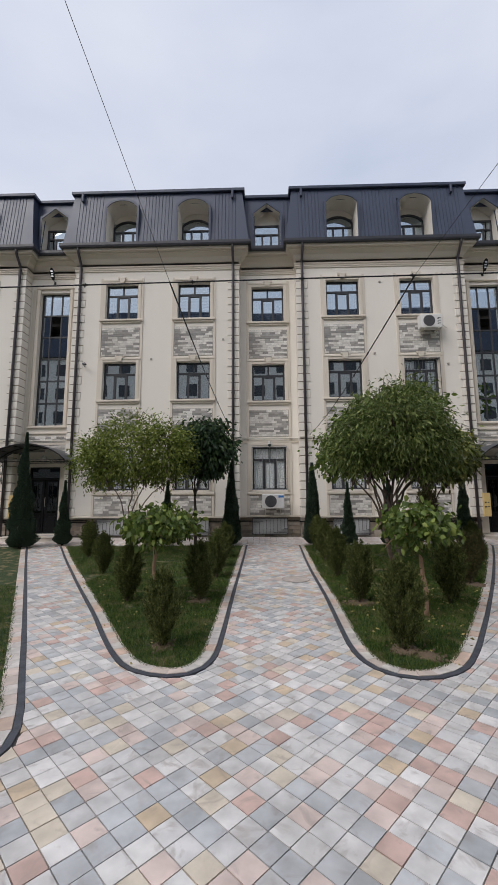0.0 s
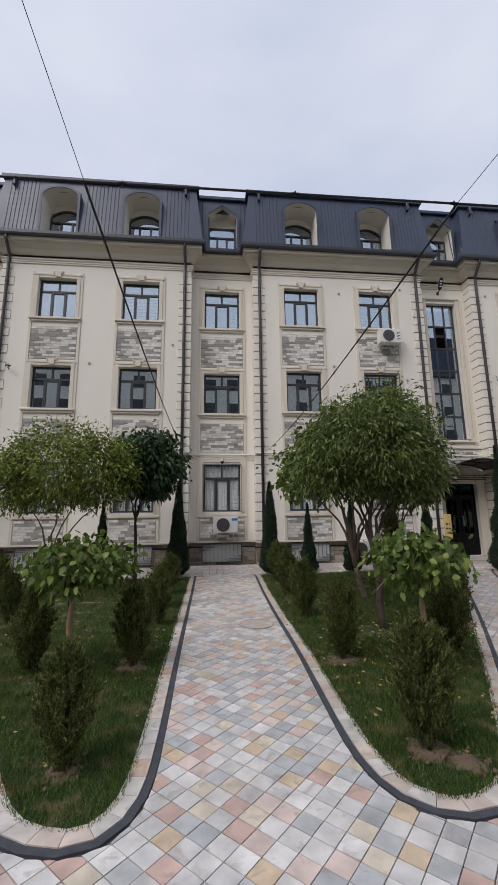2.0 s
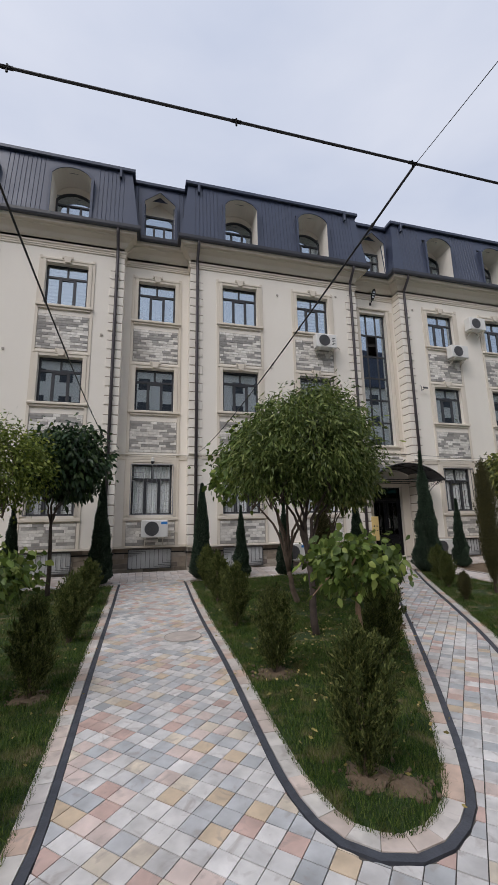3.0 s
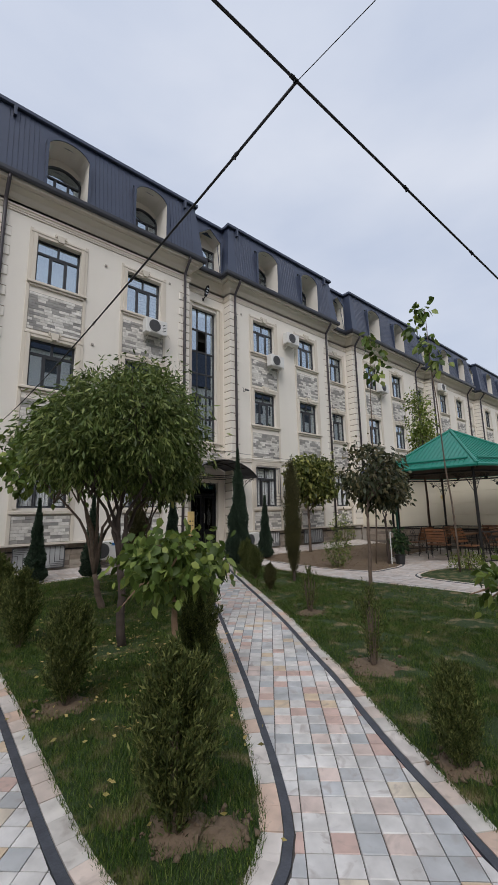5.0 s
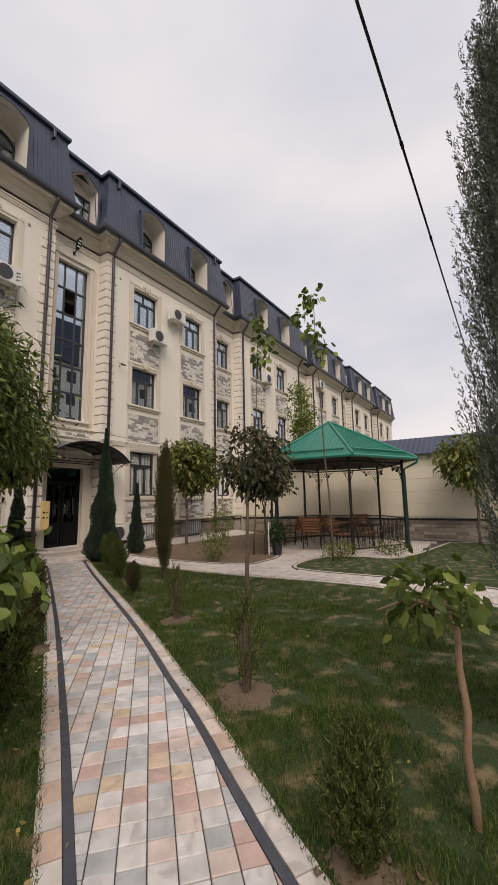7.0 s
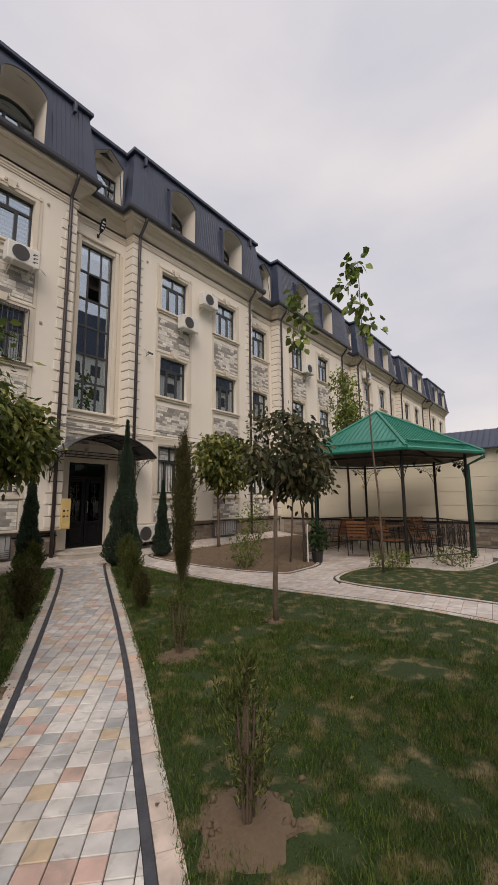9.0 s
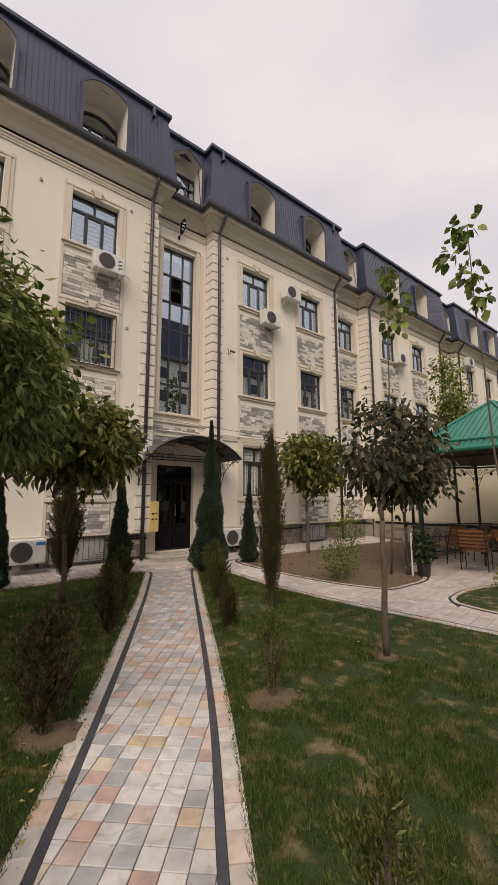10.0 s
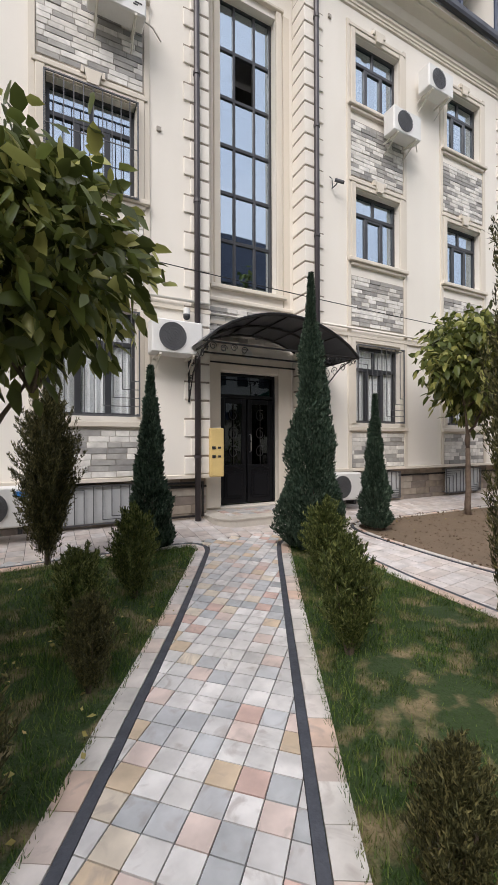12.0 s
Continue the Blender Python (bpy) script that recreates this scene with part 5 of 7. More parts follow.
THUJA_SMALL = conifer_mesh(43, 1.9, 0.23, 18000, NEEDLE_BLUE, "spire", 0.05, 0.28)
RAGGED = plume_mesh(44, 3.12, 0.235, 330, 210, NEEDLE_BROWN, 0.032, 0.03, 1.0, 0.25)
BROWN = plume_mesh(45, 2.15, 0.36, 340, 130, NEEDLE_BROWN, 0.042, 0.03)
BIG_JUNIPER = plume_mesh(46, 5.9, 0.44, 950, 180, NEEDLE_GREY, 0.034, 0.036, 1.25, 0.3, 0.36)

rg = random.Random(2)
small = [(-1.03, 6.09, 0.9, 0), (-2.0, 7.93, 0.97, 1), (-0.92, 7.96, 1.0, 0), (-0.87, 9.77, 1.02, 1), (-3.24, 10.13, 0.94, 0), (-4.41, 12.17, 1.07, 1), (-0.91, 12.17, 1.0, 0), (-0.9, 11.0, 0.95, 0),
         (1.43, 6.05, 1.02, 0), (1.44, 7.87, 1.0, 1), (2.74, 7.85, 1.05, 0), (1.48, 9.86, 1.05, 0), (1.56, 11.75, 1.12, 1), (1.6, 13.4, 1.08, 0), (5.29, 12.35, 0.83, 1), (3.65, 9.12, 1.0, 2), (4.82, 11.05, 0.84, 2),
         (5.79, 13.15, 0.92, 0), (6.14, 10.3, 0.62, 2), (6.88, 11.6, 0.9, 1), (7.4, 12.5, 0.98, 0), (2.98, 5.30, 0.72, 1), (5.31, 11.95, 0.63, 2)]
for x, y, sc, k in small:
    ob = conifer("small bushy green juniper in the turf" if k < 2 else "small brownish-green juniper in bare earth", x, y, JUNIPERS[k], 0.9, rz=rg.uniform(0, 360), scale=sc, group="junipers in the beds")
    bush_stems(ob, 0.8, int(x * 31 + y * 7))
for x, y, sc in ((4.06, 6.58, 1.08), (5.30, 8.5, 0.95)):
    ob = conifer("thin young juniper with sparse sprigs in an earth mound", x, y, SAPLING, 0.85, BARK, rg.uniform(0, 360), sc, "junipers in the beds")
    bush_stems(ob, 0.8, int(x * 31))
for x, y, sc in ((1.62, 14.4, 1.0), (-0.92, 14.4, 1.0)):
    conifer("narrow dark conical thuja beside the paved path", x, y, THUJA, 2.5, rz=rg.uniform(0, 360), scale=sc, group="thujas along the house")
for x, y, sc in ((6.25, 14.45, 1.18), (9.62, 14.15, 1.08), (3.95, 14.4, 1.05), (-6.2, 14.4, 1.05), (2.72, 14.5, 1.0), (-2.95, 14.5, 1.05)):
    conifer("slim conical thuja close to the house wall", x, y, THUJA_SMALL, 1.9, rz=rg.uniform(0, 360), scale=sc, group="thujas along the house")
conifer("tall bluish thuja beside the entrance door", 8.14, 13.75, THUJA_DOOR, 3.0)
conifer("tall bluish thuja beside the entrance door", -7.25, 13.9, THUJA_DOOR, 3.0, rz=120)
conifer("ragged narrow juniper with brownish tips on the lawn", 7.27, 10.68, RAGGED, 3.0)
conifer("dark brownish columnar juniper near the house wall", 5.12, 14.4, BROWN, 2.0)
conifer("very tall grey-green columnar juniper on the lawn", 4.36, 4.42, BIG_JUNIPER, 5.1)

broad_tree("round tree with broad lobed leaves and several stems", (3.03, 11.2), 0.6,
           [(1.9, 11.2, 2.2), (2.5, 11.5, 2.4), (3.5, 10.8, 2.4), (4.0, 11.3, 2.3), (3.0, 11.1, 3.0), (2.3, 10.8, 2.2)],
           [((2.9, 11.1, 2.95), (1.2, 1.1, 0.85)), ((3.45, 10.75, 3.2), (0.6, 0.6, 0.7)), ((2.0, 11.4, 2.6), (0.65, 0.6, 0.5)), ((3.6, 11.3, 2.6), (0.5, 0.5, 0.45))],
           8000, (0.125, 0.044), (BARK, LEAF_FIG), 50, 0.05, 0.6, 0.15, twigs=26)
broad_tree("large round willow-leaved tree with a dark trunk", (2.46, 9.05), 1.05,
           [(1.8, 8.9, 2.1), (2.2, 9.4, 2.4), (2.8, 8.8, 2.3), (3.2, 9.3, 2.1), (2.5, 9.1, 2.8), (2.0, 9.3, 2.2)],
           [((2.45, 9.1, 2.78), (0.92, 0.9, 0.78)), ((3.08, 9.25, 2.45), (0.55, 0.6, 0.55)), ((1.8, 9.05, 2.5), (0.52, 0.55, 0.5)), ((2.7, 9.2, 3.1), (0.6, 0.6, 0.5))],
           26000, (0.10, 0.013), (BARK_DARK, LEAF_WILLOW), 51, 0.045, 1.0, 0.12, twigs=26)
broad_tree("round light-green tree with slender stems", (-3.27, 12.2), 0.53,
           [(-4.07, 11.99, 2.12), (-3.43, 12.52, 2.33), (-2.79, 11.99, 2.23), (-2.26, 12.31, 2.12)],
           [((-3.48, 12.20, 2.76), (1.17, 1.06, 0.90)), ((-2.58, 12.31, 2.70), (0.80, 0.85, 0.80)), ((-4.28, 12.09, 2.49), (0.58, 0.64, 0.58))],
           17000, (0.095, 0.018), (BARK, LEAF_LIGHT), 52, 0.035, 0.8, 0.13)
broad_tree("dark glossy round-crowned tree with forked trunk", (-1.86, 13.4), 1.5,
           [(-2.1, 13.3, 2.3), (-1.55, 13.5, 2.35), (-1.4, 13.3, 2.3), (-1.8, 13.4, 2.7)],
           [((-1.68, 13.4, 2.98), (0.9, 0.85, 0.78))], 6500, (0.15, 0.034), (BARK_DARK, LEAF_DARK), 53, 0.04, 1.0, 0.13)
broad_tree("low umbrella-shaped tree with lobed leaves", (2.14, 7.23), 0.89,
           [(1.89, 7.13, 1.11), (2.39, 7.28, 1.13), (2.14, 7.48, 1.15)],
           [((2.12, 7.20, 1.16), (0.38, 0.38, 0.17))], 1200, (0.09, 0.032), (BARK_PALE, LEAF_FIG), 54, 0.028, 0.9, 0.09, twigs=8)
broad_tree("low umbrella-shaped tree with lobed leaves", (-1.54, 7.8), 0.87,
           [(-1.85, 7.75, 1.10), (-1.23, 7.85, 1.12), (-1.49, 7.54, 1.12)],
           [((-1.52, 7.77, 1.14), (0.49, 0.46, 0.19))], 1500, (0.09, 0.032), (BARK_PALE, LEAF_FIG), 55, 0.028, 0.9, 0.09, twigs=8)
broad_tree("round tree with large drooping leaves and forked trunk", (4.76, 12.98), 1.12,
           [(4.35, 12.62, 1.94), (5.12, 12.72, 1.99), (4.71, 12.32, 2.14)],
           [((4.81, 12.60, 2.55), (0.88, 0.82, 0.53)), ((4.81, 12.57, 2.91), (0.59, 0.59, 0.39))], 4400, (0.165, 0.040), (BARK, LEAF_BROAD), 57, 0.04, 0.55, 0.13)
broad_tree("small plum tree with dark reddish-green leaves", (6.85, 8.38), 1.45,
           [(6.92, 8.25, 1.94), (7.34, 8.46, 1.99), (7.24, 8.67, 2.10)],
           [((7.22, 8.46, 2.31), (0.55, 0.55, 0.50)), ((7.45, 8.36, 1.94), (0.42, 0.37, 0.26))], 2600, (0.105, 0.026), (BARK, LEAF_PLUM), 58, 0.03, 0.7, 0.11)
broad_tree("small plum tree with dark reddish-green leaves", (11.45, 10.75), 1.1,
           [(11.15, 10.6, 1.9), (11.8, 10.8, 1.9), (11.4, 11.0, 2.0)],
           [((11.5, 10.75, 2.3), (0.72, 0.66, 0.58))], 3000, (0.105, 0.028), (BARK_DARK, LEAF_PLUM), 59, 0.035, 0.7, 0.12)
broad_tree("round tree with large drooping leaves near the house", (12, 14.25), 1.31,
           [(11.52, 14.01, 2.23), (12.39, 14.10, 2.23), (12.00, 14.30, 2.42)],
           [((12.00, 14.10, 2.91), (1.02, 0.73, 0.73)), ((12.29, 14.10, 2.52), (0.78, 0.68, 0.48))], 4400, (0.18, 0.040), (BARK, LEAF_BROAD), 60, 0.045, 0.6, 0.15)
broad_tree("round leafy tree by the boundary wall", (16.3, 5.6), 1.35,
           [(15.99, 5.39, 2.18), (16.61, 5.70, 2.18), (16.30, 5.91, 2.29)],
           [((16.30, 5.60, 2.76), (0.94, 0.94, 0.83))], 3000, (0.18, 0.038), (BARK, LEAF_BROAD), 61, 0.04, 1.0, 0.15)
broad_tree("slim leafy tree behind the gazebo", (15.84, 11.5), 3.26,
           [(15.74, 11.40, 4.61), (16.03, 11.60, 4.99)],
           [((15.84, 11.50, 5.18), (0.43, 0.43, 1.06)), ((15.94, 11.50, 4.32), (0.58, 0.48, 0.48))], 2400, (0.11, 0.03), (BARK, LEAF_LIGHT), 62, 0.04, 0.6, 0.15)
broad_tree("leaning young tree with large lobed leaves", (3.5, 4.91), 0.92,
           [(3.43, 5.01, 1.06), (3.33, 4.95, 1.06)],
           [((3.35, 5.00, 1.08), (0.15, 0.15, 0.09))], 220, (0.075, 0.026), (BARK_PALE, LEAF_FIG), 63, 0.018, 0.8, 0.06, twigs=5)


def tall_sapling(label, x, y, tops, seed):
    """A thin whip with a few bunches of big leaves."""
    rng, rg_ = np.random.default_rng(seed), random.Random(seed)
    g = ground_z(x, y)
    ob = thing("sapling", label, "tree", x, y, g - 0.02)
    s = Shape()
    tip = Vector(tops[-1][:3]) - Vector((x, y, g))
    s.tube([Vector((0, 0, -0.03)).lerp(tip, k / 8) + Vector((0.03 * math.sin(k), 0.02 * math.cos(k * 2), 0)) for k in range(9)], [0.026 - 0.0022 * k for k in range(9)], 7)
    part("trunk", s, BARK, ob, smooth=True)
    pl, wy = [], []
    for tx, ty, tz, r, n in tops:
        d = unit(rng.normal(size=(n, 3)))
        pl.append(np.array([tx - x, ty - y, tz - g]) + d * r * rng.random((n, 1)))
        wy.append(d + rng.normal(size=(n, 3)) * 0.3)
    part("crown", leaves("crown", rng, np.concatenate(pl), np.concatenate(wy), 0.22, 0.085, LEAF_FIG, 0.2, 0.6), None, ob)


tall_sapling("tall thin sapling with bunches of lobed leaves", 11.1, 8.55, [(11.03, 8.54, 5.6, 0.30, 22), (10.97, 8.69, 6.15, 0.36, 30), (10.85, 8.97, 6.7, 0.36, 28), (10.94, 8.76, 7.2, 0.30, 26)], 71)
tall_sapling("tall thin sapling with bunches of lobed leaves", 11.2, 11.0, [(11.26, 10.6, 5.85, 0.34, 26), (11.27, 10.58, 6.5, 0.38, 34), (11.2, 10.7, 7.1, 0.28, 22)], 72)


def low_shrub(label, x, y, h, r, n, leaf, seed):
    rng = np.random.default_rng(seed)
    ob = thing("shrub", label, "shrub", x, y, ground_z(x, y))
    p, w = blob_leaves(rng, [((0, 0, h * 0.55), (r, r, h * 0.5))], n, 0.3, 0.05, 8)
    p[:, 2] = np.maximum(p[:, 2], 0.01)
    s, rg_ = Shape(), random.Random(seed)
    for k in range(8):
        t = Vector(p[rg_.randrange(len(p))])
        s.tube([(0, 0, -0.02), t * 0.5 + Vector((0, 0, 0.03)), t], [0.008, 0.006, 0.003], 5)
    part("twigwork", s, BARK, ob, kind="stuff")
    part("foliage", leaves("foliage", rng, p, w, 0.07, 0.014, leaf, droop=0.2), None, ob)


low_shrub("loose light-green bamboo-like shrub in the earth bed", 10.15, 11.45, 1.5, 0.35, 700, LEAF_LIGHT, 81)
low_shrub("loose low green shrub in the earth bed", 9.75, 11.35, 0.75, 0.35, 600, LEAF_WILLOW, 82)
low_shrub("low green herbs at the gazebo edge", 11.6, 8.55, 0.42, 0.5, 700, LEAF_LIGHT, 83)
low_shrub("low green herbs at the gazebo edge", 12.9, 7.6, 0.42, 0.5, 500, LEAF_WILLOW, 84)
low_shrub("dark leafy shrub against the house wall", 14.4, 14.5, 1.1, 0.5, 600, LEAF_DARK, 85)

# fallen leaves on turf
rng = np.random.default_rng(91)
spots = []
for cx, cy, rx, ry, n in ((2.3, 8.5, 0.7, 1.1, 420), (1.9, 6.9, 0.5, 0.8, 90), (4.7, 12.6, 0.9, 0.7, 140), (4.3, 11.0, 0.8, 1.2, 30), (-1.9, 9.3, 1.0, 1.8, 320), (5.5, 7.5, 1.8, 2.0, 40), (10.8, 12.6, 1.0, 1.5, 25), (10.8, 10.9, 0.5, 0.3, 15)):
    q = np.column_stack([rng.normal(cx, rx, n), rng.normal(cy, ry, n)])
    spots.append(q)
q = np.concatenate(spots)
q = q[np.any([inside_many(p, q) for p in PLANTED], axis=0)]
pl = np.column_stack([q, z_many(q) + 0.045])
wy = rng.normal(size=(len(q), 3)) * np.array([1, 1, 0.15])
tagged(part("fallen_leaves", leaves("fallen_leaves", rng, pl, wy, 0.042, 0.011, DRY_LEAF, 0.3), None), "pale yellow leaves fallen on the turf", "leaves", kind="stuff")

# clods on the bare earth
rng = np.random.default_rng(95)
e = np.array(EARTH_BED)
q = e.min(0) + rng.random((5200, 2)) * (e.max(0) - e.min(0))
q = q[inside_many(EARTH_BED, q)]
q = np.concatenate([q] + [np.column_stack([rng.normal(x, r * 0.5, 70), rng.normal(y, r * 0.5, 70)]) for x, y, r in MOUNDS])
n = len(q)
c = np.column_stack([q, z_many(q) + np.where(np.arange(n) < n - 70 * len(MOUNDS), 0.012, 0.024)])
r = (0.006 + 0.022 * rng.random(n) ** 3)[:, None]
arms = [np.array(a) for a in ((1, 0, 0), (0, 1, 0), (-1, 0, 0), (0, -1, 0), (0, 0, 0.8), (0, 0, -0.8))]
v = np.stack([c + (a + rng.normal(size=(n, 3)) * 0.25) * r for a in arms], 1).reshape(-1, 3)
i = np.arange(n)[:, None] * 6
loops = np.concatenate([i + np.array(t) for t in ((0, 1, 4), (1, 2, 4), (2, 3, 4), (3, 0, 4), (1, 0, 5), (2, 1, 5), (3, 2, 5), (0, 3, 5))], 1).ravel()
tagged(part("earth_clods", fast_mesh("earth_clods", v, loops, 3, EARTH), None), "loose brown clods on the bare earth", "earth", kind="stuff")

# ---- fittings on the house ----
def air_conditioner(label, x, y, z, sticker=None, hung=True, letters=False):
    """Outdoor unit, its back 0.12 m off the wall at y; x, z: lower left front corner."""
    w, h, d = 0.76, 0.52, 0.28
    ob = thing("air_conditioner", label, "air conditioner", x, y, z, group="outdoor units on the house")
    s = Shape()
    s.box(0, w, -d, 0, 0.03, h, 0.018)
    part("case", s, WHITE_PLASTIC, ob)
    s = Shape()
    cx, cz, r = 0.30, 0.275, 0.20
    s.tube([(cx, -d - 0.002, cz), (cx, -d - 0.006, cz)], r, 28)
    part("fan_recess", s, GREY_IRON, ob)
    s = Shape()
    for k in range(1, 6):
        rr = r * k / 5
        s.tube([(cx + rr * math.cos(q / 24 * 2 * math.pi), -d - 0.014, cz + rr * math.sin(q / 24 * 2 * math.pi)) for q in range(25)], 0.0035, 4, False)
    for q in range(12):
        a = q / 12 * 2 * math.pi
        s.tube([(cx + 0.03 * math.cos(a), -d - 0.014, cz + 0.03 * math.sin(a)), (cx + r * math.cos(a), -d - 0.014, cz + r * math.sin(a))], 0.003, 4)
    part("fan_guard", s, GREY_IRON, ob)
    s = Shape()
    for k in range(5):
        s.box(w - 0.004, w + 0.003, -d + 0.05, -0.05, 0.12 + 0.07 * k, 0.15 + 0.07 * k, 0.002)
    part("side_louvre", s, BLACK_PLASTIC, ob)
    if sticker:
        s = Shape()
        s.box(0.56, 0.74, -d - 0.003, -d, 0.40, 0.47)
        part("sticker", s, sticker, ob)
    if letters:
        for k, bars in enumerate((((0, 0), (1, 2)), ((0, 1), (2, 0)), ((0, 2), (2, 2)))):
            s = Shape()
            z0 = 0.14 + 0.10 * (2 - k)
            s.box(0.58, 0.64, -d - 0.004, -d, z0, z0 + 0.018)
            s.box(0.60, 0.70, -d - 0.004, -d, z0 + 0.03, z0 + 0.05)
            part("mark_bar", s, BLACK_PLASTIC, ob)
    for bx in (0.12, w - 0.14):
        s = Shape()
        if hung:
            s.box(bx - 0.015, bx + 0.015, -d, 0.10, 0.0, 0.03)
            s.tube([(bx, -d + 0.03, 0.0), (bx, 0.10, -0.22)], 0.012, 5)
        else:
            s.box(bx - 0.02, bx + 0.03, -d + 0.03, -0.03, -0.06, 0.03, 0.006)
        part("bracket", s, GAS if hung else BLACK_PLASTIC, ob)
    if hung:
        s = Shape()
        s.tube([(w, -0.08, 0.18), (w + 0.15, -0.02, 0.20), (w + 0.3, 0.08, 0.15)], 0.012, 6)
        part("hose", s, GAS, ob)
    return ob


air_conditioner("white outdoor cooling unit hung below a window", 5.62, 15.45, 7.33, letters=True)
air_conditioner("white outdoor cooling unit hung below a window", 11.15, 15.45, 7.47)
air_conditioner("white outdoor cooling unit hung beside a window", 12.15, 15.45, 8.72)
air_conditioner("white outdoor cooling unit above the plinth", 0.05, 15.86, 1.13, sticker=BLUE)
air_conditioner("white outdoor cooling unit standing on the apron", 4.20, 15.45, 0.36, sticker=BLUE, hung=False)
air_conditioner("white outdoor cooling unit beside the entrance", 6.45, 15.47, 2.68)
air_conditioner("white outdoor cooling unit hung below a window", 19.4, 15.45, 7.9)
air_conditioner("white outdoor cooling unit hung beside a window", 23.2, 15.45, 4.4)
air_conditioner("white outdoor cooling unit hung beside a window", 27.0, 15.45, 9.4)
air_conditioner("white outdoor cooling unit standing on the apron", 9.55, 15.47, 0.34, hung=False)


def window_grille(label, x, y, z, w, h, curved, iron=GREY_IRON, backing=False):
    """Welded bars in front of a window, with a stepped key pattern where curved is set."""
    ob = thing("window_grille", label, "window grille", x, y, z, group="grilles on the windows")
    s = Shape()
    for a, b, c, d in ((0, w, 0, 0.02), (0, w, h - 0.02, h), (0, 0.02, 0.02, h - 0.02), (w - 0.02, w, 0.02, h - 0.02)):
        s.box(a, b, -0.02, 0.0, c, d)
    for a in (0.03, w - 0.03):
        for c in (0.03, h - 0.03):
            s.box(a - 0.008, a + 0.008, 0.0, 0.16, c - 0.008, c + 0.008)
    part("grille_frame", s, iron, ob)
    n = int(w / 0.115)
    for k in range(1, n):
        a = w * k / n
        s = Shape()
        cut_lo = h * 0.40 * max(0, k / n - 0.5) * 2 if curved else 0
        cut_hi = h * 0.40 * max(0, 0.5 - k / n) * 2 if curved else 0
        s.box(a - 0.006, a + 0.006, -0.016, -0.004, 0.02 + cut_lo, h - 0.02 - cut_hi)
        if cut_lo:
            s.box(a - 0.006, w - 0.02, -0.016, -0.004, 0.014 + cut_lo, 0.026 + cut_lo)
        if cut_hi:
            s.box(0.02, a + 0.006, -0.016, -0.004, h - 0.026 - cut_hi, h - 0.014 - cut_hi)
        part("bar", s, iron, ob)
    if not curved:
        s = Shape()
        s.box(0.02, w - 0.02, -0.018, -0.006, h * 0.5 - 0.006, h * 0.5 + 0.006)
        part("cross_bar", s, iron, ob)
    if backing:
        s = Shape()
        s.box(0.02, w - 0.02, 0.02, 0.03, 0.02, h - 0.02)
        part("backing_sheet", s, PALE_SHEET, ob)
    return ob


for x, y in axes:
    if -8 < x < 15.5:
        window_grille("grey welded bars with a stepped pattern before a ground-floor window", x - 0.63, y - 0.09, 1.80, 1.26, 1.52, True, PALE_IRON if abs(x) < 1 else GREY_IRON)
window_grille("dark bars before an upper-floor window", 5.71 - 0.62, FRONT - 0.10, 4.95, 1.24, 1.42, False)
for x, y in axes:
    if -8 < x < 15.5:
        window_grille("grey bars over a basement window in the plinth", x - 0.62, y + 0.02, 0.26, 1.24, 0.56, True, GREY_IRON, True)
for c, h, kind in RECESSES:
    if kind == "E" and -10 < c < 10:
        for sg in (-1, 1):
            x0 = c + sg * (h + 0.45)
            f = thing("plinth_panel", "stone plinth panel framed in dark angle iron", "wall panel", x0 - 0.38, FRONT + 0.06, 0.24)
            for k, (a, b, c_, d) in enumerate(((0, 0.76, 0, 0.03), (0, 0.76, 0.53, 0.56), (0, 0.03, 0.03, 0.53), (0.73, 0.76, 0.03, 0.53))):
                s = Shape()
                s.box(a, b, -0.03, 0.0, c_, d)
                part("frame_bar", s, IRON, f)

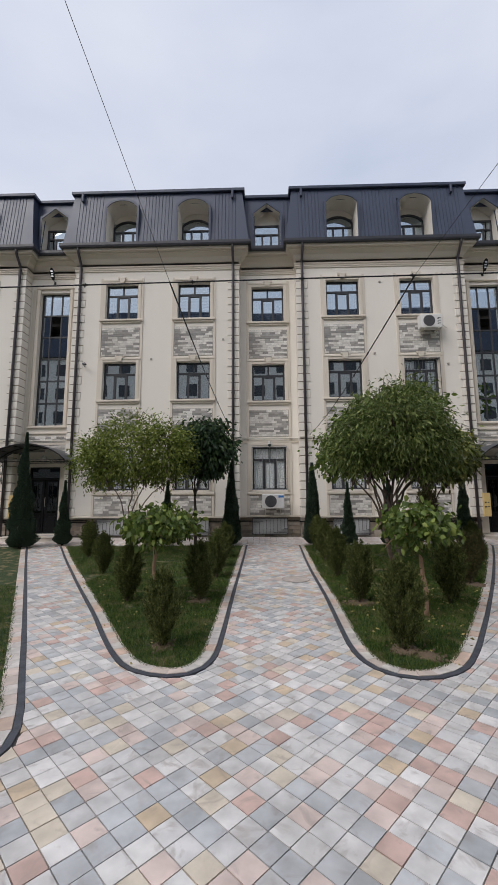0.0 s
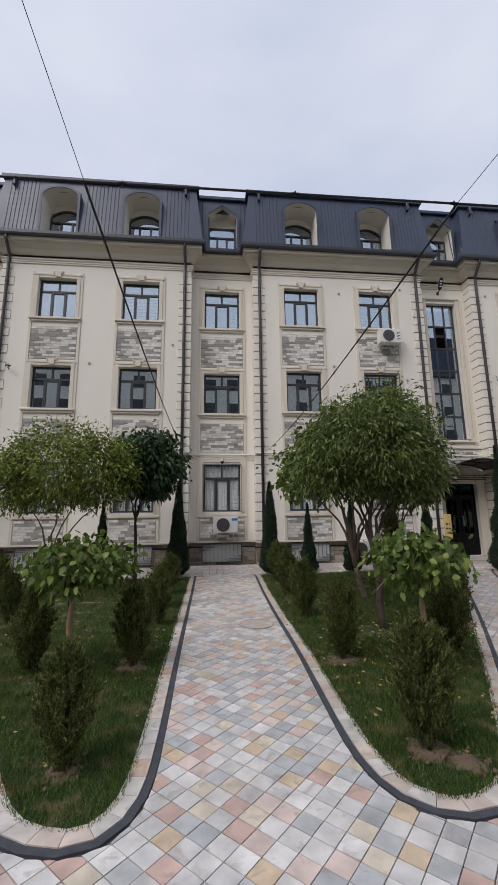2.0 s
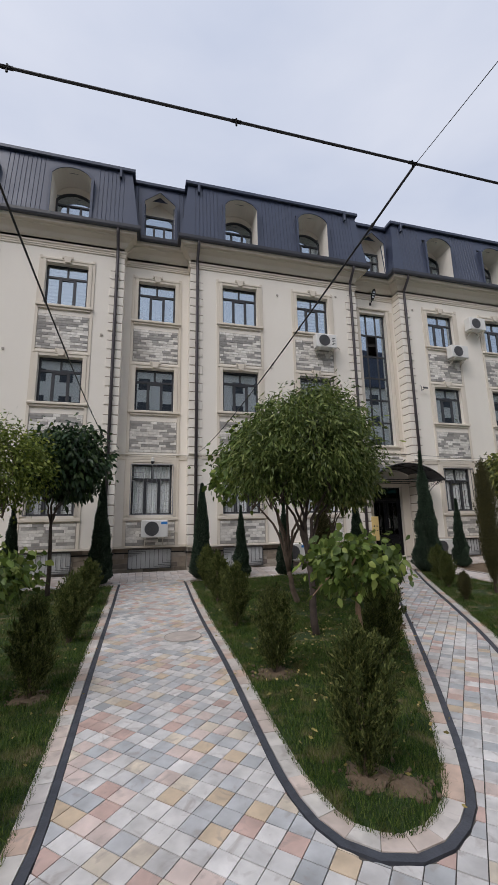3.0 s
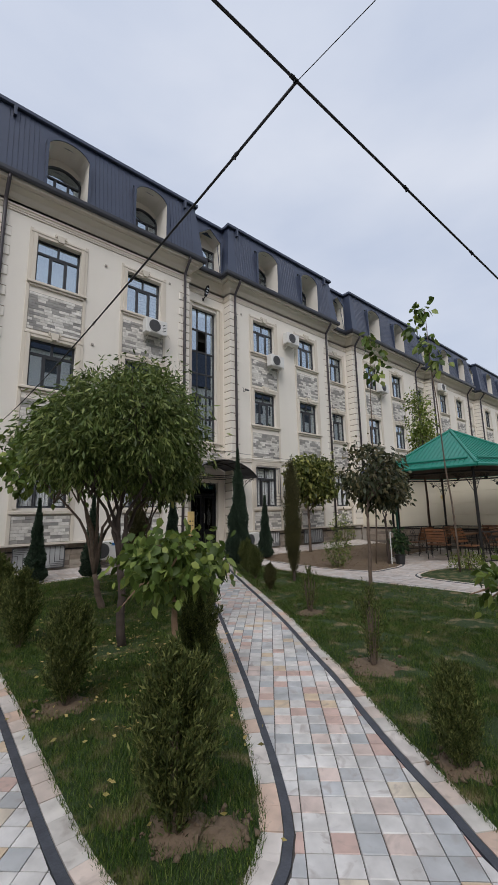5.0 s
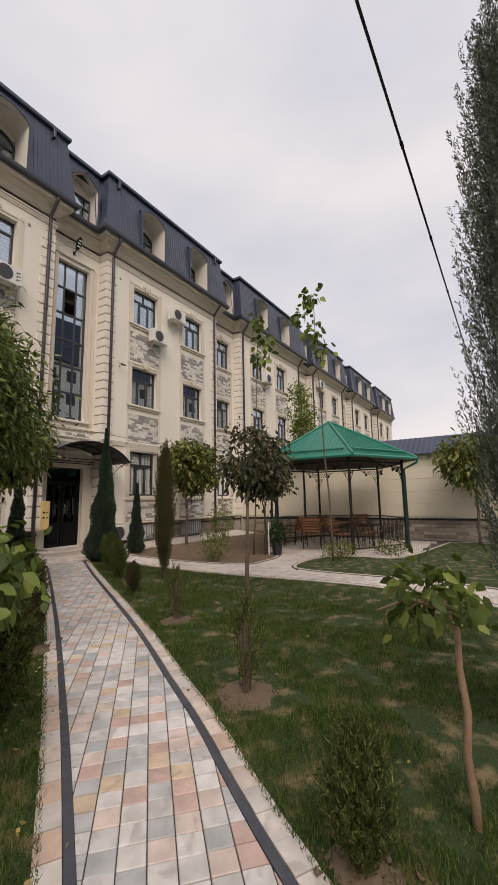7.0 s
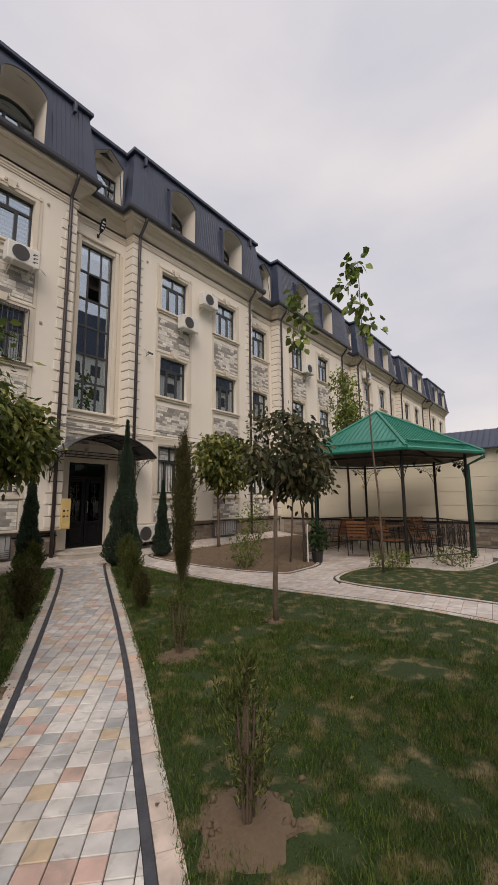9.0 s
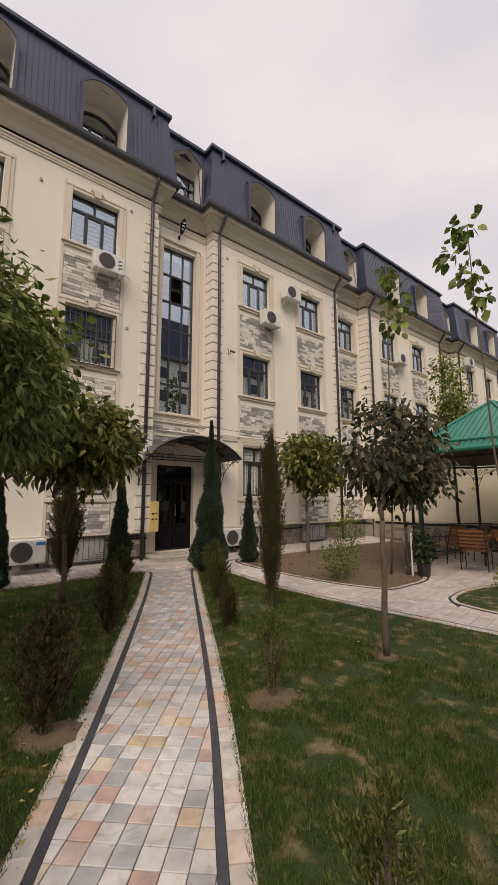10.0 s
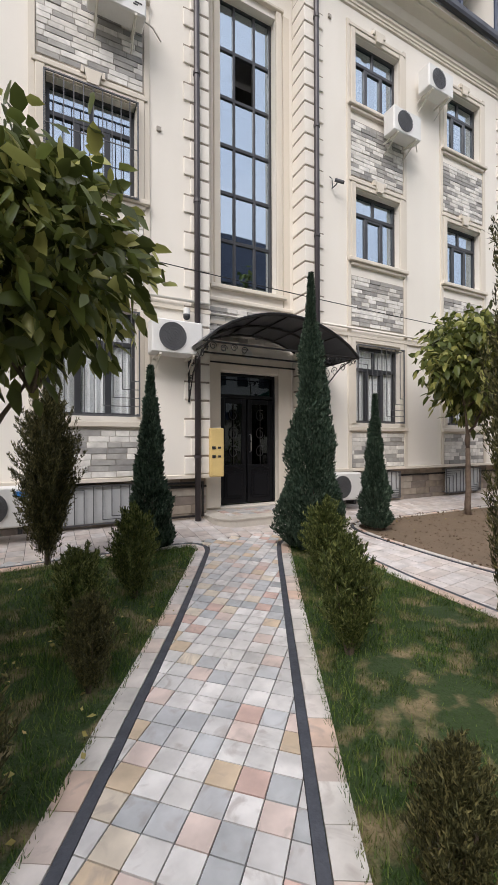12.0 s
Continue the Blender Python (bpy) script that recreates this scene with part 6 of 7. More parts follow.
# entrances: steps, canopies, letter box
for c, h, kind in RECESSES:
    if kind != "E" or not -10 < c < 10:
        continue
    st = thing("entrance_step", "low pale stone step with rounded front below the door", "step", c, BACK, 0.1)
    for k, (w, d, z0, z1, mat) in enumerate(((1.0, 1.0, -0.02, 0.17, STEP),)):
        s = Shape()
        pts = [(-w, 0.1), (-w, -d + 0.35)] + [(-w + 0.35 - 0.35 * math.cos(q / 6 * math.pi / 2), -d + 0.35 - 0.35 * math.sin(q / 6 * math.pi / 2)) for q in range(1, 7)]
        pts += [(w - 0.35 + 0.35 * math.sin(q / 6 * math.pi / 2), -d + 0.35 - 0.35 * math.cos(q / 6 * math.pi / 2)) for q in range(0, 6)] + [(w, -d + 0.35), (w, 0.1)]
        s.slab(pts, z0, z1 - 0.02)
        s.slab([(x * 1.012, y * 1.012 if y < 0 else y) for x, y in pts], z1 - 0.02, z1)
        part("tread", s, mat, st)
    s = Shape()
    for i in range(12):
        for j in range(5):
            s.box(-0.72 + i * 0.12, -0.605 + i * 0.12, -0.72 + j * 0.12, -0.605 + j * 0.12, 0.17, 0.176)
    part("tread_tile", s, TILE_JOINED, st, kind="stuff")

    cn = thing("door_canopy", "arched smoked-sheet canopy on scrolled iron brackets over the door", "canopy", c, FRONT, 2.80)
    R, n, y0, y1 = 1.36, 14, -0.95, 0.38

    def arc(u):
        return (R * u, 0.52 * (1 - u * u) ** 0.85)
    s = Shape()
    for k in range(n):
        (xa, za), (xb, zb) = arc(-1 + 2 * k / n), arc(-1 + 2 * (k + 1) / n)
        s.face((xa, y0, za + 0.03), (xb, y0, zb + 0.03), (xb, y1, zb + 0.03), (xa, y1, za + 0.03))
        s.face((xa, y0, za + 0.022), (xa, y1, za + 0.022), (xb, y1, zb + 0.022), (xb, y0, zb + 0.022))
        s.face((xa, y0, za + 0.022), (xb, y0, zb + 0.022), (xb, y0, zb + 0.03), (xa, y0, za + 0.03))
    part("roof_sheet", s, CANOPY, cn)
    for y in (y0 + 0.02, -0.28, y1 - 0.05):
        s = Shape()
        s.tube([(arc(-1 + 2 * k / n)[0], y, arc(-1 + 2 * k / n)[1]) for k in range(n + 1)], 0.018, 6)
        s.tube([(-R, y, 0), (R, y, 0)], 0.014, 6)
        part("arch", s, IRON, cn)
    for k in range(1, 6):
        u = -1 + 2 * k / 6
        s = Shape()
        s.tube([(arc(u)[0], y0, arc(u)[1] + 0.005), (arc(u)[0], y1, arc(u)[1] + 0.005)], 0.011, 6)
        part("purlin", s, IRON, cn)
    for sg in (-1, 1):
        s = Shape()
        x = sg * (R - 0.08)
        s.tube([(x, y0, 0.0), (x, 0.0, 0.0)], 0.016, 6)
        s.tube([(x, -0.02, 0.0), (x, -0.02, -0.75)], 0.014, 6)
        s.tube([(x, y0 + 0.12, -0.01), (x, -0.55, -0.10), (x, -0.22, -0.32), (x, -0.04, -0.70)], 0.011, 6)
        for (cy, cz, r) in ((-0.62, -0.10, 0.07), (-0.40, -0.13, 0.09), (-0.18, -0.15, 0.10), (-0.12, -0.40, 0.07), (-0.80, -0.06, 0.05)):
            s.tube([(x, cy + r * (1 - q / 20) * math.cos(q * 0.6), cz + r * (1 - q / 20) * math.sin(q * 0.6)) for q in range(16)], 0.007, 5)
        part("scroll_bracket", s, IRON, cn)
        s = Shape()
        for q in range(4):
            r = 0.055
            cx, cz = sg * (R - 0.12 - 0.16 * q), -0.06 - 0.02 * (q % 2)
            s.tube([(cx + r * (1 - k / 22) * math.cos(k * 0.6), y0 + 0.02, cz + r * (1 - k / 22) * math.sin(k * 0.6)) for k in range(16)], 0.007, 5)
        part("scroll", s, IRON, cn)

    bx = thing("meter_box", "upright yellow metal box with black locks beside the door", "meter box", c - 0.95, FRONT - 0.02, 0.87)
    s = Shape()
    s.box(0, 0.24, -0.06, 0.14, 0, 0.78, 0.012)
    part("case", s, YELLOW, bx)
    s = Shape()
    s.box(0.02, 0.22, -0.066, -0.06, 0.03, 0.75, 0.004)
    part("lid", s, YELLOW, bx)
    for zz in (0.30, 0.44):
        s = Shape()
        s.box(0.03, 0.09, -0.075, -0.066, zz, zz + 0.05, 0.004)
        s.box(0.13, 0.18, -0.075, -0.066, zz + 0.01, zz + 0.045, 0.004)
        part("lock", s, BLACK_PLASTIC, bx)
    lt = thing("porch_lamp", "round white lamp above the door", "lamp", c - 0.05, BACK - 0.02, 2.98)
    s = Shape()
    s.tube([(0, 0.02, 0), (0, -0.03, 0), (0, -0.06, 0), (0, -0.075, 0)], [0.10, 0.10, 0.075, 0.02], 18)
    part("shade", s, WHITE_PLASTIC, lt, smooth=True)

    ln = thing("facade_lamp", "dark paddle-shaped floodlight on a bracket under the eaves", "lamp", c - 0.05, BACK, 9.72)
    s = Shape()
    s.box(-0.04, 0.04, -0.03, 0.0, -0.06, 0.06, 0.008)
    s.tube([(0, -0.02, 0), (0.0, -0.16, 0.08)], 0.018, 7)
    part("bracket", s, IRON, ln)
    s = Shape()
    prof = [(0.0, 0.03), (0.08, 0.06), (0.2, 0.085), (0.34, 0.08), (0.44, 0.05), (0.48, 0.01)]
    pts = [(-w, l) for l, w in prof] + [(w, l) for l, w in prof[::-1]]
    rows = []
    for off in (0.0, 0.045):
        rows.append(len(s.v))
        s.v += [(a, -0.14 - 0.42 * l - off * 0.75, 0.07 + 0.80 * l - off * 0.42) for a, l in pts]
    m = len(pts)
    s.f += [tuple(range(rows[0], rows[0] + m)), tuple(range(rows[1] + m - 1, rows[1] - 1, -1))]
    s.f += [(rows[0] + q, rows[1] + q, rows[1] + (q + 1) % m, rows[0] + (q + 1) % m) for q in range(m)]
    part("head", s, IRON, ln)
    for l in (0.15, 0.25, 0.35):
        s = Shape()
        y, z = -0.14 - 0.42 * l - 0.037, 0.07 + 0.80 * l - 0.022
        s.box(-0.045, 0.045, y - 0.006, y + 0.002, z - 0.03, z + 0.03, 0.002)
        part("lens", s, STEEL, ln)


def wall_camera(label, x, y, z, dome=False):
    ob = thing("security_camera", label, "camera", x, y, z)
    s = Shape()
    if dome:
        s.tube([(0, 0, 0.08), (0, -0.06, 0.08), (0, -0.10, 0.05)], 0.02, 8)
        s.tube([(0, -0.10, 0.06), (0, -0.10, -0.03)], 0.05, 14)
        part("housing", s, WHITE_PLASTIC, ob)
        s = Shape()
        s.tube([(0, -0.10, -0.03), (0, -0.10, -0.07), (0, -0.10, -0.10), (0, -0.10, -0.115)], [0.055, 0.055, 0.04, 0.01], 14)
        part("lens", s, BLACK_PLASTIC, ob, smooth=True)
        return
    s.tube([(0, 0, 0), (0, -0.12, 0), (0.02, -0.16, 0.06)], 0.012, 6)
    s.tube([(0, -0.02, 0.0), (-0.02, -0.03, 0.16), (-0.08, -0.03, 0.18)], 0.008, 6)
    part("bracket", s, GREY_IRON, ob)
    s = Shape()
    s.tube([(0.10, -0.20, 0.03), (-0.04, -0.14, 0.07)], 0.032, 10)
    part("housing", s, GREY_IRON, ob)
    s = Shape()
    s.tube([(0.12, -0.21, 0.025), (0.10, -0.20, 0.03)], 0.026, 10)
    part("lens", s, BLACK_PLASTIC, ob)


wall_camera("white dome camera above a grilled window", 0.33, BACK, 3.44, True)
wall_camera("grey bullet camera on a wall bracket", 9.95, FRONT, 6.22)
wall_camera("grey bullet camera on a wall bracket", -6.3, FRONT, 6.25)
wall_camera("white dome camera beside the entrance", 7.05, FRONT, 3.42, True)
for k, (x, z) in enumerate(((6.65, 6.17), (9.9, 9.45), (6.65, 9.55), (-1.3, 7.2), (4.1, 6.6), (4.4, 9.3), (-3.9, 6.5), (9.75, 3.2))):
    ob = thing("cable_port", "small dark vent stud in the stucco", "vent", x, FRONT, z)
    s = Shape()
    s.box(-0.035, 0.035, -0.03, 0.0, -0.035, 0.035, 0.006)
    part("cap", s, MORTAR, ob)
hose = thing("wall_cable", "white plastic duct looping on the stucco", "cable", 4.45, FRONT, 4.9)
s = Shape()
s.tube([(-0.05, -0.02, 1.1), (0.02, -0.02, 1.0), (0.03, -0.02, 0.5), (-0.02, -0.02, 0.15), (-0.18, -0.02, -0.02), (-0.4, -0.02, 0.0)], 0.016, 6)
part("duct", s, GAS, hose, smooth=True)

# ---- cables over the courtyard ----
def cable(label, a, b, r, sag=0.0, knots=0, name="cable"):
    a, b = Vector(a), Vector(b)
    ob = thing(name, label, "cable", *a)
    s = Shape()
    pts = [a.lerp(b, k / 24) - Vector((0, 0, sag * 4 * (k / 24) * (1 - k / 24))) - a for k in range(25)]
    s.tube(pts, r, 7)
    part("wire", s, CABLE, ob, smooth=True)
    for k in range(knots):
        p = pts[min(24, int(24 * (k + 0.5) / knots))]
        q = Shape()
        q.tube([p + Vector((0, 0, 0.016)), p - Vector((0, 0, 0.022))], 0.005, 5)
        q.tube([p - (b - a).normalized() * 0.022, p + (b - a).normalized() * 0.022], r * 1.35, 6)
        part("clip", q, CABLE, ob)
    return ob


J_L, J_R = (-0.76, 4.95, 3.38), (1.33, 4.95, 3.40)
cable("thick black light cable stretched across the courtyard", (-9.0, 4.95, 3.30), (13.5, 4.95, 3.52), 0.0065, 0.0, 46)
cable("black cable with clips running down to the house", J_R, (1.70, 15.48, 3.68), 0.007, 0.16, 9)
cable("black cable with clips running down to the house", J_L, (-0.86, 15.48, 3.68), 0.007, 0.16, 9)
cable("thin wire rising over the courtyard", J_L, (-2.3, -9.5, 8.6), 0.0018)
cable("thin wire rising over the courtyard", J_R, (2.4, -12, 4.2), 0.0018)
cable("thin dark wire before the entrance", (4.0, 14.4, 3.72), (14.0, 14.4, 3.50), 0.006, 0.06)

# ---- gazebo ----
GX, GY, GR = 14.3, 9.75, 2.30
HEX0 = math.atan2(-1.27, -1.89)
gz0 = 0.06
gaz = thing("gazebo", "six-sided iron gazebo with green ribbed metal roof", "gazebo", GX, GY, gz0)


def hexp(k, r, z):
    a = HEX0 + k * math.pi / 3
    return Vector((r * math.cos(a), r * math.sin(a), z))


EAVE, APEX, OUT = 2.74, 4.16, GR + 0.46
for k in range(6):
    a, b, top = hexp(k, OUT, EAVE), hexp(k + 1, OUT, EAVE), Vector((0, 0, APEX))
    s = Shape()
    s.face(a, b, top)
    t = Vector((0, 0, -0.03))
    s.face(b + t, a + t, top + t)
    pl = part("roof_panel", s, GREEN_ROOF, gaz)
    s = Shape()
    n = 22
    for j in range(1, n):
        f = j / n
        p = a.lerp(b, f)
        m = a.lerp(b, 0.5)
        up = top - m
        reach = 1 - abs(f - 0.5) * 2
        q = p + up * reach * 0.985
        s.tube([p + Vector((0, 0, 0.008)), q + Vector((0, 0, 0.008))], 0.016, 4, False)
    part("ribs", s, GREEN_ROOF, pl, kind="stuff")
    s = Shape()
    p0, p1 = a.lerp(b, 0.06).lerp(top, 0.10), a.lerp(b, 0.94).lerp(top, 0.10)
    s.tube([p0 + Vector((0, 0, 0.06)), p1 + Vector((0, 0, 0.06))], 0.03, 6)
    part("snow_guard", s, GREEN_ROOF, pl)
    s = Shape()
    s.tube([a + Vector((0, 0, 0.015)), top + Vector((0, 0, 0.02))], 0.045, 6)
    part("hip_cap", s, GREEN_ROOF, gaz)
    s = Shape()
    s.tube([a + Vector((0, 0, -0.03)), b + Vector((0, 0, -0.03))], 0.05, 6)
    part("eave_gutter", s, GREEN_ROOF, gaz)
    # ceiling boards and beam
    s = Shape()
    s.face(hexp(k, OUT - 0.03, EAVE - 0.06), hexp(k + 1, OUT - 0.03, EAVE - 0.06), Vector((0, 0, APEX - 0.45)))
    part("ceiling_board", s, UNDER, gaz)
    s = Shape()
    s.tube([hexp(k, OUT - 0.05, EAVE - 0.09), Vector((0, 0, APEX - 0.5))], 0.03, 4)
    part("rafter", s, IRON, gaz)
    s = Shape()
    a, b = hexp(k, GR, EAVE - 0.16), hexp(k + 1, GR, EAVE - 0.16)
    s.tube([a, b], 0.035, 4)
    part("beam", s, IRON, gaz)
    s = Shape()
    s.tube([hexp(k, GR, -0.03), hexp(k, GR, EAVE - 0.05)], 0.042, 8)
    s.tube([hexp(k, GR, 0.0), hexp(k, GR, 0.5)], 0.052, 8)
    part("post", s, IRON, gaz)
    for sgn, o in ((1, hexp(k, GR, 0)), (-1, hexp(k + 1, GR, 0))):
        d = ((b - a).normalized()) * sgn
        d.z = 0
        s = Shape()
        for (u, z, r) in ((0.12, -0.30, 0.09), (0.30, -0.26, 0.08), (0.48, -0.24, 0.06), (0.10, -0.50, 0.06)):
            cc = o + d * u + Vector((0, 0, EAVE - 0.05 + z * 0.9))
            s.tube([cc + d * (r * (1 - q / 20) * math.cos(q * 0.6)) + Vector((0, 0, r * (1 - q / 20) * math.sin(q * 0.6))) for q in range(16)], 0.008, 5)
        s.tube([o + d * 0.03 + Vector((0, 0, EAVE - 0.75)), o + d * 0.2 + Vector((0, 0, EAVE - 0.38)), o + d * 0.6 + Vector((0, 0, EAVE - 0.22))], 0.009, 5)
        part("corner_scroll", s, IRON, gaz)
        cc = o + d * 0.42 + Vector((0, 0, EAVE - 0.36))
        s = Shape()
        s.tube([cc + Vector((0, 0, 0.05)), cc, cc + Vector((0, 0, -0.05))], [0.02, 0.055, 0.015], 8)
        part("iron_flower", s, IRON, gaz)
    if k not in (5,):                                       # the side towards the path is open
        a, b = hexp(k, GR, 0), hexp(k + 1, GR, 0)
        s = Shape()
        for z in (0.10, 0.88):
            s.tube([a + Vector((0, 0, z)), b + Vector((0, 0, z))], 0.018, 5)
        part("rail", s, IRON, gaz)
        d = (b - a)
        for j in range(1, 6):
            cc = a + d * (j / 6) + Vector((0, 0, 0.48))
            dn = d.normalized()
            s = Shape()
            for r, ph in ((0.20, 0), (0.12, 1.5)):
                s.tube([cc + dn * (r * 0.62 * math.cos(q / 14 * 2 * math.pi)) + Vector((0, 0, r * 1.5 * math.sin(q / 14 * 2 * math.pi))) for q in range(15)], 0.008, 5)
            s.tube([cc + Vector((0, 0, -0.38)), cc + Vector((0, 0, 0.40))], 0.007, 5)
            part("rail_ornament", s, IRON, gaz)
s = Shape()
e = hexp(1, OUT, EAVE)
p = hexp(1, GR + 0.06, 0)
s.tube([e + Vector((0, 0, -0.06)), e + Vector((0, 0, -0.14)), p + Vector((0, 0, 2.4)), p + Vector((0, 0, 0.02))], 0.04, 8)
part("downpipe", s, GREEN_PAINT, gaz, smooth=True)
s = Shape()
q = hexp(5, GR + 0.05, 0)
s.tube([hexp(5, OUT, EAVE - 0.06), q + Vector((0, 0, 2.4)), q + Vector((0, 0, 0.02))], 0.035, 8)
part("downpipe", s, GREEN_PAINT, gaz, smooth=True)


def slat_bench(label, x, y, rz, w):
    """Iron-legged chair or bench with wooden slats."""
    ob = thing("garden_chair", label, "chair", x, y, gz0, rz, group="wooden seats in the gazebo")
    for k in range(4):
        s = Shape()
        s.box(-w / 2, w / 2, -0.22 + k * 0.115, -0.125 + k * 0.115, 0.43, 0.452, 0.006)
        part("seat_slat", s, WOOD, ob)
    for k in range(5):
        s = Shape()
        z = 0.52 + k * 0.085
        yy = 0.25 + 0.035 * k
        s.box(-w / 2, w / 2, yy - 0.01, yy + 0.012, z, z + 0.068, 0.006)
        part("back_slat", s, WOOD, ob)
    for sg in (-1, 1):
        xx = sg * (w / 2 - 0.03)
        s = Shape()
        s.tube([(xx, 0.22, 0), (xx, 0.25, 0.45), (xx, 0.42, 0.95)], 0.014, 6)
        s.tube([(xx, 0.25, 0.43), (xx, -0.22, 0.43)], 0.013, 6)
        part("back_leg", s, IRON, ob)
        s = Shape()
        s.tube([(xx, -0.24, 0), (xx, -0.21, 0.43), (xx, -0.20, 0.64), (xx, 0.30, 0.67)], 0.014, 6)
        part("arm_leg", s, IRON, ob)
    return ob


for x, y, rz, w in ((12.98, 9.9, 100, 0.62), (13.13, 9.05, -10, 0.60), (13.88, 8.55, 20, 0.60), (14.58, 8.5, 0, 0.60), (14.88, 10.8, 185, 1.1), (13.68, 10.9, 165, 0.62), (15.68, 9.2, -60, 0.6)):
    slat_bench("orange-brown slatted garden chair on dark iron legs", x, y, rz, w)
tb = thing("garden_table", "low dark wooden table inside the gazebo", "table", 14.18, 9.7, gz0)
for k in range(6):
    s = Shape()
    s.box(-0.6, 0.6, -0.36 + k * 0.12, -0.25 + k * 0.12, 0.70, 0.73, 0.006)
    part("top_slat", s, WOOD, tb)
for sx in (-0.5, 0.5):
    for sy in (-0.28, 0.28):
        s = Shape()
        s.tube([(sx, sy, 0), (sx, sy, 0.70)], 0.022, 6)
        part("leg", s, IRON, tb)
pt_ = thing("planter", "black plastic planter with a dark leafy plant", "planter", 11.6, 10.45, ground_z(0, 10.7))
s = Shape()
s.tube([(0, 0, 0), (0, 0, 0.26), (0, 0, 0.28)], [0.12, 0.15, 0.165], 14)
part("pot", s, BLACK_PLASTIC, pt_)
rng = np.random.default_rng(33)
p, w = blob_leaves(rng, [((0, 0, 0.62), (0.18, 0.18, 0.34))], 260, 0.2, 0.06, 8)
part("foliage", leaves("foliage", rng, p, w, 0.14, 0.035, LEAF_DARK, droop=0.3), None, pt_)
wp = thing("water_pipe", "white standing water pipe beside the path", "pipe", 11.42, 10.62, ground_z(0, 10.6))
s = Shape()
s.tube([(0, 0, -0.02), (0, 0, 0.9), (0.03, 0, 0.93)], 0.018, 7)
part("pipe", s, WHITE_PLASTIC, wp)

# ---- boundary wall and what lies beyond ----
WX = 17.45
s = Shape()
s.box(WX, WX + 0.25, -16, 15.6, 0.8, 3.22)
bw = tagged(part("wall_east", s, WALL_FAR), "high cream panelled boundary wall", "wall", kind="structure")
for k in range(5):
    s = Shape()
    z = 0.86 + k * 0.47
    s.box(WX - 0.018, WX, -12, 15.5, z, z + 0.462, 0.006)
    part("panel", s, WALL_FAR, bw)
s = Shape()
s.box(WX - 0.05, WX + 0.3, -16, 15.6, 0.0, 0.8)
part("wall_base", s, MORTAR, bw)
rg = random.Random(44)
s = Shape()
for r in range(5):
    y = -6.0
    while y < 15.4:
        w = rg.uniform(0.35, 0.8)
        s.box(WX - 0.05 - rg.uniform(0.015, 0.035), WX - 0.045, y, min(15.4, y + w) - 0.01, 0.08 + r * 0.13, 0.20 + r * 0.13, 0.005)
        y += w
part("base_stones", s, PLINTH, bw, kind="stuff")
s = Shape()
s.box(WX - 0.10, WX + 0.05, -12, 15.5, 0.73, 0.80, 0.01)
part("wall_rail", s, IRON, bw)
s = Shape()
s.face((WX - 0.25, -16, 3.20), (WX - 0.25, 15.6, 3.20), (WX + 0.9, 15.6, 3.95), (WX + 0.9, -16, 3.95))
s.face((WX - 0.25, -16, 3.17), (WX + 0.3, -16, 3.17), (WX + 0.3, 15.6, 3.17), (WX - 0.25, 15.6, 3.17))
s.face((WX - 0.25, -16, 3.17), (WX - 0.25, 15.6, 3.17), (WX - 0.25, 15.6, 3.20), (WX - 0.25, -16, 3.20))
cap = part("wall_roof", s, ROOF, bw)
s = Shape()
y = -11.9
while y < 15.5:
    s.tube([(WX - 0.25, y, 3.215), (WX + 0.9, y, 3.965)], 0.014, 4, False)
    y += 0.19
part("seams", s, ROOF, cap, kind="stuff")
lampd = thing("wall_lamp", "small round yellow lamp on the boundary wall", "lamp", WX, 11.6, 2.08)
s = Shape()
s.tube([(0, 0, 0), (-0.05, 0, 0), (-0.08, 0, 0)], [0.085, 0.085, 0.03], 16)
part("shade", s, YELLOW, lampd)
# far house behind the wall: low pale wall with a reddish roof
fh = thing("far_house", "low pale house with a reddish roof beyond the wall", "house", 75, 14, 0)
s = Shape()
s.box(-4, 10, -9, 6, 0, 8.6)
part("wall", s, WALL_FAR, fh)
s = Shape()
s.prism([(-5, 8.6), (11, 8.6), (3, 10.6)], -10, 7)
part("roof", s, WOOD, fh)

# opposite house, which the glass reflects
op = thing("opposite_building", "plain apartment house across the courtyard", "building", 0, -20.0, 0)
s = Shape()
s.box(-70, 70, -1, 0, 0, 20.0)
part("wall", s, STUCCO, op)
s = Shape()
s.prism([(-71, 20.0), (71, 20.0), (69, 25.5), (-69, 25.5)], -1.5, 0.5)
part("roof", s, ROOF, op)
for i in range(-20, 21):
    for z in (1.6, 4.9, 8.1, 11.2, 14.4, 17.5):
        w = Shape()
        w.box(i * 2.9 - 0.7, i * 2.9 + 0.7, 0.0, 0.05, z, z + 1.5)
        part("window", w, FRAME, op)

# ---- paving: strips, border tiles, tiles ----
s = Shape()
ys = [-11, 5.5, 11.0, 12.5, 14.5, 15.6, 15.75]
for a, b in zip(ys, ys[1:]):
    s.face((-30, a, ground_z(0, a) - 0.012), (17.3, a, ground_z(0, a) - 0.012), (17.3, b, ground_z(0, b) - 0.012), (-30, b, ground_z(0, b) - 0.012))
pavement = tagged(part("pavement", s, PAVE_BASE), "paving of square marble tiles in grey, white, pink and ochre", "pavement", kind="structure")

# edge strips and border tiles along the planted areas
STRIP_W, BORDER_W, TILE_S, GAP = 0.050, 0.125, 0.131, 0.006


def signed_area(poly):
    return sum(a[0] * b[1] - b[0] * a[1] for a, b in zip(poly, poly[1:] + poly[:1])) / 2


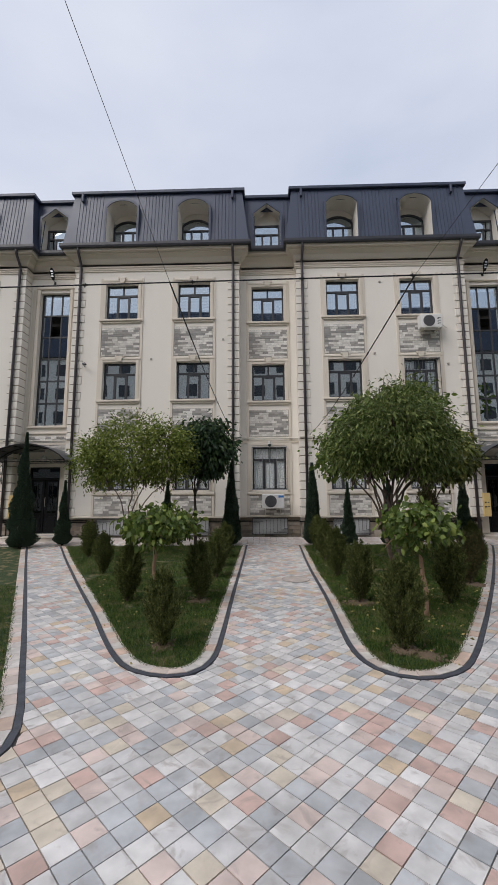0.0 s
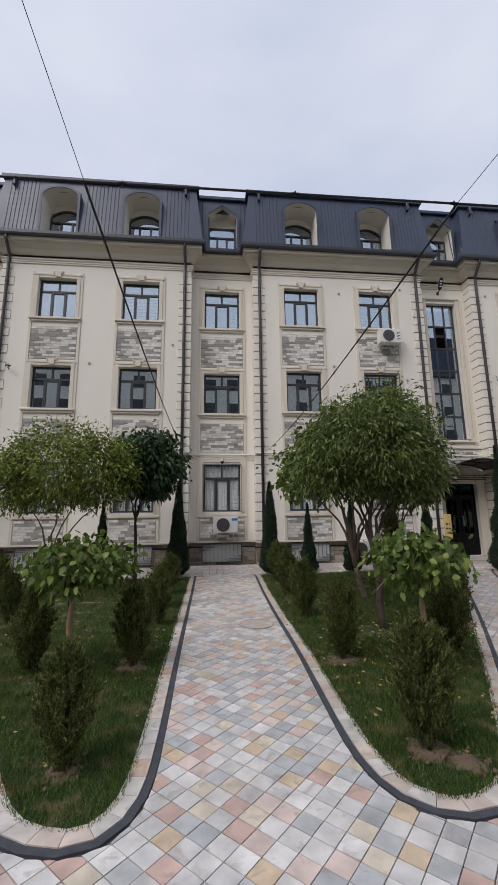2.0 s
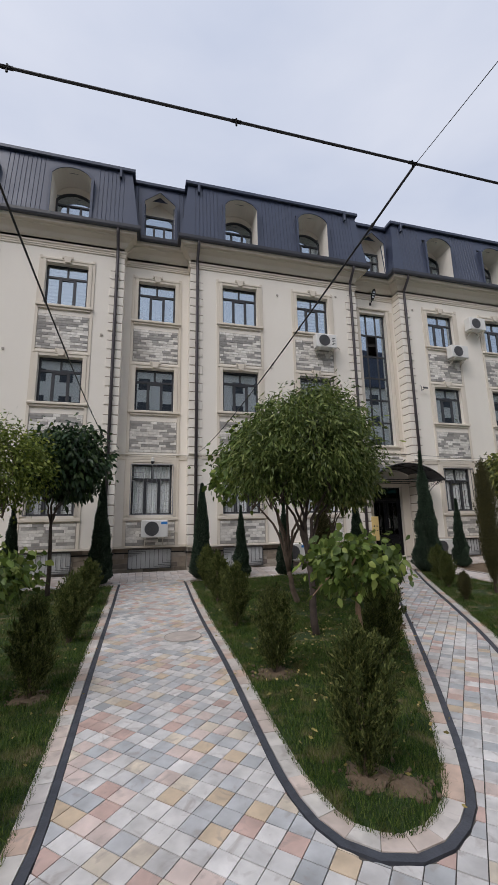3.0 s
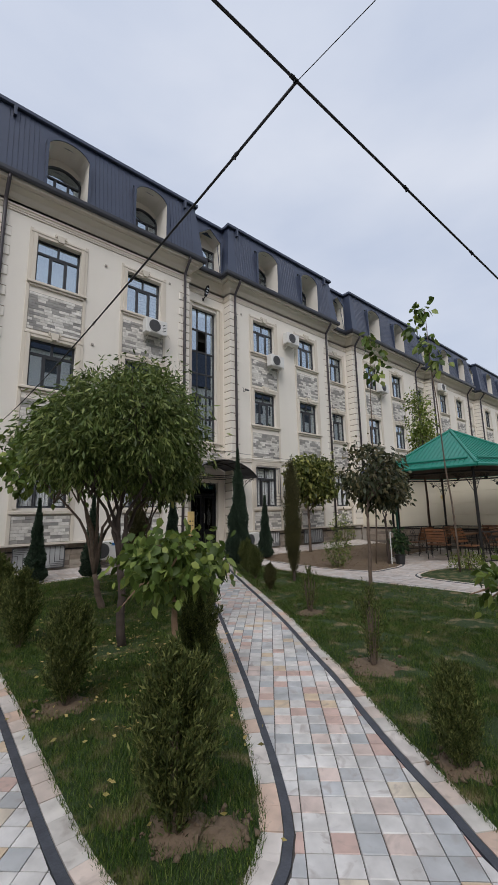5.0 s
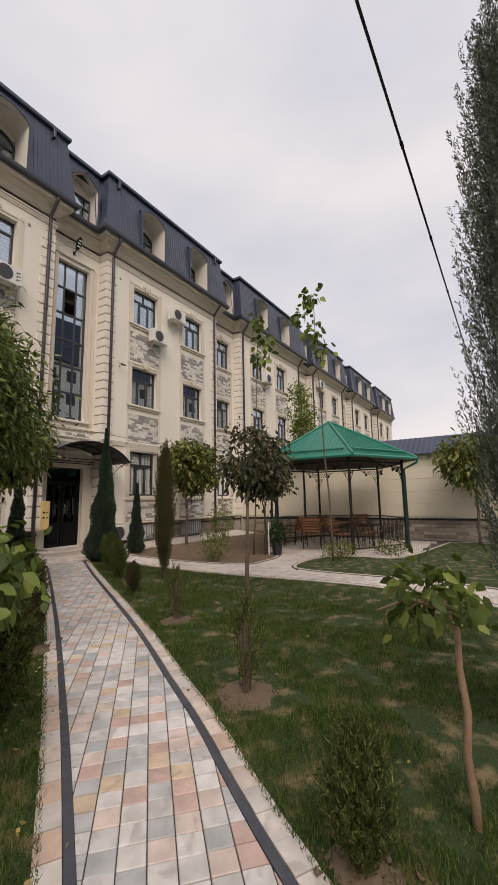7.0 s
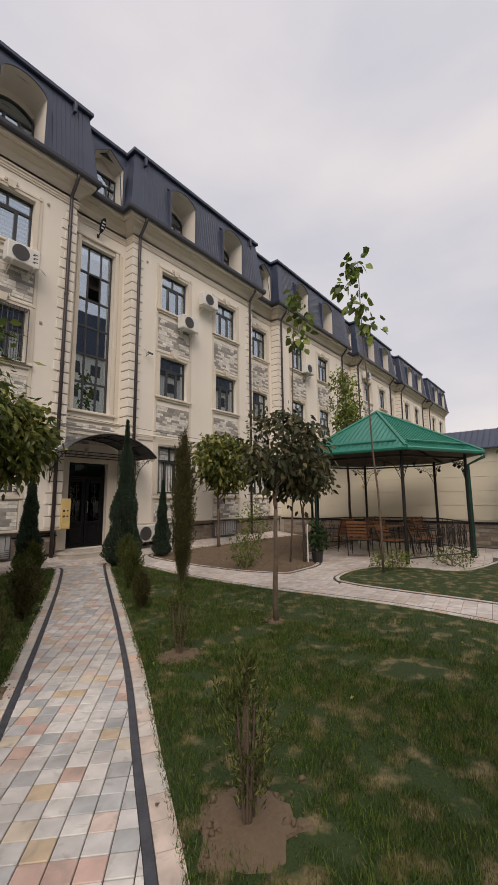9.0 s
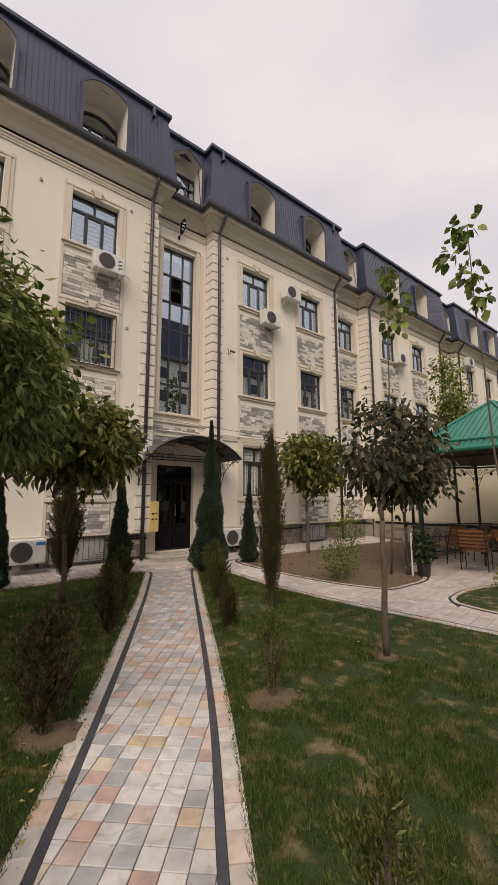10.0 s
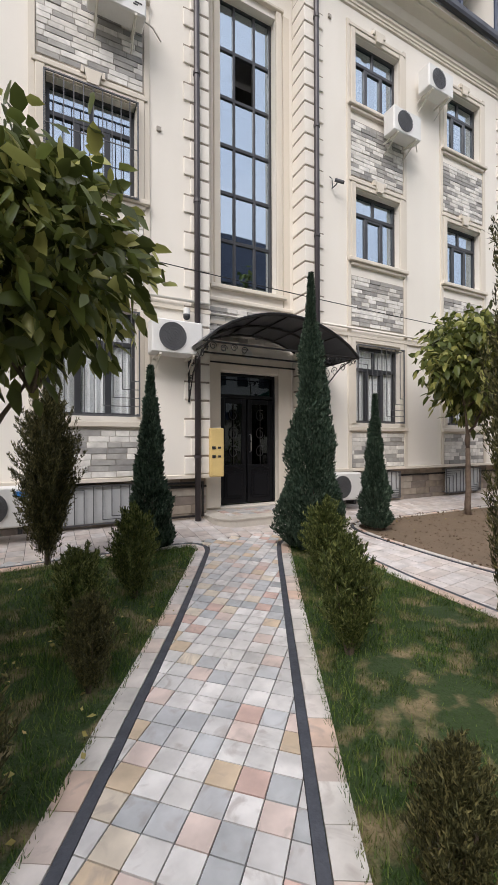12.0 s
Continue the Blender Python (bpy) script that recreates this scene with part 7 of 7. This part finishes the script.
def offset_line(line, d):
    """A line moved sideways to its left by d."""
    out = []
    for j, p in enumerate(line):
        p = Vector(p)
        a = (p - Vector(line[j - 1])).normalized() if j else None
        b = (Vector(line[j + 1]) - p).normalized() if j + 1 < len(line) else None
        a, b = a or b, b or a
        na, nb = Vector((-a.y, a.x)), Vector((-b.y, b.x))
        m = (na + nb) / max(0.3, 1 + na.dot(nb))
        out.append((p.x + m.x * d, p.y + m.y * d))
    return out


def resample(line, step):
    out, left = [line[0]], step
    for a, b in zip(line, line[1:]):
        a, b = Vector(a), Vector(b)
        l = (b - a).length
        while l >= left:
            a = a + (b - a).normalized() * left
            out.append(tuple(a))
            l, left = (b - a).length, step
        left -= l
    out.append(tuple(line[-1]))
    return out


def ribbon(s, left, right, z0, z1):
    for (ax, ay), (bx, by), (cx, cy), (dx, dy) in zip(left, left[1:], right[1:], right):
        s.slab([(ax, ay), (dx, dy), (cx, cy), (bx, by)], lambda x, y: ground_z(x, y) + z0, lambda x, y: ground_z(x, y) + z1)


near_border, far_border, strips = [], Shape(), []
for poly in PLANTED:
    ccw = signed_area(poly) > 0
    line = poly if ccw else poly[::-1]
    line = line + line[:1]
    fine = resample(line, 0.19)
    pink = poly in (EARTH_BED, GAZEBO_BED)
    st = Shape()
    w = STRIP_W if not pink else 0.03
    ribbon(st, offset_line(fine, w / 2), offset_line(fine, -w / 2), -0.02, 0.0055)
    part("edge_strip", st, STRIP, pavement)
    a = offset_line(fine, w / 2 + 0.004)
    b = offset_line(fine, w / 2 + (BORDER_W if not pink else 0.07))
    for (ax, ay), (bx, by), (cx, cy), (dx, dy) in zip(a, a[1:], b[1:], b):
        e = 0.012
        q = [(ax + (bx - ax) * e, ay + (by - ay) * e), (dx + (cx - dx) * e, dy + (cy - dy) * e), (cx + (dx - cx) * e, cy + (dy - cy) * e), (bx + (ax - bx) * e, by + (ay - by) * e)][::-1]
        mx, my = (ax + cx) / 2, (ay + cy) / 2
        if not pink and -1.0 < mx < 6.5 and 4.4 < my < 11.5 and poly in (BED_RIGHT, LAWN_RIGHT):
            near_border.append(q)
        else:
            far_border.slab(q, lambda x, y: ground_z(x, y) - 0.02, lambda x, y: ground_z(x, y) + 0.010)
for q in near_border:
    t = Shape()
    lift = random.uniform(0.006, 0.012)
    t.slab(q, lambda x, y: ground_z(x, y) - 0.02, lambda x, y: ground_z(x, y) + lift)
    part("border_tile", t, BORDER, pavement)
part("border_tiles", far_border, BORDER_JOINED, pavement, kind="stuff")

# square tiles, cut where they meet a strip
EDGES = []
for poly in PLANTED:
    line = poly if signed_area(poly) > 0 else poly[::-1]
    EDGES += [(np.array(a), np.array(b)) for a, b in zip(line, line[1:] + line[:1]) if np.hypot(a[0] - b[0], a[1] - b[1]) > 1e-6]
EA, EB = np.array([a for a, b in EDGES]), np.array([b for a, b in EDGES])


def cut(q, a, n, keep):
    """The part of polygon q on the side of n from a, keep away from the line."""
    out = []
    d = [(p[0] - a[0]) * n[0] + (p[1] - a[1]) * n[1] - keep for p in q]
    for j in range(len(q)):
        k = (j + 1) % len(q)
        if d[j] >= 0:
            out.append(q[j])
        if (d[j] >= 0) != (d[k] >= 0):
            f = d[j] / (d[j] - d[k])
            out.append((q[j][0] + (q[k][0] - q[j][0]) * f, q[j][1] + (q[k][1] - q[j][1]) * f))
    return out


def tile_mesh():
    t = Shape()
    h = TILE_S / 2 - GAP / 2
    t.box(-h, h, -h, h, -0.02, 0.0, 0.0035)
    return t.mesh("tile")


TILE_MESH = tile_mesh()
TILE_MESH.materials.append(TILE)


def lay(origin, angle, test, near, joined, limit=300, size=TILE_S):
    """Tiles on a turned lattice wherever test(x, y) holds; near(x, y) picks those that are objects of their own."""
    c, sn = math.cos(radians(angle)), math.sin(radians(angle))
    done = 0
    h = size / 2 - GAP / 2
    for i in range(-130, 131):
        for j in range(-130, 131):
            u, v = i * size, j * size
            x, y = origin[0] + c * u - sn * v, origin[1] + sn * u + c * v
            if not test(x, y):
                continue
            p = np.array([x, y])
            ab = EB - EA
            t = np.clip(((p - EA) * ab).sum(1) / (ab * ab).sum(1), 0, 1)
            near_pts = EA + t[:, None] * ab
            dist = np.hypot(near_pts[:, 0] - x, near_pts[:, 1] - y)
            m = dist.min()
            if m > size * 0.85:
                if any(inside(pl, x, y) for pl in PLANTED):
                    continue
                if near(x, y) and done < limit:
                    ob = part("tile", TILE_MESH, TILE, pavement)
                    ob.matrix_basis = pose(x, y, ground_z(x, y) + random.uniform(-0.0015, 0.0015), random.uniform(-0.25, 0.25) + (0.6 if y > 8 else 0), random.uniform(-0.25, 0.25), angle)
                    done += 1
                else:
                    q = [(x + c * a - sn * b, y + sn * a + c * b) for a, b in ((-h, -h), (h, -h), (h, h), (-h, h))]
                    dz = random.uniform(-0.0015, 0.0015)
                    joined.slab(q, lambda X, Y: ground_z(X, Y) - 0.02, lambda X, Y: ground_z(X, Y) + dz)
                continue
            q = [(x + c * a - sn * b, y + sn * a + c * b) for a, b in ((-h, -h), (h, -h), (h, h), (-h, h))]
            hits = np.where(dist < m + 0.02)[0]
            for k in hits:
                d = EB[k] - EA[k]
                d = d / np.hypot(*d)
                q = cut(q, EA[k], (d[1], -d[0]), STRIP_W / 2 + 0.003)
                if len(q) < 3:
                    break
            if len(q) >= 3:
                joined.slab(q, lambda X, Y: ground_z(X, Y) - 0.02, lambda X, Y: ground_z(X, Y))


def on_side_path(x, y):
    return (8.1 < x < 12.3 and 1.5 < y < 14.62) or (x > 9.3 and 7.0 < y < 14.0 and x < 17.2)


def on_plaza(x, y):
    return y > 1.4 and -7.6 < x < 8.1 and y < 14.62 and not (y < 3.6 and (x < -3.2 or x > 3.8))


def beside_walk(x, y):
    return 2.0 < x and 5.2 < y < 9.2


joined = Shape()
lay((2.108, 5.733), 46.5, on_plaza, beside_walk, joined, 300)
part("tiles", joined, TILE_JOINED, pavement, kind="stuff")
joined = Shape()
lay((8.8, 9.0), 8, on_side_path, lambda x, y: False, joined, size=0.19)
lay((0.42, 15.1), 0, lambda x, y: 14.62 <= y < 15.7 and -9 < x < 17.2, lambda x, y: False, joined, size=0.19)
part("pale_tiles", joined, PINK_TILE, pavement, kind="stuff")

# manhole cover in the middle path
m = thing("manhole_cover", "round grey stone-filled manhole cover in the paving", "manhole", 0.65, 9.6, ground_z(0, 9.6))
s = Shape()
s.tube([(0, 0, -0.01), (0, 0, 0.010)], 0.25, 36)
part("cover", s, PINK_TILE, m)
s = Shape()
s.tube([(0.258 * math.cos(k / 36 * 2 * math.pi), 0.258 * math.sin(k / 36 * 2 * math.pi), 0.006) for k in range(37)], 0.008, 6)
part("rim", s, MORTAR, m)

# bricks of the cladding nearest to the door, one by one
rng = random.Random(15)
for bed, y in near_axes:
    meshes = {}
    for z0, z1 in CLAD_Z[:2]:
        def lay_brick(x0, x1, a, b, d):
            key = (round(x1 - x0, 2), round(b - a, 3), round(d, 3))
            if key not in meshes:
                t = Shape()
                t.box(-key[0] / 2, key[0] / 2, -key[2], 0.005, 0, key[1], 0.004)
                meshes[key] = t.mesh("brick")
                meshes[key].materials.append(CLAD_PIECE)
            ob = part("brick", meshes[key], CLAD_PIECE, bed)
            ob.matrix_basis = Matrix.Translation(((x0 + x1) / 2, 0, a))
        clad_rows(rng, z0, z1, lay_brick)
    t = Shape()
    clad_rows(rng, *CLAD_Z[2], lambda x0, x1, a, b, d: t.box(x0, x1, -d, 0.005, a, b, 0.004))
    part("cladding", t, CLAD_LIGHT, bed, kind="stuff")

# the plan above is drawn ten per cent large: bring every top-level object to true size
SIZE = Matrix.Scale(0.9, 4)
for ob in list(scene.objects):
    if ob.parent is None and ob.type in ("MESH", "EMPTY"):
        ob.matrix_basis = SIZE @ ob.matrix_basis
